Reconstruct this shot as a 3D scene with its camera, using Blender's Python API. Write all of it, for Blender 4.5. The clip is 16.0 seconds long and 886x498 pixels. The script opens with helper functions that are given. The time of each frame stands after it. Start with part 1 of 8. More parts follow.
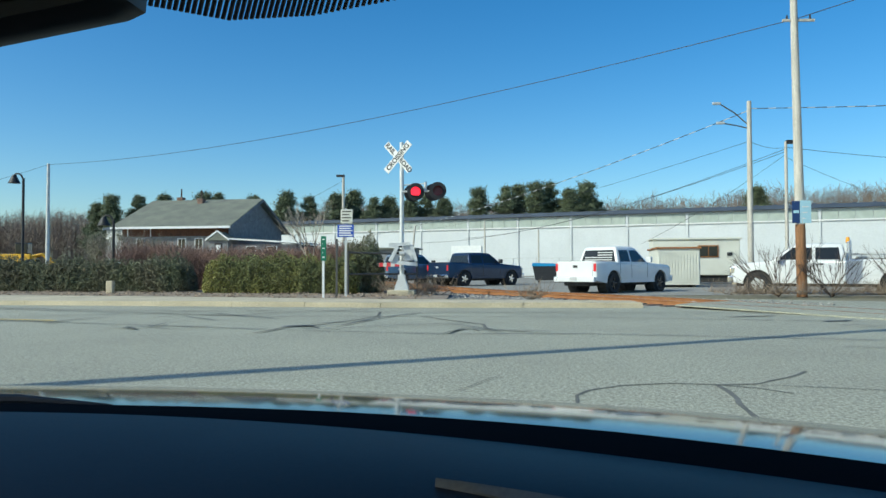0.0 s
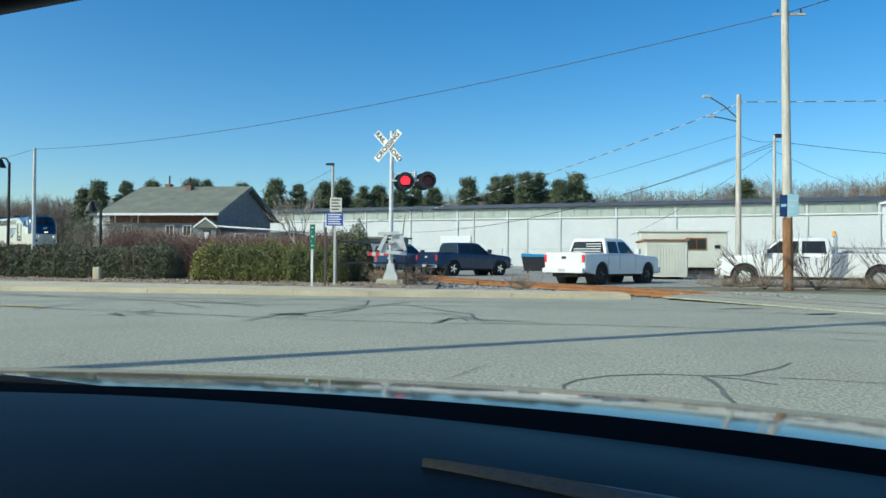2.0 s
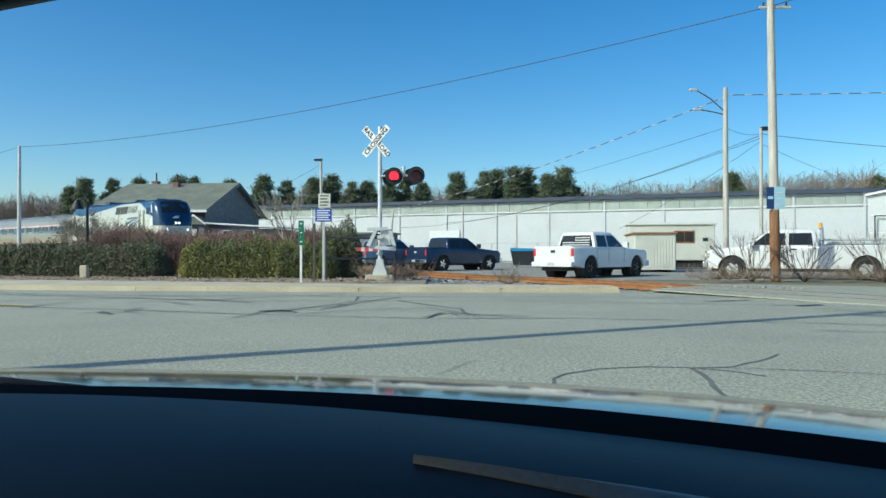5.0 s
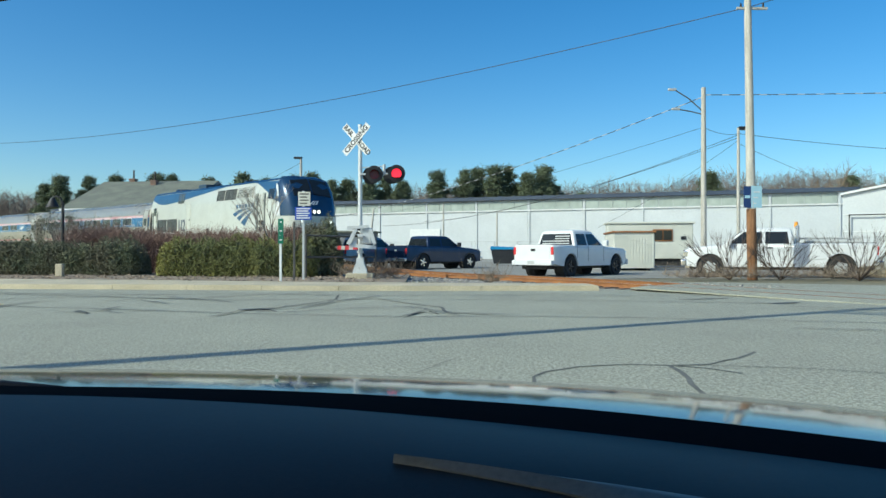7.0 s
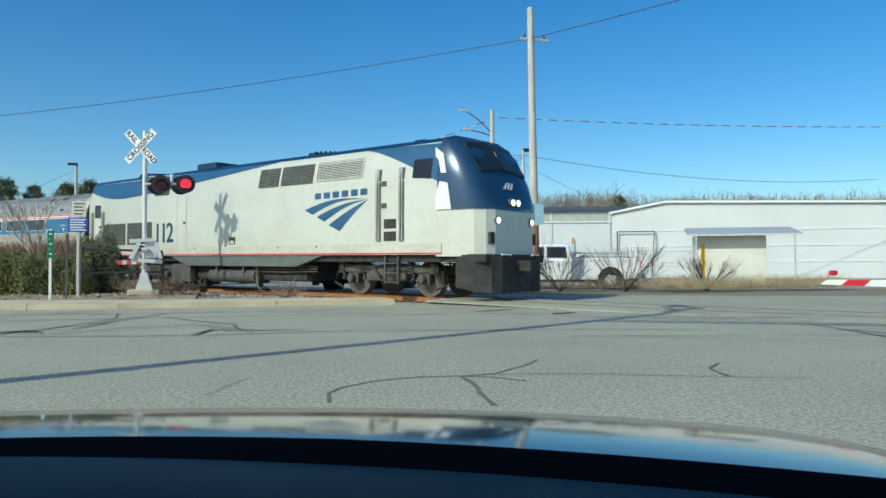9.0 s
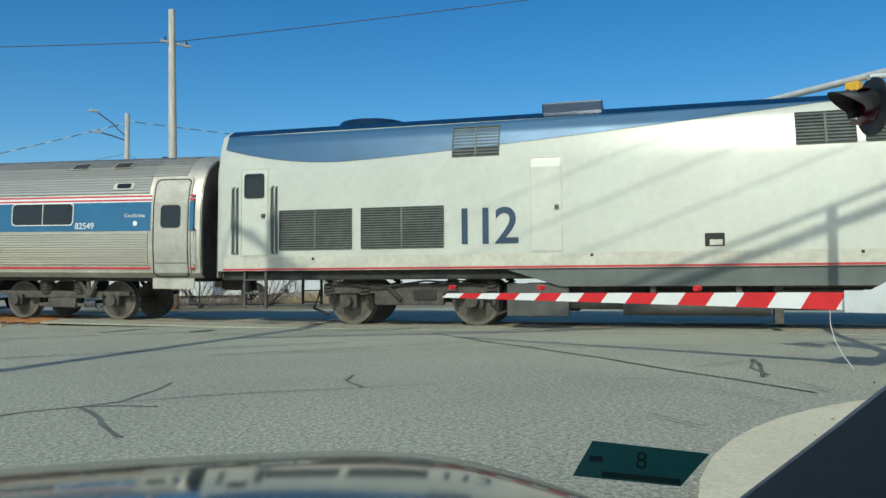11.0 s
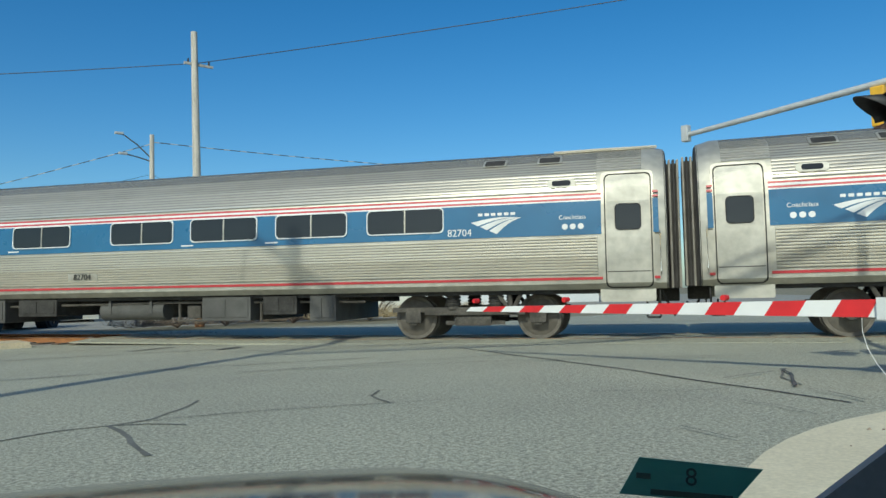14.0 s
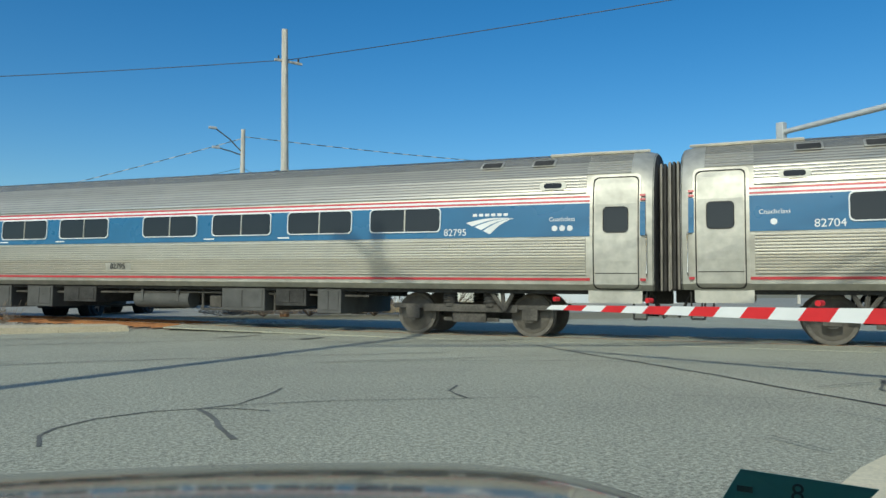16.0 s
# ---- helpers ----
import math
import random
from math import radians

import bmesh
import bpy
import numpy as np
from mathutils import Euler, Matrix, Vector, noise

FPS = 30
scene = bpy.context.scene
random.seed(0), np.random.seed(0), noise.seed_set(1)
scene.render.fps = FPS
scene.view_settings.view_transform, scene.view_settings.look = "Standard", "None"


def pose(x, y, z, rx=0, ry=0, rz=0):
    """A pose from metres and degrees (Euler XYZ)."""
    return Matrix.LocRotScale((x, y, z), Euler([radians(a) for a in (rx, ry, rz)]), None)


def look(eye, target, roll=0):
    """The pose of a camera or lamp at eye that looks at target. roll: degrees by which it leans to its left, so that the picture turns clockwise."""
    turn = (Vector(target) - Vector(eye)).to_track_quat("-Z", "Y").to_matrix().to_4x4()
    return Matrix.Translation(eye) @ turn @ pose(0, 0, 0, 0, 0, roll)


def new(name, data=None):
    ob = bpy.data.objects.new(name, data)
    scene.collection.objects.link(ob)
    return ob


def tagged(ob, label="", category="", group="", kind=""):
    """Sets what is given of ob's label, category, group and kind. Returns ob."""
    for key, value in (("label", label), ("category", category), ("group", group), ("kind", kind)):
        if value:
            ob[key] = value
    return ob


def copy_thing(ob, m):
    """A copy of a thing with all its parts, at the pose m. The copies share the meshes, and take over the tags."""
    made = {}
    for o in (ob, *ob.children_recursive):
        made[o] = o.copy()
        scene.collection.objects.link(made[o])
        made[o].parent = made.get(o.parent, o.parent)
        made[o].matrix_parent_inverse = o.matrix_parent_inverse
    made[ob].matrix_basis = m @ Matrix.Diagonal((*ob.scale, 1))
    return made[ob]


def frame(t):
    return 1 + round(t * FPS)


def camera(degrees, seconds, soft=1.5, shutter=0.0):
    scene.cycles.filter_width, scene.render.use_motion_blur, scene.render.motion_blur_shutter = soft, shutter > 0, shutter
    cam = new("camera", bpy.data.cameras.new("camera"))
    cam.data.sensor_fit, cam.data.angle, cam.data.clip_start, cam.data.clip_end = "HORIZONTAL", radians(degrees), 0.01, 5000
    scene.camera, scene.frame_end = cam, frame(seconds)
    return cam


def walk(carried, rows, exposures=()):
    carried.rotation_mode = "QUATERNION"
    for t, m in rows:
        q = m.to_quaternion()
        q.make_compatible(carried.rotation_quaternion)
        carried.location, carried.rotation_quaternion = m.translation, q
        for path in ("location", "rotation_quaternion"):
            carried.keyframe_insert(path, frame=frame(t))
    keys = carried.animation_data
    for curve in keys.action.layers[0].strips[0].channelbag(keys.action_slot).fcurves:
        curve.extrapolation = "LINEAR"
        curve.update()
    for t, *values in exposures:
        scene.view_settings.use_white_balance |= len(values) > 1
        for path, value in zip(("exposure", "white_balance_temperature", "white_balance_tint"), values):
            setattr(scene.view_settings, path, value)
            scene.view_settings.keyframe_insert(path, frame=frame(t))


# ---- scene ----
cam = camera(61.1, 16.0)
PATH = [
    (0, (0.204, 0.102, 0.991), (0.1400, 2.1010, 1.0430), -0.10),
    (0.5, (0.204, 0.102, 0.990), (0.1230, 2.0990, 1.0370), -0.00),
    (1, (0.204, 0.102, 0.988), (0.1280, 2.1000, 1.0290), 0.10),
    (1.5, (0.204, 0.102, 0.985), (0.1500, 2.1010, 1.0190), 0.50),
    (2, (0.204, 0.102, 0.985), (0.1690, 2.1010, 1.0100), 0.50),
    (2.5, (0.204, 0.102, 0.985), (0.1830, 2.1020, 1.0052), 0.50),
    (3, (0.204, 0.102, 0.985), (0.1930, 2.1020, 1.0025), 0.40),
    (3.5, (0.204, 0.102, 0.986), (0.1920, 2.1020, 1.0017), 0.30),
    (4, (0.204, 0.102, 0.986), (0.1920, 2.1020, 1.0010), 0.10),
    (6.5, (0.204, 0.102, 0.987), (0.2250, 2.1020, 0.9942), 0.00),
    (7, (0.204, 0.102, 0.987), (0.2500, 2.1020, 0.9944), -0.00),
    (7.5, (0.204, 0.102, 0.988), (0.2980, 2.1000, 0.9957), -0.10),
    (8, (0.204, 0.102, 0.988), (0.3990, 2.0930, 1.0029), -0.10),
    (8.2, (0.204, 0.102, 0.988), (0.4550, 2.0860, 1.0070), -0.10),
    (10.3, (0.285, 0.165, 1.012), (1.4212, 1.8090, 1.0917), -0.43),
    (10.5, (0.285, 0.160, 1.012), (1.4864, 1.7571, 1.0929), -0.43),
    (11, (0.285, 0.148, 1.012), (1.6558, 1.6022, 1.0910), -0.36),
    (11.5, (0.285, 0.147, 1.012), (1.7648, 1.4906, 1.0875), -0.49),
    (12, (0.285, 0.147, 1.012), (1.7934, 1.4577, 1.0885), -0.83),
    (12.5, (0.285, 0.146, 1.012), (1.7802, 1.4716, 1.0969), -1.20),
    (13, (0.285, 0.152, 1.012), (1.7374, 1.5231, 1.1107), -1.40),
    (13.5, (0.285, 0.157, 1.012), (1.6754, 1.5900, 1.1231), -1.48),
    (14, (0.285, 0.161, 1.012), (1.6112, 1.6533, 1.1287), -1.34),
    (14.5, (0.285, 0.165, 1.012), (1.5582, 1.7031, 1.1273), -0.97),
    (15, (0.285, 0.167, 1.012), (1.5123, 1.7426, 1.1225), -0.51),
    (15.5, (0.285, 0.170, 1.012), (1.4753, 1.7733, 1.1195), -0.08),
    (16, (0.285, 0.172, 1.012), (1.4444, 1.7981, 1.1203), 0.25),
]
walk(cam, [(t, look(eye, target, roll)) for t, eye, target, roll in PATH],
     exposures=[(0.0, 0.14, 6250, -7), (8.2, 0.14, 6250, -7), (10.3, -0.24, 6350, -6), (16.0, -0.24, 6350, -6)])

# ---- light ----
SUN_AZ = Vector((-0.869, -0.495, 0.0))      # towards the sun, level
SUN_EL = radians(35.0)
world = bpy.data.worlds.new("sky")
scene.world = world
world.use_nodes = True
wn = world.node_tree
wn.nodes.clear()
sky = wn.nodes.new("ShaderNodeTexSky")
sky.sky_type = "NISHITA"
sky.sun_disc = False
sky.sun_elevation = SUN_EL
sky.sun_rotation = math.atan2(SUN_AZ.x, SUN_AZ.y)
sky.air_density = 0.87
sky.dust_density = 1.2
sky.ozone_density = 2.4
sky.altitude = 0.0
bg = wn.nodes.new("ShaderNodeBackground")
bg.inputs["Strength"].default_value = 0.15
wo = wn.nodes.new("ShaderNodeOutputWorld")
clear = wn.nodes.new("ShaderNodeHueSaturation")
clear.inputs["Saturation"].default_value = 1.38
clear.inputs["Hue"].default_value = 0.503
wn.links.new(sky.outputs[0], clear.inputs["Color"])
wn.links.new(clear.outputs[0], bg.inputs[0])
wn.links.new(bg.outputs[0], wo.inputs[0])
sun = new("sun", bpy.data.lights.new("sun", "SUN"))
sun.data.energy = 3.3
sun.data.angle = radians(0.5)
sun.data.color = (1.0, 0.94, 0.84)
sun_dir = Vector((SUN_AZ.x * math.cos(SUN_EL), SUN_AZ.y * math.cos(SUN_EL), math.sin(SUN_EL)))
sun.matrix_world = look(sun_dir * 60, (0, 0, 0))


# ---- materials ----
def mat(name, color, rough=0.6, metal=0.0, vary=0.15, scale=3.0, grain=0.0, gscale=80.0, bump=0.0, bscale=60.0,
        second=None, stretch=None, spec=0.5, emit=None, estr=0.0, random_hue=0.0, stones=None):
    """Procedural surface: base colour with two scales of variation, roughness breakup and fine relief."""
    m = bpy.data.materials.new(name)
    m.use_nodes = True
    nt = m.node_tree
    b = nt.nodes["Principled BSDF"]
    b.inputs["Roughness"].default_value = rough
    b.inputs["Metallic"].default_value = metal
    b.inputs["Specular IOR Level"].default_value = spec
    tc = nt.nodes.new("ShaderNodeTexCoord")
    src = tc.outputs["Object"]
    if stretch:
        mp = nt.nodes.new("ShaderNodeMapping")
        mp.inputs["Scale"].default_value = stretch
        nt.links.new(src, mp.inputs[0])
        src = mp.outputs[0]
    n1 = nt.nodes.new("ShaderNodeTexNoise")
    n1.inputs["Scale"].default_value = scale
    n1.inputs["Detail"].default_value = 5
    nt.links.new(src, n1.inputs["Vector"])
    ramp = nt.nodes.new("ShaderNodeMapRange")
    ramp.inputs[1].default_value, ramp.inputs[2].default_value = 0.3, 0.7
    nt.links.new(n1.outputs[0], ramp.inputs[0])
    mix = nt.nodes.new("ShaderNodeMix")
    mix.data_type = "RGBA"
    c = Vector(color)
    c2 = Vector(second) if second else c * (1 - vary)
    c1 = c if second else c * (1 + vary * 0.6)
    mix.inputs[6].default_value = (*c1, 1)
    mix.inputs[7].default_value = (*c2, 1)
    nt.links.new(ramp.outputs[0], mix.inputs[0])
    out = mix.outputs[2]
    if grain > 0:
        n2 = nt.nodes.new("ShaderNodeTexNoise")
        n2.inputs["Scale"].default_value = gscale
        n2.inputs["Detail"].default_value = 3
        nt.links.new(src, n2.inputs["Vector"])
        mr = nt.nodes.new("ShaderNodeMapRange")
        mr.inputs[1].default_value, mr.inputs[2].default_value = 0.3, 0.7
        mr.inputs[3].default_value, mr.inputs[4].default_value = 1 - grain, 1 + grain
        nt.links.new(n2.outputs[0], mr.inputs[0])
        mul = nt.nodes.new("ShaderNodeMix")
        mul.data_type, mul.blend_type = "RGBA", "MULTIPLY"
        mul.inputs[0].default_value = 1
        nt.links.new(out, mul.inputs[6])
        nt.links.new(mr.outputs[0], mul.inputs[7])
        out = mul.outputs[2]
    if random_hue > 0:
        geo = nt.nodes.new("ShaderNodeNewGeometry")
        mr2 = nt.nodes.new("ShaderNodeMapRange")
        mr2.inputs[3].default_value, mr2.inputs[4].default_value = 1 - random_hue, 1 + random_hue
        nt.links.new(geo.outputs["Random Per Island"], mr2.inputs[0])
        mul2 = nt.nodes.new("ShaderNodeMix")
        mul2.data_type, mul2.blend_type = "RGBA", "MULTIPLY"
        mul2.inputs[0].default_value = 1
        nt.links.new(out, mul2.inputs[6])
        nt.links.new(mr2.outputs[0], mul2.inputs[7])
        out = mul2.outputs[2]
    if stones:
        vo = nt.nodes.new("ShaderNodeTexVoronoi")
        vo.inputs["Scale"].default_value = stones[0]
        nt.links.new(src, vo.inputs["Vector"])
        bw = nt.nodes.new("ShaderNodeSeparateColor")
        nt.links.new(vo.outputs["Color"], bw.inputs[0])
        mr4 = nt.nodes.new("ShaderNodeMapRange")
        mr4.inputs[3].default_value, mr4.inputs[4].default_value = 1 - stones[1], 1 + stones[1]
        nt.links.new(bw.outputs[0], mr4.inputs[0])
        mul4 = nt.nodes.new("ShaderNodeMix")
        mul4.data_type, mul4.blend_type = "RGBA", "MULTIPLY"
        mul4.inputs[0].default_value = 1
        nt.links.new(out, mul4.inputs[6])
        nt.links.new(mr4.outputs[0], mul4.inputs[7])
        out = mul4.outputs[2]
    nt.links.new(out, b.inputs["Base Color"])
    mr3 = nt.nodes.new("ShaderNodeMapRange")
    mr3.inputs[3].default_value, mr3.inputs[4].default_value = max(0.02, rough * 0.85), min(1, rough * 1.15)
    nt.links.new(n1.outputs[0], mr3.inputs[0])
    nt.links.new(mr3.outputs[0], b.inputs["Roughness"])
    if bump > 0:
        n3 = nt.nodes.new("ShaderNodeTexNoise")
        n3.inputs["Scale"].default_value = bscale
        n3.inputs["Detail"].default_value = 4
        nt.links.new(src, n3.inputs["Vector"])
        bp = nt.nodes.new("ShaderNodeBump")
        bp.inputs["Strength"].default_value = min(1.0, bump)
        bp.inputs["Distance"].default_value = 0.02
        nt.links.new(n3.outputs[0], bp.inputs["Height"])
        nt.links.new(bp.outputs[0], b.inputs["Normal"])
    if emit:
        b.inputs["Emission Color"].default_value = (*emit, 1)
        b.inputs["Emission Strength"].default_value = estr
    return m


def glass_mat(name, tint=(0.03, 0.035, 0.04), rough=0.04):
    return mat(name, tint, rough, 0, vary=0.1, scale=1.5, spec=0.45)


M = {}
M["asphalt"] = mat("asphalt", (0.39, 0.38, 0.29), 0.9, vary=0.2, scale=0.35, grain=0.4, gscale=30, bump=0.22, bscale=150, second=(0.325, 0.315, 0.245), stones=(120, 0.36))
M["old_asphalt"] = mat("old_asphalt", (0.34, 0.32, 0.27), 0.92, scale=0.3, grain=0.2, gscale=30, bump=0.3, second=(0.27, 0.255, 0.22))
M["tar"] = mat("tar", (0.055, 0.056, 0.06), 0.6, vary=0.35, scale=2, grain=0.2, gscale=30)
M["tar_soft"] = mat("tar_soft", (0.15, 0.148, 0.128), 0.85, vary=0.3, scale=2, grain=0.2, gscale=30)
M["concrete"] = mat("concrete", (0.60, 0.515, 0.36), 0.9, scale=0.9, grain=0.16, gscale=34, bump=0.25, second=(0.47, 0.405, 0.285))
M["corner_concrete"] = mat("corner_concrete", (0.74, 0.655, 0.46), 0.9, scale=1.4, grain=0.10, gscale=40, bump=0.2, second=(0.66, 0.58, 0.405))
M["dirt"] = mat("dirt", (0.33, 0.27, 0.205), 0.95, scale=1.1, grain=0.35, gscale=22, bump=0.8, bscale=18, second=(0.24, 0.18, 0.125))
M["litter"] = mat("litter", (0.34, 0.26, 0.18), 0.95, scale=2, second=(0.17, 0.125, 0.09), random_hue=0.6)
M["field"] = mat("field", (0.26, 0.22, 0.14), 0.95, scale=0.12, grain=0.3, gscale=9, bump=0.5, bscale=8, second=(0.2, 0.18, 0.11))
M["gravel"] = mat("gravel", (0.36, 0.33, 0.29), 0.95, vary=0.3, scale=2.0, grain=0.4, gscale=26, bump=1.0, bscale=24, random_hue=0.35)
M["rust"] = mat("rust", (0.36, 0.16, 0.055), 0.85, scale=3, grain=0.25, gscale=40, bump=0.3, second=(0.24, 0.10, 0.04))
M["rail_top"] = mat("rail_top", (0.45, 0.36, 0.28), 0.35, 0.8, vary=0.3)
M["tie"] = mat("tie", (0.11, 0.085, 0.065), 0.9, vary=0.3, scale=5, grain=0.3, gscale=30, bump=0.4)
M["leaf_dark"] = mat("leaf_dark", (0.135, 0.155, 0.08), 0.7, scale=1.1, second=(0.15, 0.135, 0.085), random_hue=0.3)
M["leaf_gold"] = mat("leaf_gold", (0.26, 0.245, 0.065), 0.7, scale=0.7, second=(0.12, 0.145, 0.065), random_hue=0.3)
M["pine"] = mat("pine", (0.14, 0.165, 0.085), 0.7, scale=0.5, second=(0.095, 0.115, 0.06), random_hue=0.35)
M["leaf_grey"] = mat("leaf_grey", (0.22, 0.215, 0.14), 0.75, scale=1.5, second=(0.11, 0.115, 0.075), random_hue=0.35)
M["flue"] = mat("flue", (0.07, 0.05, 0.04), 0.8, vary=0.3, scale=5)
M["twig_red"] = mat("twig_red", (0.27, 0.165, 0.125), 0.85, scale=1.2, second=(0.19, 0.12, 0.10), random_hue=0.35)
M["twig_grey"] = mat("twig_grey", (0.27, 0.21, 0.15), 0.85, scale=0.8, second=(0.2, 0.15, 0.11), random_hue=0.3)
M["woods"] = mat("woods", (0.28, 0.225, 0.185), 0.9, scale=0.1, second=(0.21, 0.165, 0.135), random_hue=0.25)
M["straw"] = mat("straw", (0.46, 0.37, 0.22), 0.9, scale=2, second=(0.34, 0.27, 0.16), random_hue=0.3)
M["twig_pale"] = mat("twig_pale", (0.42, 0.36, 0.29), 0.85, scale=1.5, second=(0.32, 0.27, 0.215), random_hue=0.2)
M["twig_dark"] = mat("twig_dark", (0.10, 0.072, 0.055), 0.85, scale=1.5, second=(0.07, 0.05, 0.04), random_hue=0.2)
M["bark"] = mat("bark", (0.17, 0.125, 0.09), 0.9, vary=0.3, scale=4, grain=0.3, gscale=30, bump=0.6)
M["pole_wood"] = mat("pole_wood", (0.55, 0.51, 0.44), 0.85, vary=0.25, scale=2, grain=0.2, gscale=18, bump=0.3, stretch=(6, 6, 0.5))
M["pole_brown"] = mat("pole_brown", (0.30, 0.15, 0.07), 0.85, vary=0.3, scale=2, grain=0.2, gscale=18, bump=0.3, stretch=(6, 6, 0.5))
M["steel_grey"] = mat("steel_grey", (0.56, 0.565, 0.55), 0.5, 0.25, vary=0.12, scale=4)
M["signal_grey"] = mat("signal_grey", (0.66, 0.67, 0.66), 0.45, 0.15, vary=0.12, scale=4, grain=0.06)
M["black"] = mat("black", (0.022, 0.022, 0.024), 0.55, vary=0.3, scale=4)
M["black_gloss"] = mat("black_gloss", (0.015, 0.016, 0.02), 0.25, vary=0.3, scale=4)
M["rubber"] = mat("rubber", (0.025, 0.025, 0.026), 0.8, vary=0.3, scale=8, grain=0.2)
M["white"] = mat("white", (0.76, 0.76, 0.74), 0.5, vary=0.06, scale=3)
M["white_paint"] = mat("white_paint", (0.76, 0.76, 0.75), 0.22, vary=0.05, scale=2, spec=0.5)
M["navy_paint"] = mat("navy_paint", (0.022, 0.042, 0.09), 0.2, 0.3, vary=0.15, scale=2)
M["slate_paint"] = mat("slate_paint", (0.22, 0.27, 0.33), 0.25, 0.3, vary=0.15, scale=2)
M["chrome"] = mat("chrome", (0.7, 0.7, 0.72), 0.15, 1.0, vary=0.1, scale=6)
M["glass_dark"] = glass_mat("glass_dark", (0.018, 0.021, 0.023))
M["lens_red"] = mat("lens_red", (0.11, 0.006, 0.011), 0.2, vary=0.2, scale=20, bump=0.2)
M["lens_lit"] = mat("lens_lit", (0.8, 0.02, 0.04), 0.3, vary=0.05, emit=(1.0, 0.02, 0.05), estr=1.5)
M["headlamp"] = mat("headlamp", (0.9, 0.9, 0.85), 0.2, vary=0.05, emit=(1.0, 0.95, 0.85), estr=1.4)
M["red"] = mat("red", (0.62, 0.02, 0.025), 0.45, vary=0.1, scale=4)
M["orange"] = mat("orange", (0.85, 0.35, 0.02), 0.4, vary=0.1)
M["blue_sign"] = mat("blue_sign", (0.015, 0.07, 0.42), 0.45, vary=0.06)
M["navy_sign"] = mat("navy_sign", (0.02, 0.05, 0.16), 0.45, vary=0.06)
M["pale_sign"] = mat("pale_sign", (0.45, 0.68, 0.76), 0.45, vary=0.06)
M["green_sign"] = mat("green_sign", (0.012, 0.16, 0.09), 0.45, vary=0.1)
M["yellow"] = mat("yellow", (0.75, 0.42, 0.03), 0.5, vary=0.15)
M["road_yellow"] = mat("road_yellow", (0.62, 0.42, 0.08), 0.8, vary=0.3, scale=3, grain=0.2)
# train
M["stainless"] = mat("stainless", (0.70, 0.655, 0.55), 0.23, 0.55, scale=0.8, grain=0.08, gscale=5, stretch=(0.15, 1, 6), second=(0.60, 0.56, 0.47))
M["flute_shade"] = mat("flute_shade", (0.19, 0.18, 0.155), 0.6, 0.3, vary=0.2, scale=2)
M["stainless_dull"] = mat("stainless_dull", (0.54, 0.52, 0.455), 0.5, 0.6, scale=1.4, grain=0.12, gscale=6, second=(0.42, 0.395, 0.335))
M["stainless_door"] = mat("stainless_door", (0.52, 0.50, 0.44), 0.55, 0.5, scale=1.6, grain=0.10, gscale=7, second=(0.40, 0.385, 0.335))
M["coach_blue"] = mat("coach_blue", (0.025, 0.13, 0.26), 0.28, vary=0.12, scale=1.0, spec=0.6)
M["coach_white"] = mat("coach_white", (0.74, 0.74, 0.72), 0.4, vary=0.1, scale=2)
M["coach_red"] = mat("coach_red", (0.48, 0.045, 0.055), 0.4, vary=0.12, scale=2)
M["loco_silver"] = mat("loco_silver", (0.60, 0.605, 0.53), 0.34, 0.1, scale=0.7, grain=0.04, gscale=7, second=(0.54, 0.54, 0.47))
M["loco_number"] = mat("loco_number", (0.018, 0.05, 0.10), 0.4, vary=0.1, scale=2)
M["nose_blue"] = mat("nose_blue", (0.02, 0.058, 0.125), 0.24, 0.2, vary=0.2, scale=1.0, spec=0.6)
M["loco_low"] = mat("loco_low", (0.57, 0.55, 0.46), 0.5, 0.1, scale=1.2, grain=0.1, gscale=9, second=(0.49, 0.47, 0.39))
M["loco_blue"] = mat("loco_blue", (0.009, 0.03, 0.07), 0.26, 0.2, vary=0.2, scale=1.0, spec=0.6)
M["loco_mid_blue"] = mat("loco_mid_blue", (0.03, 0.105, 0.21), 0.4, 0.2, vary=0.15, scale=1.0, spec=0.6)
M["loco_grey"] = mat("loco_grey", (0.12, 0.135, 0.125), 0.6, vary=0.2, scale=2, grain=0.1)
M["under"] = mat("under", (0.038, 0.036, 0.033), 0.85, vary=0.4, scale=4, grain=0.25, gscale=25)
M["under_grey"] = mat("under_grey", (0.085, 0.083, 0.078), 0.75, vary=0.25, scale=3, grain=0.15)
M["bogie"] = mat("bogie", (0.085, 0.077, 0.066), 0.85, vary=0.35, scale=4, grain=0.25, gscale=25)
M["wheel_steel"] = mat("wheel_steel", (0.14, 0.125, 0.105), 0.6, 0.3, vary=0.3, scale=5, grain=0.15)
M["gangway_steel"] = mat("gangway_steel", (0.27, 0.25, 0.22), 0.55, 0.3, vary=0.3, scale=3)
M["bellows"] = mat("bellows", (0.045, 0.042, 0.04), 0.8, vary=0.3, scale=4)
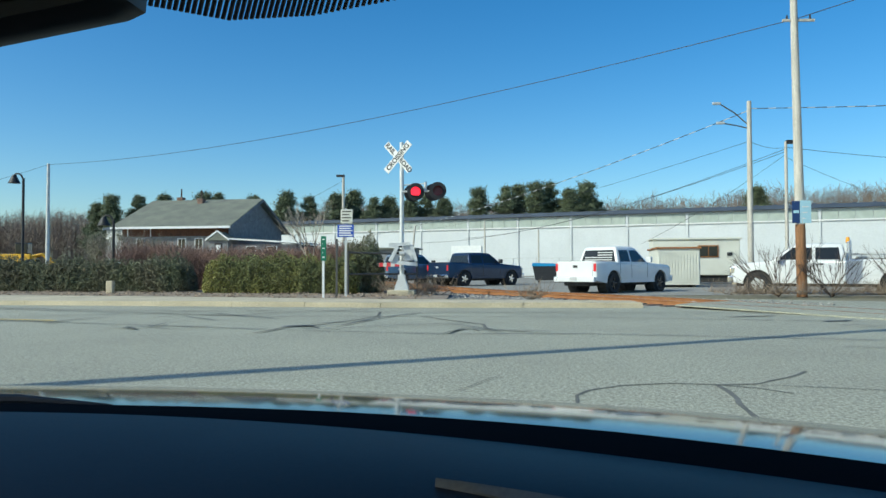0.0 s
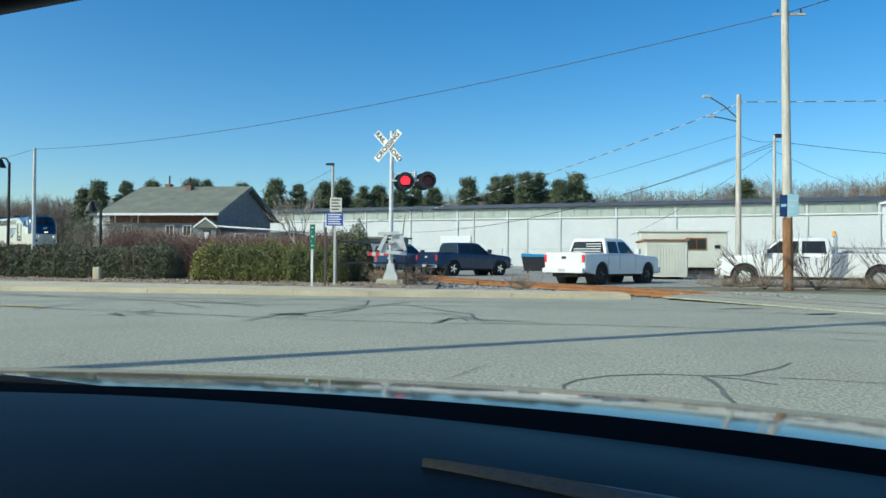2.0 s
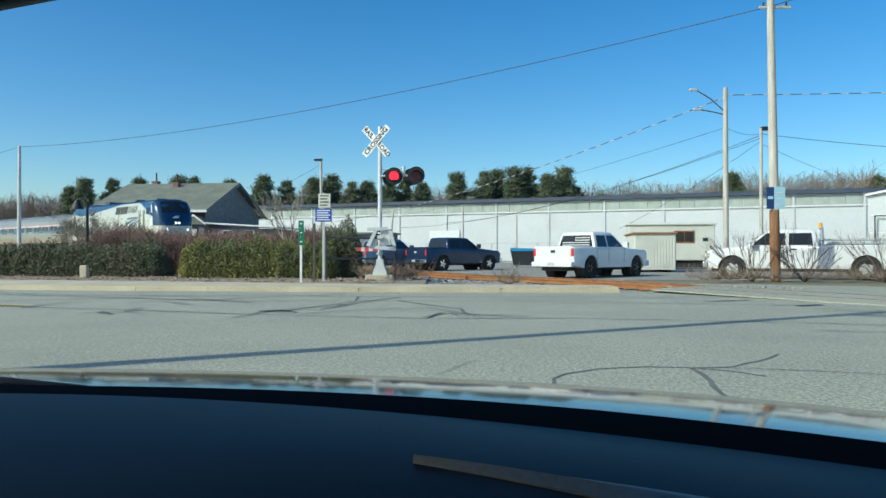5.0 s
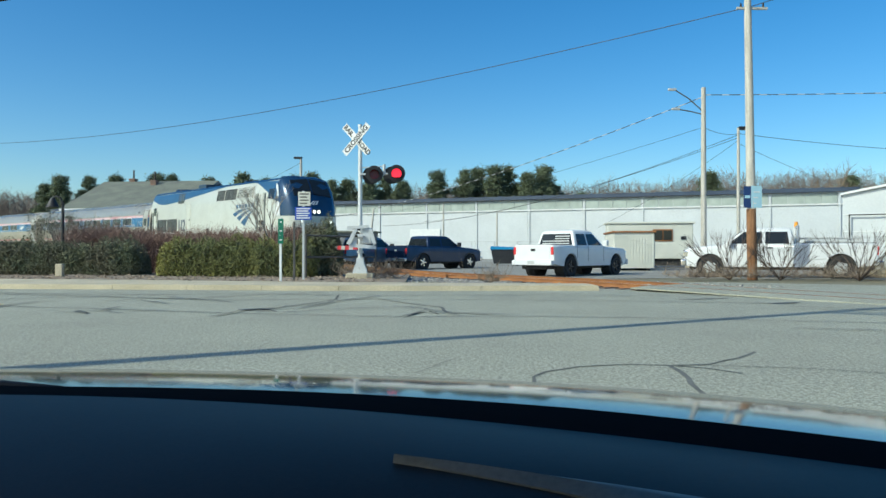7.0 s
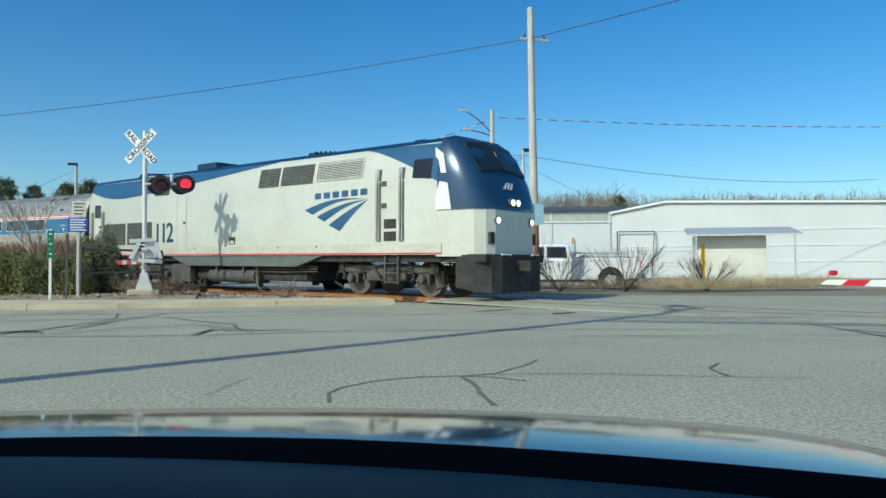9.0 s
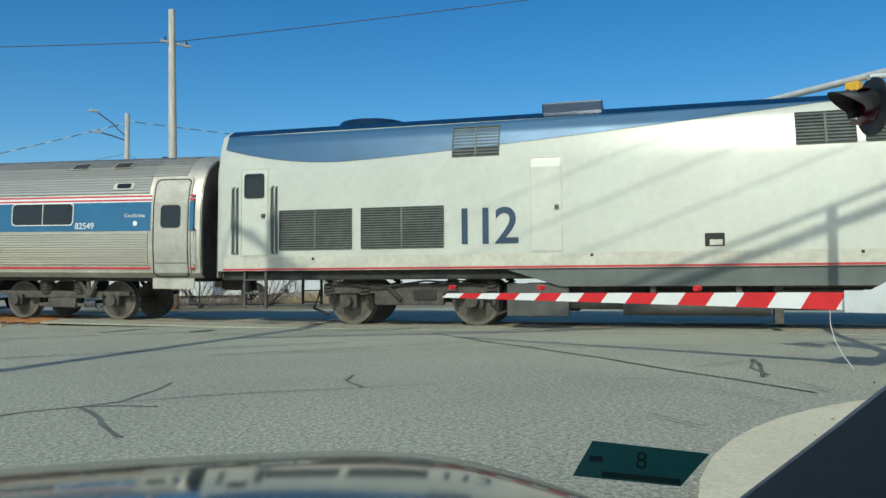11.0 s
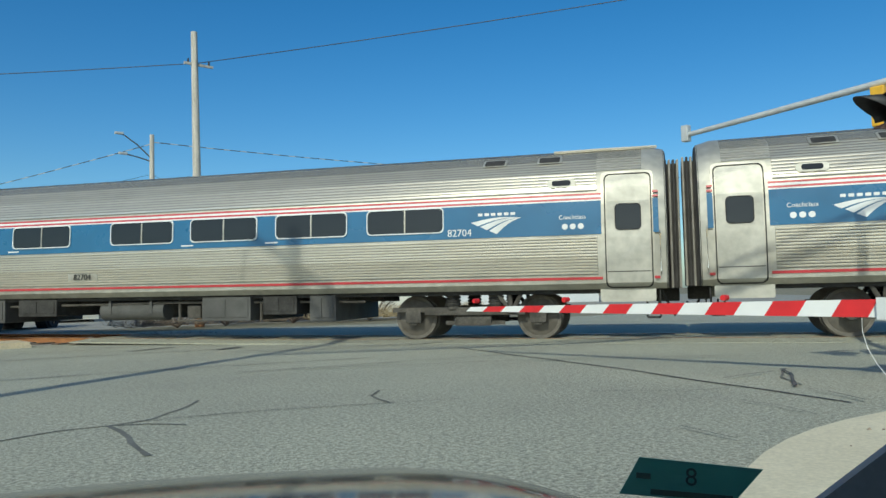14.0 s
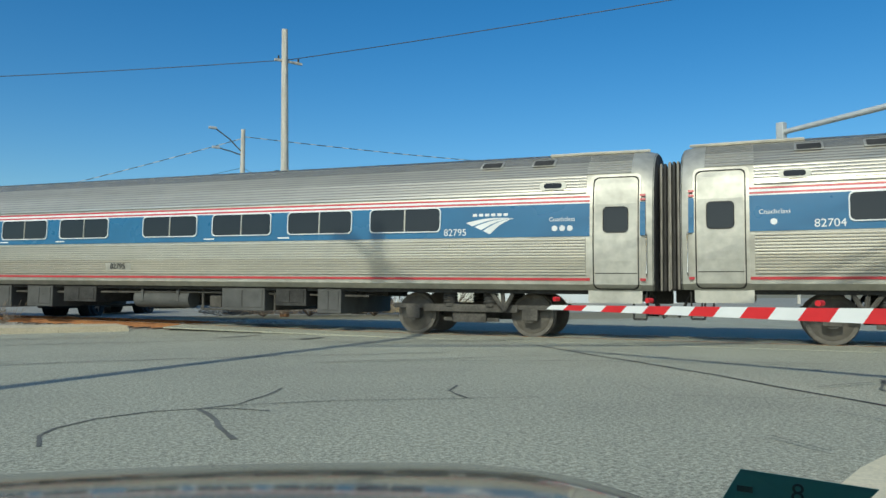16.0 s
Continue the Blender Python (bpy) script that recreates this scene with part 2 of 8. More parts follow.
# buildings
M["shingle"] = mat("shingle", (0.205, 0.215, 0.165), 0.9, scale=0.8, grain=0.22, gscale=14, bump=0.4, bscale=20, second=(0.15, 0.155, 0.13))
M["grey_board"] = mat("grey_board", (0.24, 0.24, 0.24), 0.9, scale=2, grain=0.2, gscale=8, second=(0.16, 0.165, 0.17), random_hue=0.15)
M["red_board"] = mat("red_board", (0.20, 0.085, 0.045), 0.9, scale=1.5, grain=0.25, gscale=8, second=(0.12, 0.06, 0.04), random_hue=0.2)
M["warehouse_white"] = mat("warehouse_white", (0.60, 0.62, 0.62), 0.6, vary=0.06, scale=0.3, grain=0.04, gscale=6)
M["warehouse_pane"] = mat("warehouse_pane", (0.40, 0.45, 0.40), 0.5, vary=0.18, scale=0.9)
M["roof_blue"] = mat("roof_blue", (0.05, 0.07, 0.11), 0.55, vary=0.2, scale=0.5)
M["trailer"] = mat("trailer", (0.66, 0.65, 0.56), 0.6, vary=0.1, scale=1, grain=0.05)
M["brick_red"] = mat("brick_red", (0.24, 0.155, 0.12), 0.9, vary=0.3, scale=6, grain=0.25)
M["blue_lid"] = mat("blue_lid", (0.03, 0.28, 0.55), 0.5, vary=0.15)
# the car that carries the camera
M["dash"] = mat("dash", (0.030, 0.019, 0.014), 0.42, vary=0.2, scale=3, grain=0.1, gscale=240, bump=0.03, bscale=600, spec=0.15)
M["dash_sheen"] = mat("dash_sheen", (0.15, 0.13, 0.105), 0.5, vary=0.2, scale=3, grain=0.12, gscale=240, bump=0.04, bscale=600)
M["hood_paint"] = mat("hood_paint", (0.16, 0.165, 0.14), 0.09, 0.35, vary=0.15, scale=2, grain=0.06, gscale=300, spec=0.7)
M["headliner"] = mat("headliner", (0.16, 0.155, 0.15), 0.95, vary=0.1, scale=3)
M["sticker"] = mat("sticker", (0.14, 0.36, 0.33), 0.5, vary=0.15, scale=20)
nt = M["sticker"].node_tree
glow = nt.nodes.new("ShaderNodeBsdfTranslucent")
glow.inputs["Color"].default_value = (0.16, 0.42, 0.38, 1)
both = nt.nodes.new("ShaderNodeMixShader")
both.inputs[0].default_value = 0.55
nt.links.new(nt.nodes["Principled BSDF"].outputs[0], both.inputs[1])
nt.links.new(glow.outputs[0], both.inputs[2])
nt.links.new(both.outputs[0], nt.nodes["Material Output"].inputs["Surface"])
M["pillar"] = mat("pillar", (0.15, 0.16, 0.18), 0.55, vary=0.15, scale=3, grain=0.06, gscale=240)
M["trim_black"] = mat("trim_black", (0.006, 0.006, 0.007), 0.85, vary=0.2, spec=0.05)
M["sticker_dark"] = mat("sticker_dark", (0.02, 0.06, 0.06), 0.5, vary=0.1)


# ---- mesh helpers ----
def add_box(bm, lo, hi, m=None, bevel=0.0):
    vs = bmesh.ops.create_cube(bm, size=1)["verts"]
    c, d = (Vector(lo) + Vector(hi)) / 2, Vector(hi) - Vector(lo)
    for v in vs:
        v.co = Vector((v.co.x * d.x, v.co.y * d.y, v.co.z * d.z)) + c
    if bevel > 0:
        es = list({e for v in vs for e in v.link_edges})
        r = bmesh.ops.bevel(bm, geom=es, offset=bevel, segments=2, affect="EDGES", profile=0.6)
        vs = list({v for f in r["faces"] for v in f.verts} | {v for v in vs if v.is_valid})
    if m is not None:
        bmesh.ops.transform(bm, matrix=m, verts=vs)
    return vs


def add_cyl(bm, a, b, r1, r2=None, seg=12, cap=True):
    a, b = Vector(a), Vector(b)
    r2 = r1 if r2 is None else r2
    d = b - a
    q = d.to_track_quat("Z", "Y").to_matrix()
    rings = []
    for c, r in ((a, r1), (b, r2)):
        rings.append([bm.verts.new(c + q @ Vector((math.cos(2 * math.pi * i / seg) * r, math.sin(2 * math.pi * i / seg) * r, 0))) for i in range(seg)])
    for i in range(seg):
        j = (i + 1) % seg
        bm.faces.new((rings[0][i], rings[0][j], rings[1][j], rings[1][i]))
    if cap:
        bm.faces.new(list(reversed(rings[0])))
        bm.faces.new(rings[1])
    return rings[0] + rings[1]


def add_tube(bm, pts, r, seg=6):
    pts = [Vector(p) for p in pts]
    rings = []
    for i, p in enumerate(pts):
        d = (pts[min(i + 1, len(pts) - 1)] - pts[max(i - 1, 0)]).normalized()
        q = d.to_track_quat("Z", "Y").to_matrix()
        rr = r[i] if isinstance(r, (list, tuple)) else r
        rings.append([bm.verts.new(p + q @ Vector((math.cos(2 * math.pi * k / seg) * rr, math.sin(2 * math.pi * k / seg) * rr, 0))) for k in range(seg)])
    for a, b in zip(rings, rings[1:]):
        for k in range(seg):
            bm.faces.new((a[k], a[(k + 1) % seg], b[(k + 1) % seg], b[k]))
    bm.faces.new(list(reversed(rings[0])))
    bm.faces.new(rings[-1])


def add_loft(bm, sections, close=True, caps=True):
    """Skin through rings of points that all have the same count."""
    rings = [[bm.verts.new(p) for p in s] for s in sections]
    n = len(rings[0])
    for a, b in zip(rings, rings[1:]):
        for k in range(n if close else n - 1):
            bm.faces.new((a[k], a[(k + 1) % n], b[(k + 1) % n], b[k]))
    if caps and close:
        bm.faces.new(list(reversed(rings[0])))
        bm.faces.new(rings[-1])
    return rings


def add_prism(bm, outline, axis_from, axis_to):
    """outline: points in a plane, moved by two offsets."""
    a = [bm.verts.new(Vector(p) + Vector(axis_from)) for p in outline]
    b = [bm.verts.new(Vector(p) + Vector(axis_to)) for p in outline]
    n = len(a)
    for k in range(n):
        bm.faces.new((a[k], a[(k + 1) % n], b[(k + 1) % n], b[k]))
    bm.faces.new(list(reversed(a)))
    bm.faces.new(b)


def rounded(w, h, r, n=4):
    """Outline of a rounded rectangle round the origin, as (u, v)."""
    pts = []
    for cx, cy, a0 in ((w / 2 - r, h / 2 - r, 0), (-w / 2 + r, h / 2 - r, 90), (-w / 2 + r, -h / 2 + r, 180), (w / 2 - r, -h / 2 + r, 270)):
        for i in range(n + 1):
            a = radians(a0 + 90 * i / n)
            pts.append((cx + r * math.cos(a), cy + r * math.sin(a)))
    return pts


def finish(bm, name, material, smooth=False):
    bmesh.ops.recalc_face_normals(bm, faces=bm.faces)
    me = bpy.data.meshes.new(name)
    bm.to_mesh(me)
    bm.free()
    me.materials.append(M[material] if isinstance(material, str) else material)
    if smooth:
        for p in me.polygons:
            p.use_smooth = True
        me.set_sharp_from_angle(angle=radians(38))
    return me


def part(name, bm, material, parent=None, label="", smooth=False, m=None):
    ob = new(name, finish(bm, name, material, smooth))
    if parent is not None:
        ob.parent = parent
    if m is not None:
        ob.matrix_basis = m
    if label:
        ob["label"] = label
    return ob


def thing(name, label, category, group="", kind="", m=None):
    ob = new(name)
    ob.empty_display_size = 0.3
    if m is not None:
        ob.matrix_basis = m
    return tagged(ob, label, category, group, kind)


def structure(name, bm, material, label, category, smooth=False, kind="structure"):
    ob = part(name, bm, material, None, "", smooth)
    return tagged(ob, label, category, "", kind)


def text_part(name, body, size, material, parent, m, label="", depth=0.004, weight=0.0, spacing=1.0):
    cu = bpy.data.curves.new(name, "FONT")
    cu.body, cu.size, cu.extrude, cu.align_x, cu.align_y = body, size, depth, "CENTER", "CENTER"
    cu.offset, cu.space_character = weight, spacing
    tmp = bpy.data.objects.new(name, cu)
    me = bpy.data.meshes.new_from_object(tmp)
    bpy.data.objects.remove(tmp)
    me.materials.append(M[material])
    ob = new(name, me)
    ob.parent = parent
    ob.matrix_basis = m
    if label:
        ob["label"] = label
    return ob


def sag(a, b, drop, n=24):
    a, b = Vector(a), Vector(b)
    return [a.lerp(b, i / n) - Vector((0, 0, 4 * drop * (i / n) * (1 - i / n))) for i in range(n + 1)]


def wire(name, a, b, drop, r, material="black", label="black overhead utility cable", n=24):
    bm = bmesh.new()
    add_tube(bm, sag(a, b, drop, n), r, 5)
    return tagged(part(name, bm, material), label, "cable", "overhead cables")


# ---- the line of the track ----
def track_point(u):
    """Centre of the track u metres ahead of the crossing's middle, along the way the train goes."""
    n = 24
    x = y = 0.0
    for i in range(n):
        s = (i + 0.5) / n * u
        th = radians(-148.321) + (-1.177 * s + 0.02071 * s * s) / 1000
        x -= math.sin(th)
        y += math.cos(th)
    k = min(1.0, max(0.0, (-u - 8.0) / 14.0))
    z = 0.03 + 0.12 * k * k * (3 - 2 * k) + 0.024 * max(0.0, -u - 27.0) - 0.013 * max(0.0, -u - 44.0) - 0.011 * max(0.0, -u - 80.0)
    return Vector((15.189 + x / n * u, 6.293 + y / n * u, z))


def train_way(t):
    d = t - 12.0
    return 11.627 * d + 0.055 * d * d + 0.00454 * d ** 3 - 2.3 * math.exp(-((t - 3.2) / 1.9) ** 2) - 0.33 / (1 + math.exp(t - 11.0)) + 0.1 * (t - 10.6 + math.sqrt((t - 10.6) ** 2 + 0.1))


def track_side(u, off, z=0.0):
    a, b = track_point(u - 0.3), track_point(u + 0.3)
    d = (b - a).normalized()
    return track_point(u) + Vector((d.y, -d.x, 0)) * off + Vector((0, 0, z))   # off > 0: the car's side


# ---- ground, road, pavements ----
def sheet(name, pts, z, material, label, category, thick=0.0):
    bm = bmesh.new()
    if thick:
        add_prism(bm, [(x, y, 0) for x, y in pts], (0, 0, z - thick), (0, 0, z))
    else:
        bm.faces.new([bm.verts.new((x, y, z)) for x, y in pts])
    return structure(name, bm, material, label, category)


sheet("ground", [(-1500, -1500), (1500, -1500), (1500, 1500), (-1500, 1500)], 0.0 - 0.02, "field", "dry winter grass and bare earth out to the horizon", "ground")
sheet("road", [(-90, -60), (60, -60), (60, 12), (19, 19), (9.6, 24.2), (4.2, 24.4), (3.4, 19.3), (-2, 19.1), (-12, 20.5), (-40, 23.5), (-90, 28)], 0.0, "asphalt", "worn grey asphalt road with tar-sealed cracks", "road")
sheet("yard", [(-30, 44), (-8.5, 44.5), (-2, 36), (3.6, 26.8), (9.4, 28.3), (26, 24.5), (60, 20), (110, 60), (60, 104), (-60, 118), (-45, 90)], -0.008, "old_asphalt", "pale worn lot surface beyond the tracks", "yard")


def pavement():
    """Kerb stones as a real step, the paved strip behind, the corner at the car's side."""
    base = thing("pavement", "sand-coloured concrete kerb and walk along the road", "pavement", kind="structure")
    front = [(-44, 23.9), (-30, 22.35), (-20, 21.3), (-12, 20.45), (-6, 19.7), (-2, 19.15), (1.6, 19.1), (4.6, 19.0)]
    back = [(-44, 28.6), (-30, 26.9), (-20, 25.6), (-12, 24.2), (-6, 22.6), (-2, 21.4), (1.6, 20.9), (4.6, 20.4)]
    bm = bmesh.new()
    add_prism(bm, [(x, y + 0.16, 0) for x, y in front] + [(x, y, 0) for x, y in reversed(back)], (0, 0, -0.05), (0, 0, 0.125))
    part("slab", bm, "concrete", base)
    random.seed(5)
    for (x0, y0), (x1, y1) in zip(front, front[1:]):
        n = max(1, round(math.hypot(x1 - x0, y1 - y0) / 1.85))
        for i in range(n):
            a, b = Vector((x0, y0, 0)).lerp((x1, y1, 0), i / n), Vector((x0, y0, 0)).lerp((x1, y1, 0), (i + 1) / n)
            d = (b - a).normalized()
            w = Vector((-d.y, d.x, 0)) * 0.155
            h = 0.13 + random.uniform(-0.008, 0.008)
            if x0 > 1.5:
                h *= 0.5
            bm = bmesh.new()
            add_prism(bm, [a + d * 0.006, b - d * 0.006, b - d * 0.006 + w, a + d * 0.006 + w], (0, 0, -0.05), (0, 0, h))
            part("kerb_stone", bm, "concrete", base)
    # the rounded corner beside the car
    arc = [(5.2 + 4.3 * math.cos(radians(a)), -2.0 + 4.2 * math.sin(radians(a))) for a in range(180, 68, -6)]
    arc += [(9.4, 1.95), (13.0, 0.6), (22, -3.4), (22, -30), (1.6, -30)]
    bm = bmesh.new()
    add_prism(bm, [(x, y, 0) for x, y in arc], (0, 0, -0.05), (0, 0, 0.11))
    part("corner_slab", bm, "corner_concrete", base, "sand-coloured concrete corner with a rounded kerb")
    return base


pavement()
bm = bmesh.new()
random.seed(8)
NX, NY = 90, 16
grid = []
for i in range(NX + 1):
    col = []
    for j in range(NY + 1):
        x = -46 + 45.6 * i / NX
        y0 = 21.3 - (x + 2) * 0.245
        y = y0 + (37 - 0.42 * (x + 2) * 0.6 - y0) * j / NY
        z = 0.10 + 0.05 * noise.noise(Vector((x * 0.8, y * 0.8, 0))) + 0.02 * noise.noise(Vector((x * 4, y * 4, 3)))
        col.append(bm.verts.new((x, y, z)))
    grid.append(col)
for i in range(NX):
    for j in range(NY):
        bm.faces.new((grid[i][j], grid[i + 1][j], grid[i + 1][j + 1], grid[i][j + 1]))
structure("planting_strip", bm, "dirt", "bare brown soil with leaf litter behind the kerb", "soil", True)


bm = bmesh.new()
random.seed(18)
for k in range(1500):
    x = random.uniform(-26, -1.0)
    y = 21.5 - (x + 2) * 0.245 + random.uniform(0.0, 4.5) ** 1.0
    r = random.uniform(0.015, 0.06)
    z = 0.10 + 0.05 * noise.noise(Vector((x * 0.8, y * 0.8, 0))) + 0.02
    q = [bm.verts.new((x + random.uniform(-1, 1) * r + dx * r, y + dy * r + random.uniform(-0.4, 0.4) * r, z + dz * r)) for dx, dy, dz in ((1, 0, 0), (0, 1, 0), (-1, 0, 0), (0, -1, 0), (0, 0, 0.8))]
    for i in range(4):
        bm.faces.new((q[i], q[(i + 1) % 4], q[4]))
structure("leaf_litter", bm, "litter", "dry leaf litter and small stones on the soil", "litter", kind="stuff")


bm = bmesh.new()
random.seed(19)
for k in range(170):
    x, y = random.uniform(4.6, 9.0), random.uniform(0.2, 2.3)
    if (x - 5.2) ** 2 + (y + 2.0) ** 2 > 4.1 ** 2 and x < 6.6:
        continue
    r = random.uniform(0.006, 0.02)
    q = [bm.verts.new((x + dx * r, y + dy * r * random.uniform(0.6, 1.2), 0.111 + dz * r)) for dx, dy, dz in ((1, 0, 0), (0, 1, 0), (-1, 0, 0), (0, -1, 0), (0, 0, 0.8))]
    for i in range(4):
        bm.faces.new((q[i], q[(i + 1) % 4], q[4]))
structure("corner_grit", bm, "litter", "dark grit and crumbs on the concrete corner", "litter", kind="stuff")


def ribbon(name, pts, w, z, material, label, category="road seal", jit=0.02):
    """A flat poured band along a line, with uneven width."""
    P = [Vector((x, y, z)) for x, y in pts]
    fine = []
    for a, b in zip(P, P[1:]):
        n = max(2, int((b - a).length / 0.25))
        fine += [a.lerp(b, i / n) for i in range(n)]
    fine.append(P[-1])
    bm = bmesh.new()
    L, R = [], []
    for i, p in enumerate(fine):
        d = (fine[min(i + 1, len(fine) - 1)] - fine[max(0, i - 1)]).normalized()
        s = Vector((-d.y, d.x, 0))
        p = p + s * jit * 2.0 * noise.noise(p * 1.7)
        ww = w * 0.5 * (1 + 0.5 * noise.noise(p * 3.1 + Vector((7, 1, 0))))
        L.append(bm.verts.new(p + s * ww))
        R.append(bm.verts.new(p - s * ww))
    for i in range(len(L) - 1):
        bm.faces.new((L[i], L[i + 1], R[i + 1], R[i]))
    return structure(name, bm, material, label, category)


SEALS = [
    ([(1.0, 5.6), (1.05, 6.0), (1.2, 6.25), (1.5, 6.52), (1.96, 6.61), (2.31, 6.56), (2.7, 6.63), (3.1, 7.0), (3.45, 7.42)], 0.05, "tar_soft"),
    ([(2.31, 6.56), (2.25, 5.9), (2.11, 5.13)], 0.085, "tar_soft"),
    ([(2.31, 6.56), (2.57, 6.41), (2.77, 6.11)], 0.04, "tar_soft"),
    ([(2.5, 6.6), (3.02, 6.47), (3.59, 6.3), (4.53, 5.78), (5.18, 5.48)], 0.03, "tar_soft"),
    ([(5.06, 6.58), (4.75, 6.3), (4.57, 5.79)], 0.05, "tar_soft"),
    ([(9.7, 10.4), (9.1, 8.58), (8.34, 5.97), (7.67, 4.23), (7.14, 2.69)], 0.085, "tar"),
    ([(-2.58, 12.8), (-2.2, 13.92), (-1.9, 14.73), (-1.65, 15.63), (-1.78, 17.26)], 0.09, "tar_soft"),
    ([(-0.75, 15.71), (-0.13, 14.39), (0.47, 13.42), (0.56, 12.2), (1.16, 11.81)], 0.10, "tar_soft"),
    ([(-2.87, 12.78), (-2.54, 13.06), (-2.23, 12.46), (-2.6, 12.5)], 0.12, "tar_soft"),
    ([(-0.07, 11.52), (0.06, 12.16), (0.28, 12.4), (0.39, 11.97)], 0.08, "tar_soft"),
    ([(-12, 15.4), (-8.13, 14.04), (-5.65, 13.22), (-2.41, 11.99), (-0.06, 11.42), (1.99, 11.46), (4.35, 10.96), (7.4, 10.0)], 0.07, "tar"),
    ([(-14, 19.4), (-10.54, 18.08), (-5.77, 16.23), (-3.74, 15.44), (-0.87, 15.7), (3, 15.2), (7.0, 14.2)], 0.10, "tar_soft"),
    ([(0.11, 6.14), (0.25, 6.47), (0.51, 7.02)], 0.02, "tar_soft"),
    ([(7.24, 24.0), (7.42, 20.61), (7.47, 18.41), (8.19, 16.51), (8.67, 14.79), (9.3, 13.4)], 0.16, "tar_soft"),
    ([(5.45, 15.35), (6.55, 15.8)], 0.22, "tar_soft"),
    ([(6.75, 14.1), (7.36, 14.4)], 0.34, "tar"),
    ([(9.42, 4.26), (8.5, 3.9), (8.01, 3.46)], 0.05, "tar_soft"),
    ([(-7, 17.6), (-5.9, 17.2), (-4.4, 17.5)], 0.07, "tar_soft"),
    ([(-5.2, 12.7), (-4.6, 12.2), (-4.2, 12.9), (-5.2, 12.9)], 0.06, "tar_soft"),
    ([(2.5, 17.8), (5, 17.2), (7.4, 16.4)], 0.08, "tar_soft"),
    ([(4.9, 9.6), (7.5, 8.9), (9.6, 8.3)], 0.06, "tar_soft"),
    ([(6.3, 4.8), (6.9, 4.1), (7.3, 3.9)], 0.025, "tar_soft"),
    ([(-8.87, 15.44), (-8.26, 16.03), (-6.78, 16.61), (-4.69, 15.63), (-4.23, 16.69), (-2.21, 18.15)], 0.12, "tar_soft"),
    ([(-7.33, 13.39), (-7.47, 14.23), (-7.4, 14.92), (-7.2, 15.24)], 0.10, "tar_soft"),
    ([(-5.73, 12.24), (-5.58, 12.55), (-5.13, 12.12), (-5.6, 12.75)], 0.10, "tar_soft"),
    ([(-2.95, 12.78), (-2.61, 12.92), (-2.4, 12.85)], 0.34, "tar"),
    ([(-3.02, 11.43), (-2.83, 12.6), (-2.3, 13.72), (-1.7, 14.41)], 0.09, "tar_soft"),
    ([(-5.36, 16.5), (-4.25, 15.4), (-3.59, 14.79)], 0.10, "tar"),
    ([(-16, 20.2), (-12, 19.0), (-7.65, 17.4), (-5.06, 17.25), (-3.75, 17.76), (-1.55, 16.9), (2.06, 17.01), (5.5, 16.4)], 0.13, "tar_soft"),
    ([(-2.74, 12.84), (-1.95, 13.11), (-1.5, 15.11), (-0.81, 16.72)], 0.11, "tar"),
    ([(-2.15, 12.2), (-1.17, 13.02), (-0.11, 13.42), (0.65, 12.09), (1.49, 11.77)], 0.08, "tar"),
    ([(-0.15, 11.45), (0.2, 12.49), (0.72, 11.65)], 0.08, "tar_soft"),
    ([(-6.12, 15.03), (-5.72, 15.63), (-4.59, 14.24)], 0.10, "tar_soft"),
    ([(-5.46, 12.28), (-5.17, 12.78), (-5.19, 13.5)], 0.09, "tar"),
    ([(9.25, 4.22), (8.85, 3.95), (7.81, 3.44)], 0.07, "tar"),
    ([(6.58, 3.38), (6.5, 3.02), (6.24, 2.58)], 0.025, "tar_soft"),
    ([(5.16, 3.11), (5.05, 2.82), (4.98, 2.61)], 0.025, "tar_soft"),
    ([(7.99, 4.29), (8.45, 4.25), (8.88, 4.17)], 0.05, "tar_soft"),
    ([(7.68, 3.19), (7.43, 2.85), (7.22, 2.59)], 0.035, "tar_soft"),
    ([(6.6, 13.2), (8.1, 12.3), (10.4, 11.6)], 0.12, "tar_soft"),
    ([(5.6, 9.4), (7.0, 8.3), (8.9, 7.2), (10.6, 5.4)], 0.06, "tar_soft"),
]
for k, (pts, w, m_) in enumerate(SEALS):
    ribbon("crack_seal", pts, w * 0.56, 0.004 + 0.0006 * k, m_, "dark tar sealing a crack in the asphalt")
ribbon("road_marking", [(-16, 16.7), (-11, 15.05), (-7.6, 14.12)], 0.14, 0.022, "road_yellow", "worn yellow painted road line", "road marking", 0.0)


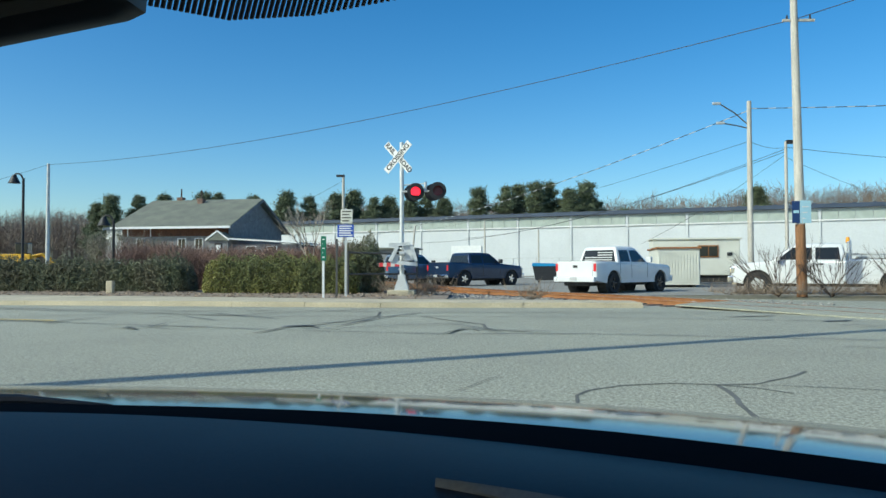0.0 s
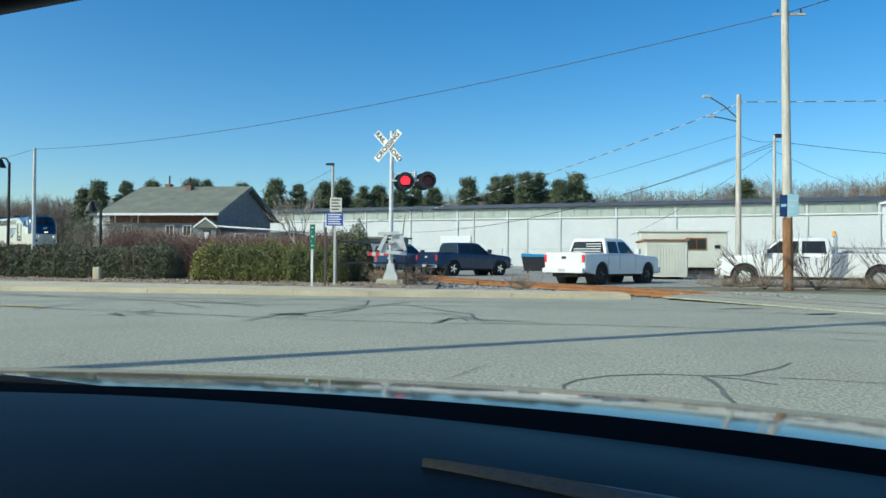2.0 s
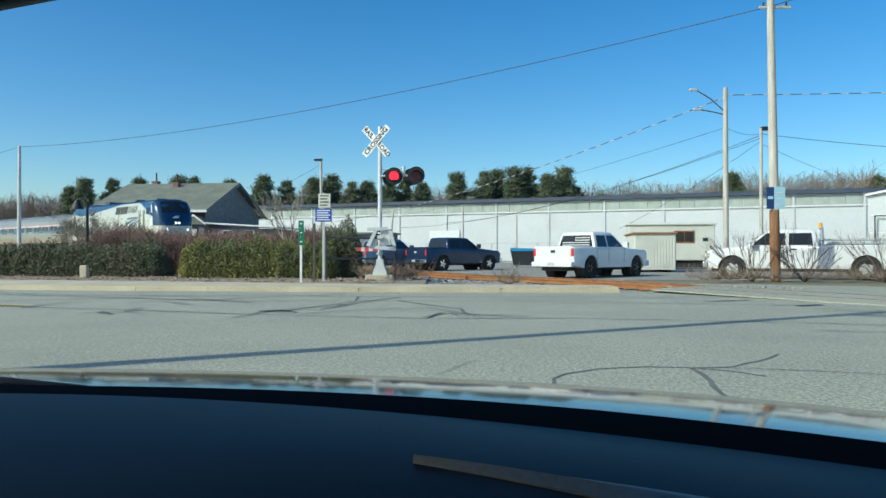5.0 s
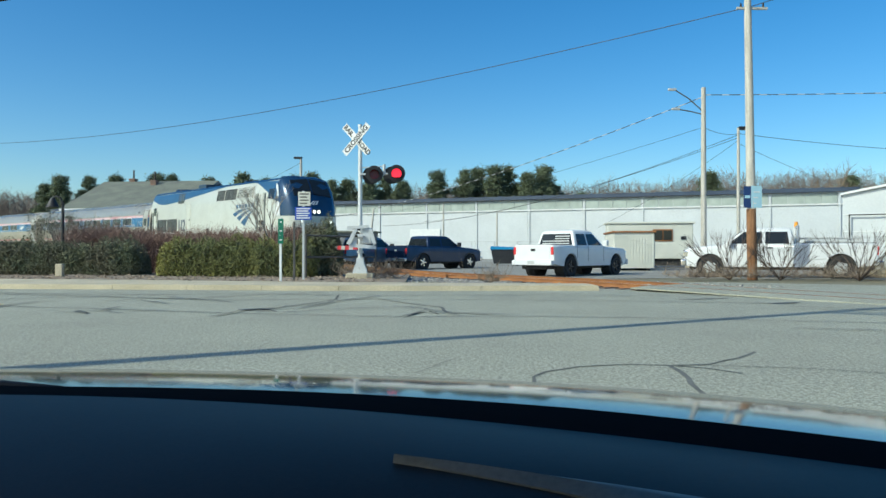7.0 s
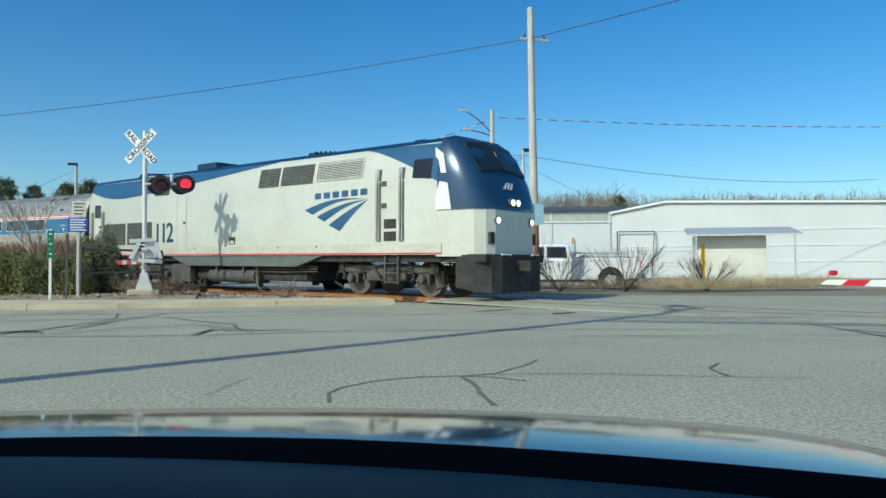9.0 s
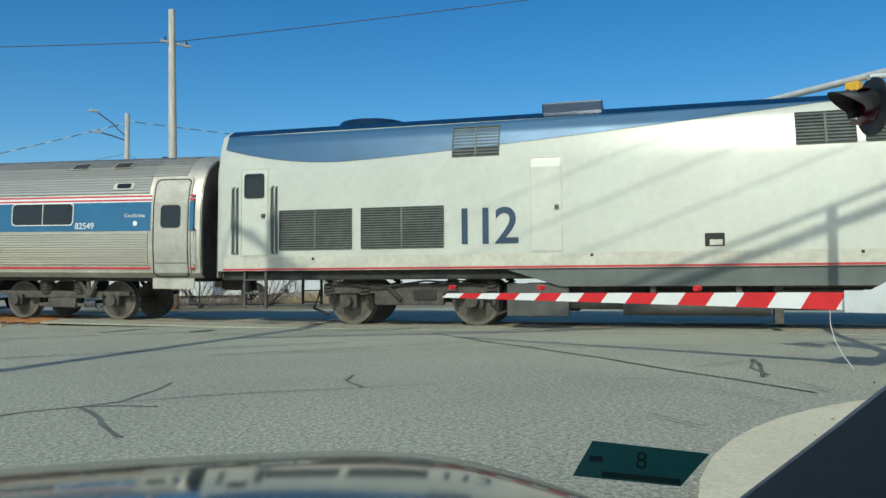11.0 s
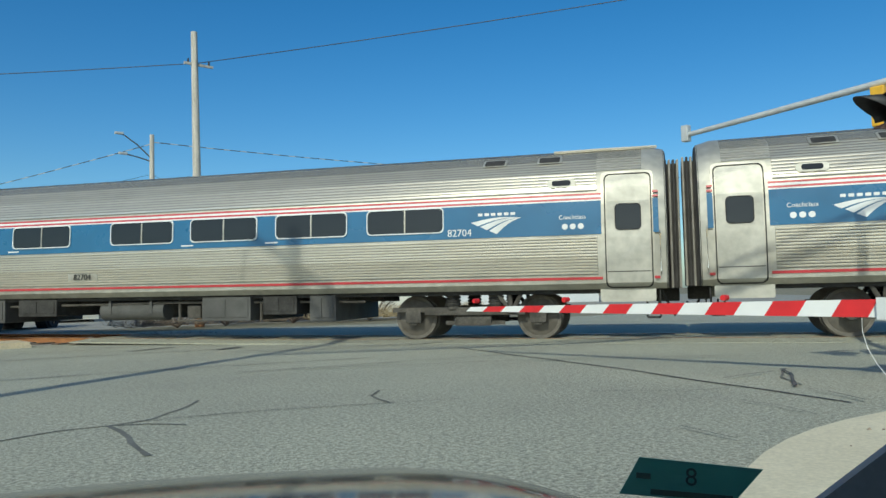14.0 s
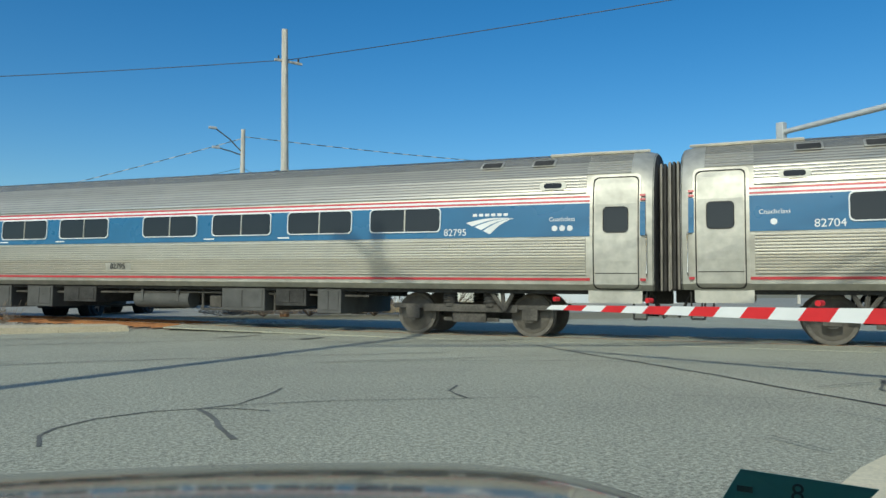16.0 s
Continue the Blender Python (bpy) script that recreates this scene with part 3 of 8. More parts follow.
# ---- the track: ballast, ties, rails, flush crossing ----
def track():
    bal = bmesh.new()
    secs = []
    for k in range(0, 75):
        u = -150 + k * 2.0
        if u > -13.5:
            break
        a = track_side(u, 2.6, -0.2)
        b = track_side(u, 1.5, -0.11)
        c = track_side(u, -1.5, -0.11)
        d = track_side(u, -2.6, -0.2)
        e = track_side(u, 4.4, 0)
        e.z = -0.04
        f = track_side(u, -4.4, 0)
        f.z = -0.04
        secs.append([e, a, b, c, d, f])
    add_loft(bal, secs, close=False, caps=False)
    structure("ballast", bal, "gravel", "grey crushed-stone ballast under the tracks", "ballast", True)
    base = thing("railway_track", "rusty steel rails on dark wooden ties", "railway track", kind="structure")
    for side in (0.72, -0.72):
        bm = bmesh.new()
        prof = [(-0.07, -0.13), (0.07, -0.13), (0.02, -0.09), (0.02, -0.03), (0.036, -0.02), (0.036, 0.0), (-0.036, 0.0), (-0.036, -0.02), (-0.02, -0.03), (-0.02, -0.09)]
        secs = []
        for k in range(0, 116):
            u = -150 + 2.0 * k
            raise_ = 0.02
            secs.append([track_side(u, side + o, z + raise_) for o, z in prof])
        add_loft(bm, secs)
        part("rail", bm, "rust", base, "rust-brown steel rail")
        bm = bmesh.new()
        secs = []
        for k in range(0, 116):
            u = -150 + 2.0 * k
            raise_ = 0.023
            secs.append([track_side(u, side + o, raise_ + z) for o, z in ((-0.03, 0), (0.03, 0), (0.03, 0.002), (-0.03, 0.002))])
        add_loft(bm, secs)
        part("rail_head", bm, "rail_top", base, "worn shiny running surface")
    random.seed(3)
    tie = bmesh.new()
    add_box(tie, (-1.3, -0.11, -0.12), (1.3, 0.11, 0.0), bevel=0.012)
    me = finish(tie, "tie", "tie")
    for k in range(150):
        u = -95 + 0.56 * k
        if u > -15.5:
            break
        a, b = track_side(u, 0.5), track_side(u, -0.5)
        ob = new("tie", me)
        ob.parent = base
        ob.matrix_basis = pose(*(track_point(u) + Vector((0, 0, -0.085))), 0, 0, math.degrees(math.atan2(a.y - b.y, a.x - b.x)) + random.uniform(-1, 1))
    # pads of the crossing between and beside the rails
    for o0, o1, nm in ((-0.66, 0.66, "crossing_pad"), (0.78, 1.5, "crossing_pad"), (-1.5, -0.78, "crossing_pad")):
        bm = bmesh.new()
        secs = []
        for k in range(0, 22):
            u = -16 + 2.0 * k
            secs.append([track_side(u, o0, -0.05), track_side(u, o1, -0.05), track_side(u, o1, -0.024 if o1 > 1 else 0.017), track_side(u, o0, -0.024 if o0 < -1 else 0.017)])
        add_loft(bm, secs)
        part(nm, bm, "asphalt", base, "worn asphalt crossing surface")
    return base


track()
bm = bmesh.new()
random.seed(12)
for k in range(2600):
    u = random.uniform(-34, -11)
    side = 1 if random.random() < 0.72 else -1
    off = random.uniform(1.0, 3.6) if random.random() < 0.8 else random.uniform(-0.6, 0.6)
    p = track_side(u, off * side, 0)
    if p.y < 20.2:
        continue
    r = random.uniform(0.02, 0.06)
    q = [bm.verts.new(p + Vector((x * r, y * r, z * r))) for x, y, z in ((1, 0, 0.2), (0.1, 1.1, 0.1), (-1, 0.1, 0.3), (-0.1, -0.9, 0.15), (random.uniform(-0.4, 0.4), random.uniform(-0.4, 0.4), 1))]
    zb = 0.01 if abs(off) > 2.4 else 0.04
    for v in q:
        v.co.z += zb - p.z + 0.0
    for i in range(4):
        bm.faces.new((q[i], q[(i + 1) % 4], q[4]))
structure("loose_ballast", bm, "gravel", "loose grey ballast stones beside the rails", "gravel", kind="stuff")


# ---- the train ----
def interp(prof, z):
    """Half width of a side at height z, from rising (y, z) pairs."""
    for (y0, z0), (y1, z1) in zip(prof, prof[1:]):
        if z <= z1:
            k = (z - z0) / (z1 - z0) if z1 > z0 else 0
            return y0 + (y1 - y0) * max(0.0, k)
    return prof[-1][0]


def side_panel(bm, prof, sgn, xs, zlow, zhigh, proud, nz=3):
    """A skin that lies proud on a curved side, between two heights that may change along x."""
    rows = []
    for x in xs:
        lo, hi = zlow(x), zhigh(x)
        rows.append([bm.verts.new((x, sgn * (interp(prof, lo + (hi - lo) * k / nz) + proud), lo + (hi - lo) * k / nz)) for k in range(nz + 1)])
    for a, b in zip(rows, rows[1:]):
        for k in range(nz):
            bm.faces.new((a[k], b[k], b[k + 1], a[k + 1]))


def span(a, b, n):
    return [a + (b - a) * i / n for i in range(n + 1)]


def side_box(bm, prof, sgn, x0, x1, z0, z1, proud, r=0.06, nz=1):
    """A rounded plate on the side, following its curve."""
    w, h = x1 - x0, z1 - z0
    r = min(r, w * 0.49, h * 0.49)
    n = max(2, int(h / 0.14))
    zs = [z0 + r * (1 - math.cos(radians(90 * i / 4))) for i in range(5)]
    zs += [z0 + r + (h - 2 * r) * i / n for i in range(1, n)]
    zs += [z1 - r * (1 - math.sin(radians(90 * i / 4))) for i in range(5)]
    rows = []
    for z in zs:
        e = 0.0
        if z < z0 + r:
            e = r - math.sqrt(max(0, r * r - (z0 + r - z) ** 2))
        elif z > z1 - r:
            e = r - math.sqrt(max(0, r * r - (z - z1 + r) ** 2))
        y = interp(prof, z)
        e = min(e, w * 0.48)
        rows.append([bm.verts.new((x, sgn * (y + p), z)) for x, p in ((x0 + e, -0.03), (x0 + e, proud), (x1 - e, proud), (x1 - e, -0.03))])
    for p, q in zip(rows, rows[1:]):
        for k in range(3):
            bm.faces.new((p[k], p[k + 1], q[k + 1], q[k]))
    bm.faces.new(rows[0])
    bm.faces.new(list(reversed(rows[-1])))


def side_ring(bm, prof, sgn, x0, x1, z0, z1, proud, w=0.03, r=0.07):
    """A raised frame round a window."""
    zc, xc = (z0 + z1) / 2, (x0 + x1) / 2
    def fine(out):
        res = []
        for (ua, va), (ub, vb) in zip(out, out[1:] + out[:1]):
            n = max(1, int(abs(vb - va) / 0.14))
            res += [(ua + (ub - ua) * k / n, va + (vb - va) * k / n) for k in range(n)]
        return res
    i = fine(rounded(x1 - x0, z1 - z0, r))
    o = [(u * (x1 - x0 + 2 * w) / (x1 - x0), v * (z1 - z0 + 2 * w) / (z1 - z0)) for u, v in i]
    def ring(out, p):
        return [bm.verts.new((xc + u, sgn * (interp(prof, zc + v) + p), zc + v)) for u, v in out]
    a, b, c, d = ring(o, -0.01), ring(o, proud), ring(i, proud), ring(i, -0.01)
    n = len(a)
    for p, q in ((a, b), (b, c), (c, d)):
        for k in range(n):
            bm.faces.new((p[k], p[(k + 1) % n], q[(k + 1) % n], q[k]))


def wheelset(parent, x, r):
    bm = bmesh.new()
    for s in (1, -1):
        y = s * 0.72
        add_cyl(bm, (0, y - 0.065, 0), (0, y + 0.065, 0), r, r, 28)
        add_cyl(bm, (0, y - s * 0.1, 0), (0, y - s * 0.065, 0), r + 0.028, r + 0.028, 28)
        add_cyl(bm, (0, y + s * 0.065, 0), (0, y + s * 0.078, 0), r * 0.84, r * 0.80, 24)
        add_cyl(bm, (0, y + s * 0.05, 0), (0, y + s * 0.16, 0), 0.16, 0.13, 14)
        for k in range(3):
            a = k * 2.094
            add_cyl(bm, (math.cos(a) * 0.08, y + s * 0.15, math.sin(a) * 0.08), (math.cos(a) * 0.08, y + s * 0.175, math.sin(a) * 0.08), 0.022, 0.022, 6)
    add_cyl(bm, (0, -0.7, 0), (0, 0.7, 0), 0.085, 0.085, 12)
    return part("wheelset", bm, "wheel_steel", parent, "dull brown steel wheels on an axle", True, pose(x, 0, r + 0.0))


def coach_bogie(parent, xc, s_out):
    wheels = [wheelset(parent, xc + d, 0.445) for d in (1.3, -1.3)]
    for s in (1, -1):
        y = s * 0.98
        bm = bmesh.new()
        add_box(bm, (xc - 1.05, y - 0.07, 0.50), (xc + 1.05, y + 0.07, 0.66), bevel=0.02)
        add_box(bm, (xc - 1.75, y - 0.05, 0.56), (xc - 0.9, y + 0.05, 0.66), bevel=0.02)
        add_box(bm, (xc + 0.9, y - 0.05, 0.56), (xc + 1.75, y + 0.05, 0.66), bevel=0.02)
        for d in (1.3, -1.3):
            add_cyl(bm, (xc + d, y - 0.03, 0.445), (xc + d, y + 0.14, 0.445), 0.15, 0.13, 14)
            add_box(bm, (xc + d - 0.17, y - 0.06, 0.34), (xc + d + 0.17, y + 0.06, 0.60), bevel=0.03)
        for d in (0.45, -0.45):
            add_cyl(bm, (xc + d, y + 0.02, 0.62), (xc + d, y + 0.02, 0.98), 0.14, 0.14, 12)
        add_box(bm, (xc - 0.62, y + 0.05, 0.30), (xc + 0.62, y + 0.09, 0.38), bevel=0.01)
        add_box(bm, (xc - 0.40, y, 0.28), (xc + 0.35, y + s * 0.14 if s > 0 else y + 0.02, 0.50), bevel=0.03)
        part("bogie_frame", bm, "bogie", parent, "dusty cast steel bogie side frame", True)
        # triangular hanger by the outer wheel
        bm = bmesh.new()
        for (xa, za), (xb, zb) in (((0.45, 1.02), (1.05, 1.02)), ((0.45, 1.02), (0.80, 0.55)), ((1.05, 1.02), (0.80, 0.55)), ((0.75, 1.02), (0.80, 0.55))):
            add_cyl(bm, (xc + s_out * xa, s * 1.16, za), (xc + s_out * xb, s * 1.16, zb), 0.045, 0.045, 6)
        part("hanger", bm, "bogie", parent, "triangular steel hanger bracket", True)
        for d in (0.45, -0.45):
            bm = bmesh.new()
            add_tube(bm, [(xc + d + math.cos(k * 0.7) * 0.145, y + 0.02 + math.sin(k * 0.7) * 0.145, 0.66 + 0.33 * k / 44) for k in range(45)], 0.024, 5)
            part("spring", bm, "under", parent, "black coil spring", True)
    return wheels


COACH = [(1.36, 0.98), (1.50, 1.09), (1.555, 1.6), (1.565, 2.0), (1.545, 2.62), (1.49, 2.95), (1.37, 3.26), (1.17, 3.52), (0.86, 3.71), (0.45, 3.82), (0.001, 3.86)]
WINDOWS = [7.84, 5.77, 3.70, 1.63, -1.10, -3.17, -5.24, -7.31, -9.36]


def coach():
    base = thing("passenger_coach", "fluted stainless steel passenger coach with a blue window band", "train car", "train cars")
    wheels = []
    bm = bmesh.new()
    ring = [(y, z) for y, z in COACH] + [(-y, z) for y, z in reversed(COACH)]
    add_loft(bm, [[(x, y * k, 0.98 + (z - 0.98) * kz) for y, z in ring] for x, k, kz in ((-12.92, 0.955, 0.975), (-12.65, 0.995, 1), (12.65, 0.995, 1), (12.92, 0.955, 0.975))])
    part("body", bm, "stainless_dull", base, "smooth brushed steel body shell", True)
    for s in (1, -1):
        z = 1.27
        zs = []
        while z < 1.97:
            zs.append(z)
            z += 0.056
        # heights of the upper flutes follow the curve of the roof
        z, y = 2.87, 0
        while z < 3.80:
            zs.append(z)
            zz = z
            while zz < 3.85 and math.hypot(zz - z, interp(COACH, zz) - interp(COACH, z)) < 0.066:
                zz += 0.002
            z = zz
        for z in zs:
            x0, x1 = (-11.66, 11.66) if z < 3.24 else (-12.50, 12.50)
            want = 0.041 if z < 2.5 else 0.047
            z2 = z + 0.02
            while math.hypot(z2 - z, interp(COACH, z2) - interp(COACH, z)) < want and z2 < 3.85:
                z2 += 0.002
            ya, yb = interp(COACH, z), interp(COACH, z2)
            ym, zm = (ya + yb) / 2, (z + z2) / 2
            p = [(ya - 0.006, z), (ya + 0.0135, z + 0.002), (ym + 0.016, zm), (yb + 0.0135, z2 - 0.002), (yb - 0.006, z2)]
            bm = bmesh.new()
            add_loft(bm, [[(x, s * a, b) for a, b in p] for x in (x0, x1)])
            part("flute", bm, "stainless", base, "", True)
        # dark sheet behind the flutes: the shade in their gaps, put into colour
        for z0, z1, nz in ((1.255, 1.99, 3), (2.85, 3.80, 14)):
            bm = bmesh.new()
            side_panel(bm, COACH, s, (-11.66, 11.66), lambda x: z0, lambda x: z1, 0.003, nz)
            part("gap_shade_sheet", bm, "flute_shade", base, "dark sheet that paints the shade between the flutes")
        bm = bmesh.new()
        side_panel(bm, COACH, s, (-12.40, 12.40), lambda x: 2.02, lambda x: 2.66, 0.004, 4)
        part("window_band", bm, "coach_blue", base, "glossy blue painted band", True)
        for z0, z1, m_ in ((2.66, 2.685, "coach_white"), (2.685, 2.725, "coach_red"), (2.725, 2.77, "coach_white"), (2.77, 2.81, "coach_red"), (1.165, 1.215, "coach_red")):
            bm = bmesh.new()
            side_panel(bm, COACH, s, (-12.40, 12.40), lambda x: z0, lambda x: z1, 0.008, 1)
            part("stripe", bm, m_, base, "thin painted stripe")
        for xc in WINDOWS:
            bm = bmesh.new()
            side_box(bm, COACH, s, xc - 0.80, xc + 0.80, 2.17, 2.645, 0.012, 0.09)
            w = part("window", bm, "glass_dark", base, "dark tinted window pane")
            bm = bmesh.new()
            side_ring(bm, COACH, s, xc - 0.80, xc + 0.80, 2.17, 2.645, 0.03, 0.02, 0.09)
            part("frame", bm, "coach_white", w, "bright metal window frame")
            bm = bmesh.new()
            side_box(bm, COACH, s, xc - 0.014, xc + 0.014, 2.17, 2.645, 0.022, 0.005)
            part("mullion", bm, "stainless_dull", w)
        for e in (1, -1):
            bm = bmesh.new()
            x0, x1 = sorted((e * 11.74, e * 12.70))
            side_box(bm, COACH, s, x0, x1, 1.0, 3.22, 0.016, 0.10)
            part("door_surround", bm, "stainless_dull", base, "smooth steel vestibule panel")
            bm = bmesh.new()
            x0, x1 = sorted((e * 11.82, e * 12.64))
            side_ring(bm, COACH, s, x0, x1, 1.02, 3.15, 0.026, 0.022, 0.10)
            part("door_frame", bm, "under", base, "dark rubber door seal")
            bm = bmesh.new()
            side_box(bm, COACH, s, x0 + 0.02, x1 - 0.02, 1.04, 3.13, 0.022, 0.09)
            d = part("door", bm, "stainless_door", base, "plain steel side door")
            bm = bmesh.new()
            side_box(bm, COACH, s, e * 12.23 - 0.22, e * 12.23 + 0.22, 2.10, 2.56, 0.03, 0.08)
            part("door_window", bm, "glass_dark", d, "small rounded dark window")
            bm = bmesh.new()
            side_ring(bm, COACH, s, e * 12.23 - 0.22, e * 12.23 + 0.22, 2.10, 2.56, 0.036, 0.02, 0.08)
            part("door_window_frame", bm, "rubber", d)
            bm = bmesh.new()
            side_box(bm, COACH, s, e * 11.0 - 0.27, e * 11.0 + 0.27, 2.95, 3.11, 0.03, 0.07)
            part("sign_window", bm, "stainless_door", base, "small oval sign window")
            bm = bmesh.new()
            side_box(bm, COACH, s, e * 11.0 - 0.18, e * 11.0 + 0.18, 2.98, 3.09, 0.036, 0.05)
            part("sign_pane", bm, "glass_dark", base)
            for z0, z1, m_ in ((2.02, 2.66, "coach_blue"), (2.685, 2.725, "coach_red"), (2.77, 2.81, "coach_red"), (1.165, 1.215, "coach_red")):
                bm = bmesh.new()
                x0, x1 = sorted((e * 12.68, e * 12.78))
                side_box(bm, COACH, s, x0, x1, z0, z1, 0.022, 0.004)
                part("end_stripe", bm, m_, base, "painted end of the band")
            bm = bmesh.new()
            x0, x1 = sorted((e * 11.84, e * 12.62))
            side_box(bm, COACH, s, x0, x1, 1.30, 1.315, 0.028, 0.002)
            part("sill_joint", bm, "under", d)
            bm = bmesh.new()
            xg = e * 12.80
            add_tube(bm, [(xg, s * 1.53, 2.05), (xg, s * 1.60, 2.0), (xg, s * 1.60, 1.3), (xg, s * 1.53, 1.25)], 0.014, 6)
            part("grab_rail", bm, "chrome", base)
            for q in (10.75, 9.65):
                bm = bmesh.new()
                side_box(bm, COACH, s, e * q - 0.24, e * q + 0.24, 3.47, 3.64, 0.05, 0.03)
                h = part("roof_vent", bm, "stainless_dull", base, "square steel roof vent")
                bm = bmesh.new()
                side_box(bm, COACH, s, e * q - 0.20, e * q + 0.20, 3.49, 3.62, 0.056, 0.02)
                part("vent_opening", bm, "under", h)
            bm = bmesh.new()
            x0, x1 = sorted((e * 11.68, e * 12.70))
            side_box(bm, COACH, s, x0, x1, 0.74, 1.02, 0.0, 0.04)
            part("step_skirt", bm, "stainless_door", base, "steel skirt below the door")
        # white emblem on the band at one end: three sweeping stripes and a bar of letters
        for k in range(3):
            bm = bmesh.new()
            vs = []
            for i in range(11):
                q = i / 10
                hi = Vector((0.0 + 0.18 * k, 0, 0.20 - 0.085 * k)).lerp(Vector((1.0, 0, 0.27)), q)
                lo = Vector((0.13 + 0.19 * k, 0, 0.13 - 0.085 * k)).lerp(Vector((1.0, 0, 0.27)), q)
                rise = 0.05 * math.sin(math.pi * q)
                pts = []
                for p in (lo, hi):
                    x = 9.22 + (p.x if s < 0 else 1.0 - p.x)
                    z = 2.13 + p.z + rise
                    pts.append(bm.verts.new((x, s * (interp(COACH, z) + 0.009), z)))
                vs.append(pts)
            for (a0, b0), (a1, b1) in zip(vs, vs[1:]):
                bm.faces.new((a0, a1, b1, b0))
            part("emblem_stripe", bm, "coach_white", base, "white sweeping stripe")
        for k in range(6):
            bm = bmesh.new()
            side_box(bm, COACH, s, 9.36 + 0.13 * k, 9.45 + 0.13 * k, 2.455, 2.51, 0.009, 0.01)
            part("letter_bar", bm, "coach_white", base)
        for k in range(3):
            bm = bmesh.new()
            side_box(bm, COACH, s, 11.0 + 0.15 * k, 11.11 + 0.15 * k, 2.13, 2.24, 0.010, 0.05)
            part("service_mark", bm, "coach_white", base, "small round white service mark")
        bm = bmesh.new()
        side_box(bm, COACH, s, -11.40, -11.29, 2.13, 2.24, 0.010, 0.05)
        part("service_mark", bm, "coach_white", base, "small round white service mark")
        for k in range(4):
            bm = bmesh.new()
            xk = (4.85, -1.9, -3.9, 2.8)[k]
            side_box(bm, COACH, s, xk - 0.15, xk + 0.15, 2.07, 2.10, 0.009, 0.005)
            part("stencil_bar", bm, "coach_white", base)
    # roof gear and ends
    for e in (1, -1):
        bm = bmesh.new()
        add_tube(bm, [(e * 10.8, -0.80, 3.755), (e * 11.80, -0.80, 3.76), (e * 12.80, -0.80, 3.755)], 0.03, 6)
        part("roof_gutter", bm, "stainless_dull", base, "thin steel rain gutter on the roof end", True)
        bm = bmesh.new()
        add_box(bm, (min(e * 12.88, e * 13.19), -0.80, 0.98), (max(e * 12.88, e * 13.19), 0.80, 3.40), bevel=0.03)
        part("gangway_bellows", bm, "bellows", base, "black rubber gangway bellows")
        # end face in the bellows black, just outside the steel shell
        bm = bmesh.new()
        add_loft(bm, [[(e * x, y * k, 0.98 + (z - 0.98) * kz) for y, z in ring] for x, k, kz in ((12.90, 0.965, 0.978), (12.945, 0.93, 0.96))])
        part("end_wall", bm, "bellows", base, "plain black end wall", True)
        for k in range(4):
            x = e * (12.94 + 0.075 * k)
            bm = bmesh.new()
            add_box(bm, (x - 0.022, -0.93, 0.98), (x + 0.022, 0.93, 3.46), bevel=0.016)
            part("gangway_plate", bm, "gangway_steel" if k in (1, 3) else "bellows", base, "upright gangway fold")
        bm = bmesh.new()
        add_box(bm, (min(e * 12.70, e * 13.16), -0.16, 0.72), (max(e * 12.70, e * 13.16), 0.16, 0.98), bevel=0.03)
        add_tube(bm, [(e * 12.80, -0.7, 0.95), (e * 13.05, -0.72, 0.45), (e * 13.18, -0.7, 0.60)], 0.03)
        add_tube(bm, [(e * 12.80, -0.9, 0.95), (e * 13.00, -0.92, 0.52), (e * 13.18, -0.9, 0.66)], 0.025)
        part("coupler", bm, "under", base, "black coupler and hoses", True)
        wheels += coach_bogie(base, e * 9.12, e)
        for q in (-1.25, 1.25):
            bm = bmesh.new()
            add_box(bm, (e * 12.65 - 0.12, q - 0.04, 0.42), (e * 12.65 + 0.12, q + 0.04, 0.46))
            add_cyl(bm, (e * 12.65 - 0.12, q, 0.44), (e * 12.65 - 0.12, q, 1.0), 0.018, seg=6)
            add_cyl(bm, (e * 12.65 + 0.12, q, 0.44), (e * 12.65 + 0.12, q, 1.0), 0.018, seg=6)
            part("stirrup_step", bm, "under", base)
    bm = bmesh.new()
    add_box(bm, (-12.60, -1.25, 0.90), (12.60, 1.25, 1.02), bevel=0.02)
    part("underframe", bm, "under", base, "black underframe")
    bm = bmesh.new()
    add_box(bm, (-7.0, -0.55, 0.80), (7.0, 0.55, 0.92), bevel=0.03)
    part("centre_sill", bm, "under", base, "black centre sill")
    gear = [(-5.0, -3.9, 0.36, "under_grey"), (-3.3, -2.4, 0.40, "under_grey"), (-2.0, -0.9, 0.55, "under"), (3.0, 4.2, 0.42, "under_grey"), (4.5, 5.3, 0.55, "under"), (5.6, 6.2, 0.40, "under_grey"), (-6.4, -5.5, 0.62, "under")]
    for k, (x0, x1, z0, m_) in enumerate(gear):
        bm = bmesh.new()
        add_box(bm, (x0, -1.30, z0), (x1, 1.30, 0.95), bevel=0.025)
        for s in (1, -1):
            add_box(bm, (x0 + 0.06, s * 1.305 - 0.012, z0 + 0.08), ((x0 + x1) / 2 - 0.02, s * 1.305 + 0.012, 0.90), bevel=0.006)
            add_box(bm, ((x0 + x1) / 2 + 0.02, s * 1.305 - 0.012, z0 + 0.08), (x1 - 0.06, s * 1.305 + 0.012, 0.90), bevel=0.006)
        part("equipment_box", bm, m_, base, "grey underfloor equipment box")
        if m_ == "under_grey":
            for s in (1, -1):
                bm = bmesh.new()
                add_box(bm, ((x0 + x1) / 2 - 0.14, s * 1.325 - 0.004, 0.70), ((x0 + x1) / 2 + 0.14, s * 1.325 + 0.004, 0.73))
                part("warning_strip", bm, "under_grey", base)
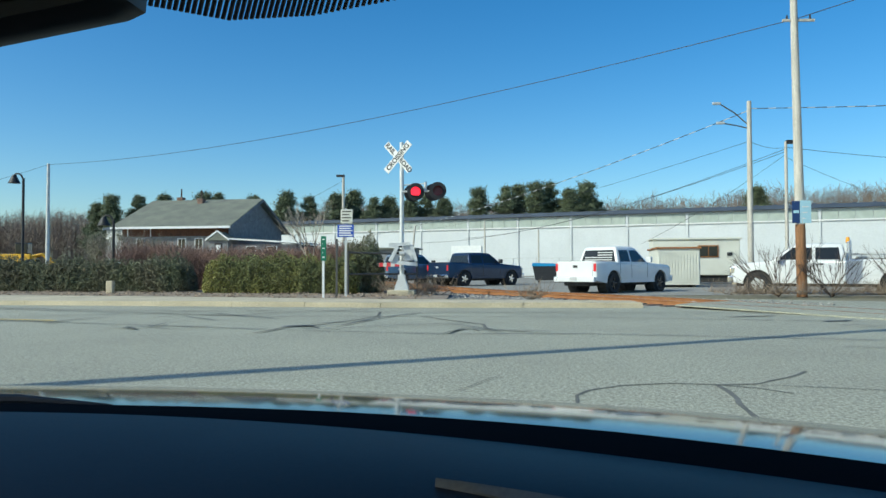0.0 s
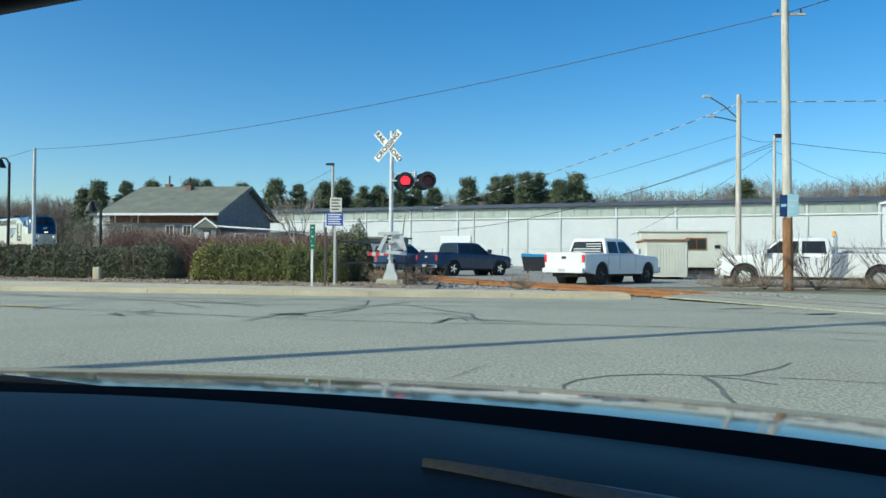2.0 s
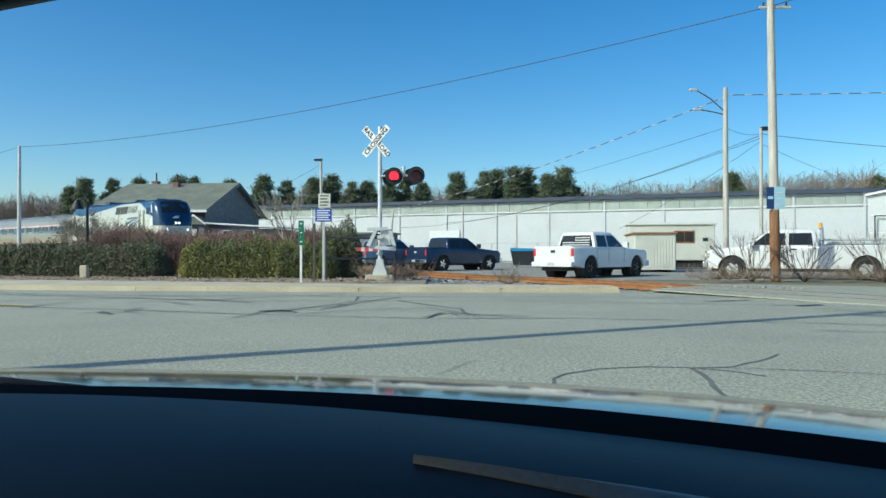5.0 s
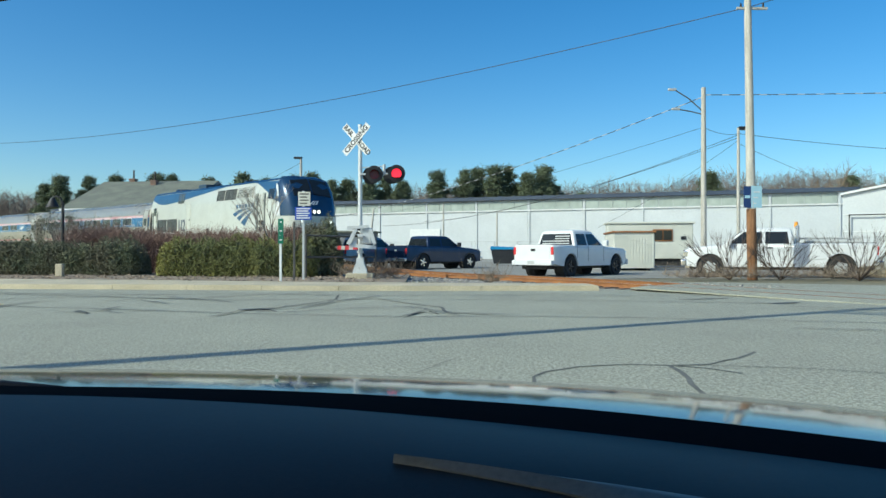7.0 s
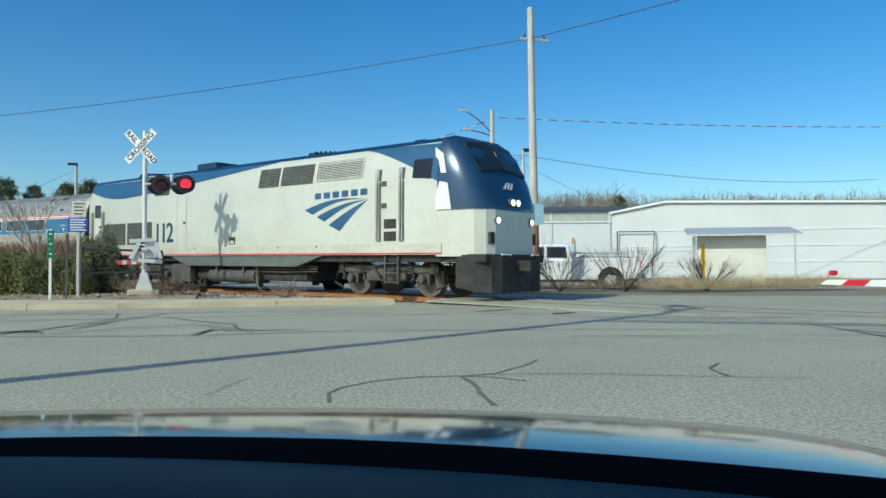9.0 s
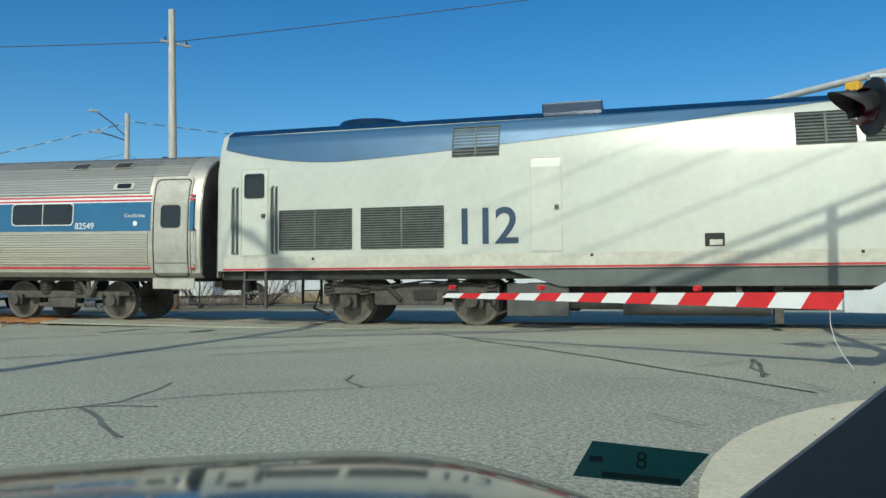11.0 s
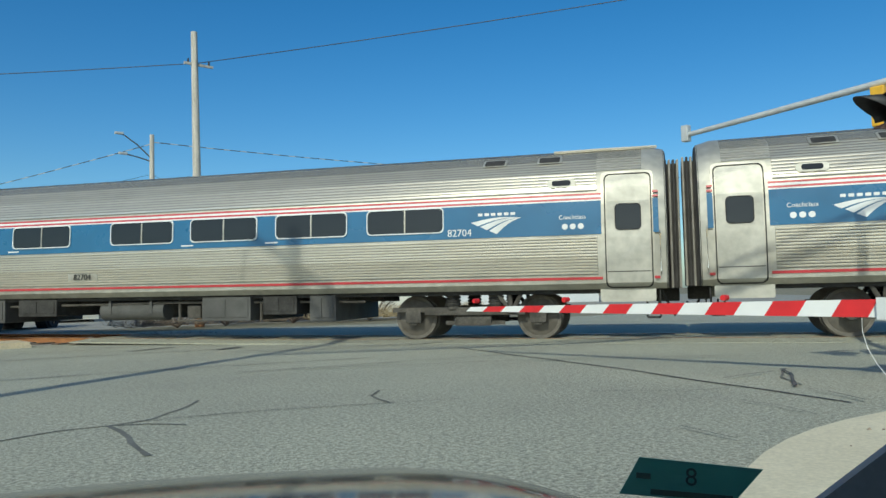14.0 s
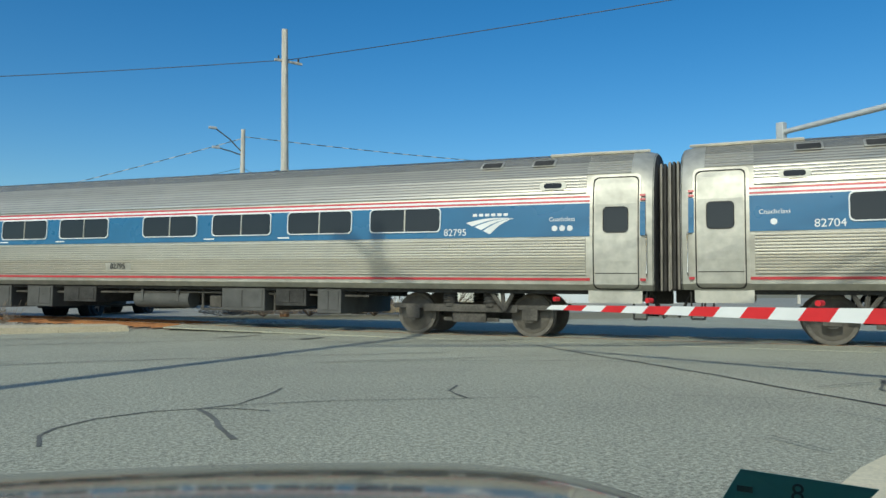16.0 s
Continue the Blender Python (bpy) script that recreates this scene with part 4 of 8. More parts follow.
    for s in (1, -1):
        bm = bmesh.new()
        add_cyl(bm, (0.2, s * 0.95, 0.66), (1.9, s * 0.95, 0.66), 0.22, 0.22, 18)
        add_box(bm, (0.45, s * 0.95 - 0.23, 0.6), (0.52, s * 0.95 + 0.23, 0.98))
        add_box(bm, (1.55, s * 0.95 - 0.23, 0.6), (1.62, s * 0.95 + 0.23, 0.98))
        part("air_tank", bm, "under_grey", base, "grey cylindrical air tank", True)
        bm = bmesh.new()
        add_tube(bm, [(-6.8, s * 1.1, 0.80), (-3, s * 1.12, 0.78), (2.2, s * 1.12, 0.84), (6.8, s * 1.1, 0.80)], 0.03)
        for x in (2.3, 2.9, 4.35, -5.3):
            add_cyl(bm, (x, s * 1.1, 0.42), (x, s * 1.1, 0.95), 0.03, seg=6)
        add_cyl(bm, (2.25, s * 1.1, 0.43), (2.95, s * 1.1, 0.43), 0.025, seg=6)
        add_box(bm, (2.45, s * 0.9 - 0.15, 0.47), (2.8, s * 0.9 + 0.15, 0.78), bevel=0.04)
        part("pipework", bm, "bogie", base, "dusty pipes and brackets", True)
    return base, wheels


LOCO = [(1.50, 1.15), (1.50, 3.15), (1.455, 3.45), (1.37, 3.85), (1.26, 4.10), (1.02, 4.24), (0.6, 4.31), (0.001, 4.34)]


def loco_bogie(parent, xc):
    wheels = [wheelset(parent, xc + d, 0.49) for d in (1.36, -1.36)]
    for s in (1, -1):
        y = s * 1.02
        bm = bmesh.new()
        add_box(bm, (xc - 1.9, y - 0.08, 0.66), (xc + 1.9, y + 0.08, 0.86), bevel=0.03)
        add_box(bm, (xc - 0.75, y - 0.08, 0.42), (xc + 0.75, y + 0.08, 0.70), bevel=0.04)
        for d in (1.36, -1.36):
            add_box(bm, (xc + d - 0.20, y - 0.02, 0.34), (xc + d + 0.20, y + 0.12, 0.68), bevel=0.04)
            add_cyl(bm, (xc + d, y, 0.49), (xc + d, y + s * 0.17, 0.49), 0.13, 0.11, 12)
            for q in (0.42, -0.42):
                add_cyl(bm, (xc + d + q, y + 0.03, 0.45), (xc + d + q, y + 0.03, 0.95), 0.045, seg=8)
        part("bogie_frame", bm, "bogie", parent, "dusty cast steel bogie side frame", True)
        for d in (1.75, 0.95, -0.95, -1.75):
            bm = bmesh.new()
            add_tube(bm, [(xc + d + math.cos(k * 0.7) * 0.10, y + s * 0.06 + math.sin(k * 0.7) * 0.10, 0.60 + 0.44 * k / 54) for k in range(55)], 0.022, 5)
            part("spring", bm, "bogie", parent, "coil spring of the bogie", True)
        bm = bmesh.new()
        add_cyl(bm, (xc - 0.5, y + s * 0.12, 0.86), (xc - 0.15, y + s * 0.12, 0.52), 0.05, seg=8)
        add_box(bm, (xc + 0.1, y + s * 0.05 - 0.06, 0.52), (xc + 0.6, y + s * 0.05 + 0.12, 0.74), bevel=0.03)
        add_tube(bm, [(xc - 1.6, y + s * 0.14, 0.9), (xc - 0.7, y + s * 0.16, 0.78), (xc + 0.4, y + s * 0.16, 0.92), (xc + 1.6, y + s * 0.14, 0.84)], 0.02)
        add_tube(bm, [(xc - 2.0, y, 0.7), (xc - 2.15, y, 0.35), (xc - 1.8, y, 0.22)], 0.035)
        add_tube(bm, [(xc + 2.0, y, 0.7), (xc + 2.15, y, 0.35), (xc + 1.8, y, 0.22)], 0.035)
        part("damper", bm, "under", parent, "black damper, brake gear and sand pipes", True)
    return wheels


def louvre(parent, s, x0, x1, z0, z1, n, split=0, pale=False):
    bm = bmesh.new()
    side_box(bm, LOCO, s, x0, x1, z0, z1, 0.006, 0.01)
    g = part("grille", bm, "under", parent, "dark louvred intake grille")
    bm = bmesh.new()
    side_ring(bm, LOCO, s, x0, x1, z0, z1, 0.03, 0.03 if pale else 0.016, 0.01)
    part("grille_frame", bm, "loco_silver" if pale else "under_grey", g)
    bm = bmesh.new()
    for k in range(n):
        z = z0 + (z1 - z0) * (k + 0.5) / n
        h = (z1 - z0) / n * 0.36
        y = interp(LOCO, z)
        add_loft(bm, [[(x, s * (y + 0.004), z + h * 0.4), (x, s * (y + 0.022), z - h * 0.6), (x, s * (y + 0.022), z - h * 0.2), (x, s * (y + 0.004), z + h * 0.9)] for x in (x0, x1)])
    for k in range(split):
        x = x0 + (x1 - x0) * (k + 1) / (split + 1)
        side_box(bm, LOCO, s, x - 0.02, x + 0.02, z0, z1, 0.03, 0.004)
    part("slats", bm, "loco_silver" if pale else "loco_grey", g)


def locomotive():
    base = thing("locomotive", "silver and blue diesel passenger locomotive numbered 112", "locomotive", "train cars")
    wheels = []
    bm = bmesh.new()
    ring = [(y, z) for y, z in LOCO] + [(-y, z) for y, z in reversed(LOCO)]
    add_loft(bm, [[(x, y * k, z) for y, z in ring] for x, k in ((-10.28, 0.94), (-10.12, 1), (8.75, 1))])
    part("body", bm, "loco_silver", base, "weathered silver-painted body", True)
    # blue roof
    bm = bmesh.new()
    top = [p for p in LOCO if p[1] >= 4.09]
    rr = [(y + 0.006, z + 0.006) for y, z in top] + [(-y - 0.006, z + 0.006) for y, z in reversed(top)]
    add_loft(bm, [[(x, y, z) for y, z in rr] for x in (-10.13, 8.75)], close=False)
    part("roof", bm, "loco_blue", base, "dark blue roof", True)

    def low(x):
        if x < -7.4:
            return 3.40 + 0.40 * ((-7.4 - x) / 2.75) ** 2
        return min(4.09, 3.40 + 0.70 * ((x + 7.4) / 9.4) ** 1.25)

    for s in (1, -1):
        bm = bmesh.new()
        side_panel(bm, LOCO, s, span(-10.1, 2.0, 40), low, lambda x: 4.12, 0.012, 10)
        part("rear_sweep", bm, "loco_mid_blue", base, "blue sweeping paint at the rear", True)
        bm = bmesh.new()
        side_panel(bm, LOCO, s, span(6.0, 8.75, 16), lambda x: 4.10 - 1.05 * ((x - 6.0) / 2.75) ** 1.3, lambda x: 4.12, 0.012, 10)
        part("front_sweep", bm, "loco_mid_blue", base, "blue sweeping paint behind the cab", True)
        for z0, z1, m_, nm in ((1.15, 1.44, "loco_low", "sill_band"), (1.16, 1.20, "coach_red", "red_stripe")):
            bm = bmesh.new()
            side_panel(bm, LOCO, s, (-10.1, 8.9), lambda x: z0, lambda x: z1, 0.006 if nm == "sill_band" else 0.010, 1)
            part(nm, bm, m_, base)
        bm = bmesh.new()
        add_prism(bm, [(-4.0, 0, 1.15), (4.35, 0, 1.15), (3.1, 0, 0.80), (-2.9, 0, 0.80)], (0, s * 1.30, 0), (0, s * 1.46, 0))
        part("skirt", bm, "loco_grey", base, "dark grey side skirt")
        louvre(base, s, -8.75, -7.15, 1.60, 2.40, 16, 1)
        louvre(base, s, -6.92, -5.20, 1.60, 2.40, 16, 1)
        louvre(base, s, -5.00, -4.08, 3.40, 3.98, 9, 1)
        louvre(base, s, 1.30, 2.25, 3.32, 3.88, 9, 1)
        louvre(base, s, 2.42, 3.86, 3.32, 3.88, 9, 2)
        louvre(base, s, 4.06, 5.98, 3.36, 3.90, 11, 0, True)
        # doors
        for x0, x1, z0, z1, win in ((-9.66, -9.05, 1.48, 3.32, True), (-3.44, -2.86, 1.48, 3.28, False)):
            bm = bmesh.new()
            side_ring(bm, LOCO, s, x0, x1, z0, z1, 0.012, 0.015, 0.02)
            part("door_frame", bm, "loco_low", base)
            bm = bmesh.new()
            side_box(bm, LOCO, s, x0 + 0.01, x1 - 0.01, z0 + 0.01, z1 - 0.01, 0.008, 0.02)
            d = part("door", bm, "loco_silver", base, "flush side door")
            if win:
                bm = bmesh.new()
                side_box(bm, LOCO, s, (x0 + x1) / 2 - 0.21, (x0 + x1) / 2 + 0.21, 2.72, 3.20, 0.014, 0.06)
                part("door_window", bm, "glass_dark", d, "dark rounded door window")
                bm = bmesh.new()
                side_ring(bm, LOCO, s, (x0 + x1) / 2 - 0.21, (x0 + x1) / 2 + 0.21, 2.72, 3.20, 0.022, 0.025, 0.06)
                part("door_window_frame", bm, "rubber", d)
            bm = bmesh.new()
            side_box(bm, LOCO, s, x1 - 0.13, x1 - 0.05, 2.28, 2.36, 0.05, 0.01)
            part("door_handle", bm, "under_grey", d)
        for x in (-9.82, -8.90, 6.66, 7.52):
            bm = bmesh.new()
            z1 = 2.95 if x < 0 else 3.50
            for q in (-0.05, 0.05):
                add_tube(bm, [(x + q, s * 1.49, z1), (x + q, s * 1.57, z1 - 0.05), (x + q, s * 1.57, 1.55), (x + q, s * 1.49, 1.50)], 0.018, 6)
            part("handrail", bm, "loco_silver", base, "paired vertical handrail")
            bm = bmesh.new()
            side_box(bm, LOCO, s, x - 0.085, x + 0.085, 1.50, z1, 0.004, 0.01)
            part("rail_recess", bm, "loco_grey", base, "dark recess behind the handrail")
        # cab ladder recess
        bm = bmesh.new()
        side_box(bm, LOCO, s, 6.76, 7.42, 1.50, 3.50, 0.008, 0.02)
        c = part("cab_door", bm, "loco_silver", base, "cab door beside the ladder")
        bm = bmesh.new()
        for z0 in (1.52, 1.86):
            side_box(bm, LOCO, s, 6.86, 7.32, z0, z0 + 0.26, 0.012, 0.01)
        part("ladder_recess", bm, "under", c)
        for z0 in (3.02, 2.42):
            bm = bmesh.new()
            side_box(bm, LOCO, s, 6.78, 6.96, z0, z0 + 0.14, 0.03, 0.01)
            part("latch", bm, "under_grey", c)
        bm = bmesh.new()
        for x in (6.85, 7.33):
            add_box(bm, (x - 0.025, s * 1.42 - 0.03, 0.35), (x + 0.025, s * 1.42 + 0.03, 1.15))
        for z in (0.40, 0.66, 0.92):
            add_box(bm, (6.85, s * 1.42 - 0.05, z - 0.015), (7.33, s * 1.42 + 0.05, z + 0.015))
        part("ladder", bm, "under_grey", base, "steel access ladder")
        bm = bmesh.new()
        for x in (-9.62, -9.12):
            add_box(bm, (x - 0.025, s * 1.42 - 0.03, 0.35), (x + 0.025, s * 1.42 + 0.03, 1.42))
        for z in (0.40, 0.68, 0.96, 1.24):
            add_box(bm, (-9.62, s * 1.42 - 0.05, z - 0.015), (-9.12, s * 1.42 + 0.05, z + 0.015))
        part("ladder", bm, "under_grey", base, "steel access ladder")
        # small hatch, rivet dots
        bm = bmesh.new()
        side_box(bm, LOCO, s, -0.28, 0.06, 1.52, 1.76, 0.012, 0.02)
        part("hatch", bm, "under", base, "small dark filler recess")
        bm = bmesh.new()
        side_box(bm, LOCO, s, -0.20, 0.02, 1.54, 1.64, 0.03, 0.01)
        part("filler", bm, "loco_low", base)
        for x in (-2.3, 2.3, 4.1, -8.0):
            bm = bmesh.new()
            side_box(bm, LOCO, s, x - 0.03, x + 0.03, 1.36, 1.42, 0.012, 0.028)
            part("jacking_mark", bm, "under", base)
        # emblem: three widening blue stripes below a row of plain bars
        for k in range(3):
            bm = bmesh.new()
            f0, f1 = k * 0.36, k * 0.36 + 0.24
            xa, xb = 3.55, 6.25
            cols = []
            for i in range(15):
                q = i / 14
                tip = Vector((6.25, 0, 2.70))
                lo = Vector((3.55 + 1.50 * f1, 0, 2.50 - 0.62 * f1))
                hi = Vector((3.55 + 1.50 * f0, 0, 2.50 - 0.62 * f0))
                if k == 2:
                    lo = Vector((5.10, 0, 1.83))
                    hi = Vector((4.62, 0, 2.02))
                p, r_ = lo.lerp(tip, q), hi.lerp(tip, q)
                bulge = 0.16 * math.sin(math.pi * q) * (1 - 0.35 * k)
                cols.append((p + Vector((0, 0, bulge)), r_ + Vector((0, 0, bulge))))
            vs = [(bm.verts.new((a.x, s * (interp(LOCO, a.z) + 0.006), a.z)), bm.verts.new((b.x, s * (interp(LOCO, b.z) + 0.006), b.z))) for a, b in cols]
            for (a0, b0), (a1, b1) in zip(vs, vs[1:]):
                bm.faces.new((a0, a1, b1, b0))
            part("emblem_stripe", bm, "loco_mid_blue", base, "blue sweeping emblem stripe")
        for k in range(6):
            bm = bmesh.new()
            x0 = 4.02 + 0.385 * k
            side_box(bm, LOCO, s, x0, x0 + 0.27, 2.80 + 0.02 * k * 0.3, 2.98 + 0.02 * k * 0.3, 0.007, 0.02)
            part("letter_bar", bm, "loco_mid_blue", base, "blue lettering drawn as a bar")
        # tanks and boxes below
        bm = bmesh.new()
        add_box(bm, (-3.95, s * 1.28 - 0.12, 0.22), (-2.75, s * 1.28 + 0.12, 0.86), bevel=0.03)
        part("battery_box", bm, "under_grey", base, "grey underfloor box")
        bm = bmesh.new()
        add_cyl(bm, (-1.75, s * 1.12, 0.47), (0.85, s * 1.12, 0.47), 0.23, 0.23, 20)
        for x in (-1.2, 0.3):
            add_box(bm, (x - 0.05, s * 1.12 - 0.24, 0.40), (x + 0.05, s * 1.12 + 0.24, 0.86))
        part("air_tank", bm, "under_grey", base, "grey cylindrical air reservoir", True)
        bm = bmesh.new()
        for z in (0.62, 0.70, 0.78):
            add_tube(bm, [(1.0, s * 1.2, z), (2.2, s * 1.22, z), (3.8, s * 1.2, z + 0.03)], 0.022, 6)
        add_box(bm, (0.9, s * 1.2 - 0.1, 0.12), (1.05, s * 1.2 + 0.1, 0.8))
        part("pipework", bm, "bogie", base)
        m_ = pose(-4.34, s * 1.508, 1.95, 90, 0, 0) if s < 0 else pose(-4.34, s * 1.508, 1.95, 90, 0, 180)
        text_part("number", "112", 1.0, "loco_number", base, m_ @ Matrix.Diagonal((1.0, 1, 1, 1)), "dark blue number on the side", weight=0.012, spacing=0.84)
    bm = bmesh.new()
    add_box(bm, (-3.2, -1.1, 0.35), (3.2, 1.1, 1.15), bevel=0.08)
    part("fuel_tank", bm, "under", base, "black fuel tank")
    bm = bmesh.new()
    add_box(bm, (-10.2, -1.35, 0.95), (10.2, 1.35, 1.16), bevel=0.03)
    part("underframe", bm, "under", base)
    # roof gear
    for x0, x1, w, h in ((-8.0, -6.4, 0.9, 0.10), (-3.3, -2.1, 0.8, 0.16), (2.3, 2.6, 0.3, 0.14), (6.9, 7.3, 0.3, 0.10)):
        bm = bmesh.new()
        if x0 == -8.0:
            add_cyl(bm, (-7.2, 0, 4.28), (-7.2, 0, 4.44), 0.85, 0.75, 28)
        else:
            add_box(bm, (x0, -w, 4.26), (x1, w, 4.34 + h), bevel=0.03)
        part("roof_hatch", bm, "loco_blue", base, "raised roof equipment")
    bm = bmesh.new()
    for k in range(5):
        add_cyl(bm, (2.2 + 0.13 * k, -0.1 + 0.08 * k, 4.33), (2.5 + 0.13 * k, -0.1 + 0.08 * k, 4.50), 0.03, 0.06, 8)
    part("horn", bm, "under", base, "air horns on the roof", True)
    # nose
    xs = [8.72, 9.08, 9.45, 9.78, 10.02, 10.14]
    hw = [1.50, 1.47, 1.40, 1.28, 1.10, 0.86]
    topz = [4.335, 4.25, 3.88, 3.30, 2.72, 2.42]
    def crown(w, z0, z1):
        k = max(0.15, (z1 - z0) / 2.0)
        return [(w, z0), (w, z0 + (z1 - z0) * 0.45), (w * 0.93, z0 + (z1 - z0) * 0.78), (w * 0.80, z0 + (z1 - z0) * 0.94), (w * 0.5, z1), (-w * 0.5, z1), (-w * 0.80, z0 + (z1 - z0) * 0.94), (-w * 0.93, z0 + (z1 - z0) * 0.78), (-w, z0 + (z1 - z0) * 0.45), (-w, z0)]
    bm = bmesh.new()
    add_loft(bm, [[(x, y, z) for y, z in crown(w, 2.28, t)] for x, w, t in zip(xs, hw, topz)])
    part("nose_mask", bm, "nose_blue", base, "dark blue sloping cab front", True)
    bm = bmesh.new()
    add_loft(bm, [[(x, w, 1.10), (x, w, 2.30), (x, -w, 2.30), (x, -w, 1.10)] for x, w in zip(xs, hw)])
    part("nose_lower", bm, "loco_silver", base, "silver lower nose")
    bm = bmesh.new()
    add_loft(bm, [[(x, w, 0.18 + max(0, 10.0 - x) * 0.2), (x, w, 1.14), (x, -w, 1.14), (x, -w, 0.18 + max(0, 10.0 - x) * 0.2)] for x, w in ((9.3, 1.42), (9.85, 1.34), (10.22, 1.14), (10.34, 0.84))])
    add_box(bm, (10.25, -0.18, 0.72), (10.75, 0.18, 1.0), bevel=0.04)
    part("pilot", bm, "under", base, "black pilot and coupler")
    for s in (1, -1):
        bm = bmesh.new()
        add_prism(bm, [(9.21, 0.06 * s, 4.14), (9.21, 1.00 * s, 4.02), (9.74, 1.02 * s, 3.24), (9.74, 0.06 * s, 3.36)], (0.02, 0, 0.015), (0.06, 0, 0.045))
        part("windshield", bm, "glass_dark", base, "dark sloping windshield pane")
        bm = bmesh.new()
        add_prism(bm, [(7.9, s * 1.485, 3.18), (8.55, s * 1.485, 3.12), (8.55, s * 1.40, 3.66), (7.9, s * 1.40, 3.66)], (0, s * 0.0, 0), (0, s * 0.035, 0.01))
        part("cab_window", bm, "glass_dark", base, "dark cab side window")
        bm = bmesh.new()
        add_prism(bm, [(8.72, s * 1.505, 2.3), (9.20, s * 1.46, 2.3), (8.92, s * 1.42, 3.75), (8.60, s * 1.36, 3.95)], (0, s * 0.01, 0), (0, s * 0.03, 0))
        part("cab_flash", bm, "coach_white", base, "white slanting flash behind the windshield")
        for y, z in ((0.78, 2.02), (0.12, 2.50)):
            bm = bmesh.new()
            x = 10.12
            add_cyl(bm, (x - 0.06, s * y, z), (x + 0.06, s * y, z), 0.12, 0.11, 16)
            l = part("headlight", bm, "under_grey", base, "round headlight housing", True)
            bm = bmesh.new()
            add_cyl(bm, (x + 0.055, s * y, z), (x + 0.075, s * y, z), 0.09, 0.08, 16)
            part("lamp", bm, "headlamp", l, "glowing headlight", True)
        bm = bmesh.new()
        add_box(bm, (9.98, s * 0.92 - 0.13, 1.42), (10.13, s * 0.92 + 0.13, 1.72), bevel=0.02)
        part("marker_box", bm, "under", base, "dark marker light box")
        bm = bmesh.new()
        add_tube(bm, [(10.12, s * 0.45, 1.02), (10.38, s * 0.5, 1.15), (10.34, s * 0.85, 1.15), (10.1, s * 0.95, 1.0)], 0.02)
        part("handrail", bm, "white", base)
    for k in range(3):
        bm = bmesh.new()
        add_prism(bm, [(9.96, -0.30 + 0.16 * k, 2.84), (9.96, -0.20 + 0.16 * k, 2.84), (9.87, 0.02 + 0.12 * k, 3.02), (9.87, -0.04 + 0.12 * k, 3.02)], (0.02, 0, 0.02), (0.03, 0, 0.03))
        part("nose_emblem", bm, "coach_white", base)
    for xc in (-6.05, 6.55):
        wheels += loco_bogie(base, xc)
    bm = bmesh.new()
    add_box(bm, (-10.6, -0.62, 1.15), (-10.25, 0.62, 3.3), bevel=0.05)
    add_box(bm, (-10.9, -0.16, 0.72), (-10.2, 0.16, 0.98), bevel=0.03)
    part("end_bellows", bm, "bellows", base, "black gangway and coupler at the rear")
    return base, wheels


LOCO_THING, LOCO_WHEELS = locomotive()
FIRST, _ = coach()
COACHES = [FIRST]
for i in range(3):
    COACHES.append(copy_thing(FIRST, Matrix.Identity(4)))
# the first coach has its windows set further from its leading end
for ob in FIRST.children:
    if ob.name.split(".")[0] in ("window", "stencil_bar"):
        ob.location.x = 0.4
    elif ob.name.split(".")[0] in ("emblem_stripe", "letter_bar"):
        ob.location.x = 0.5
for ob, num, e in zip(COACHES, ("82549", "82704", "82795", ""), (-1, 1, 1, 1)):
    if not num:
        continue
    s = -e      # the side that faces the road
    rz = 0 if s < 0 else 180
    text_part("car_number", num, 0.20, "coach_white", ob, pose(8.98 + (0.4 if e < 0 else 0.0), s * 1.570, 2.13, 90, 0, rz), "white car number")
    text_part("car_number", num, 0.20, "coach_white", ob, pose(-10.46 + (0.4 if e < 0 else 0.0), s * 1.570, 2.13, 90, 0, rz), "white car number")
    bm = bmesh.new()
    px = 0.9 if e < 0 else 0.05
    side_box(bm, COACH, s, px - 0.40, px + 0.40, 1.36, 1.53, 0.018, 0.01)
    plate = part("number_plate", bm, "stainless_dull", ob, "steel plate with the car number")
    text_part("plate_number", num, 0.19, "under", ob, pose(px, s * 1.575, 1.445, 90, 0, rz))
    text_part("class_name", "Coachclass", 0.115, "coach_white", ob, pose(11.2, s * 1.562, 2.36, 90, 0, rz), "white class lettering")
    text_part("class_name", "Coachclass", 0.115, "coach_white", ob, pose(-11.33, s * 1.562, 2.36, 90, 0, rz), "white class lettering")


def vehicle_pose(t, centre, half, turned):
    u = train_way(t) + centre
    a, b = track_point(u + half), track_point(u - half)
    d = (a - b).normalized()
    m = (a + b) / 2 + Vector((0, 0, 0.02))
    rot = Matrix.Rotation(math.atan2(d.y, d.x), 4, "Z") @ Matrix.Rotation(-math.asin(d.z), 4, "Y")
    if turned:
        rot = rot @ Matrix.Rotation(math.pi, 4, "Z")
    return Matrix.Translation(m) @ rot


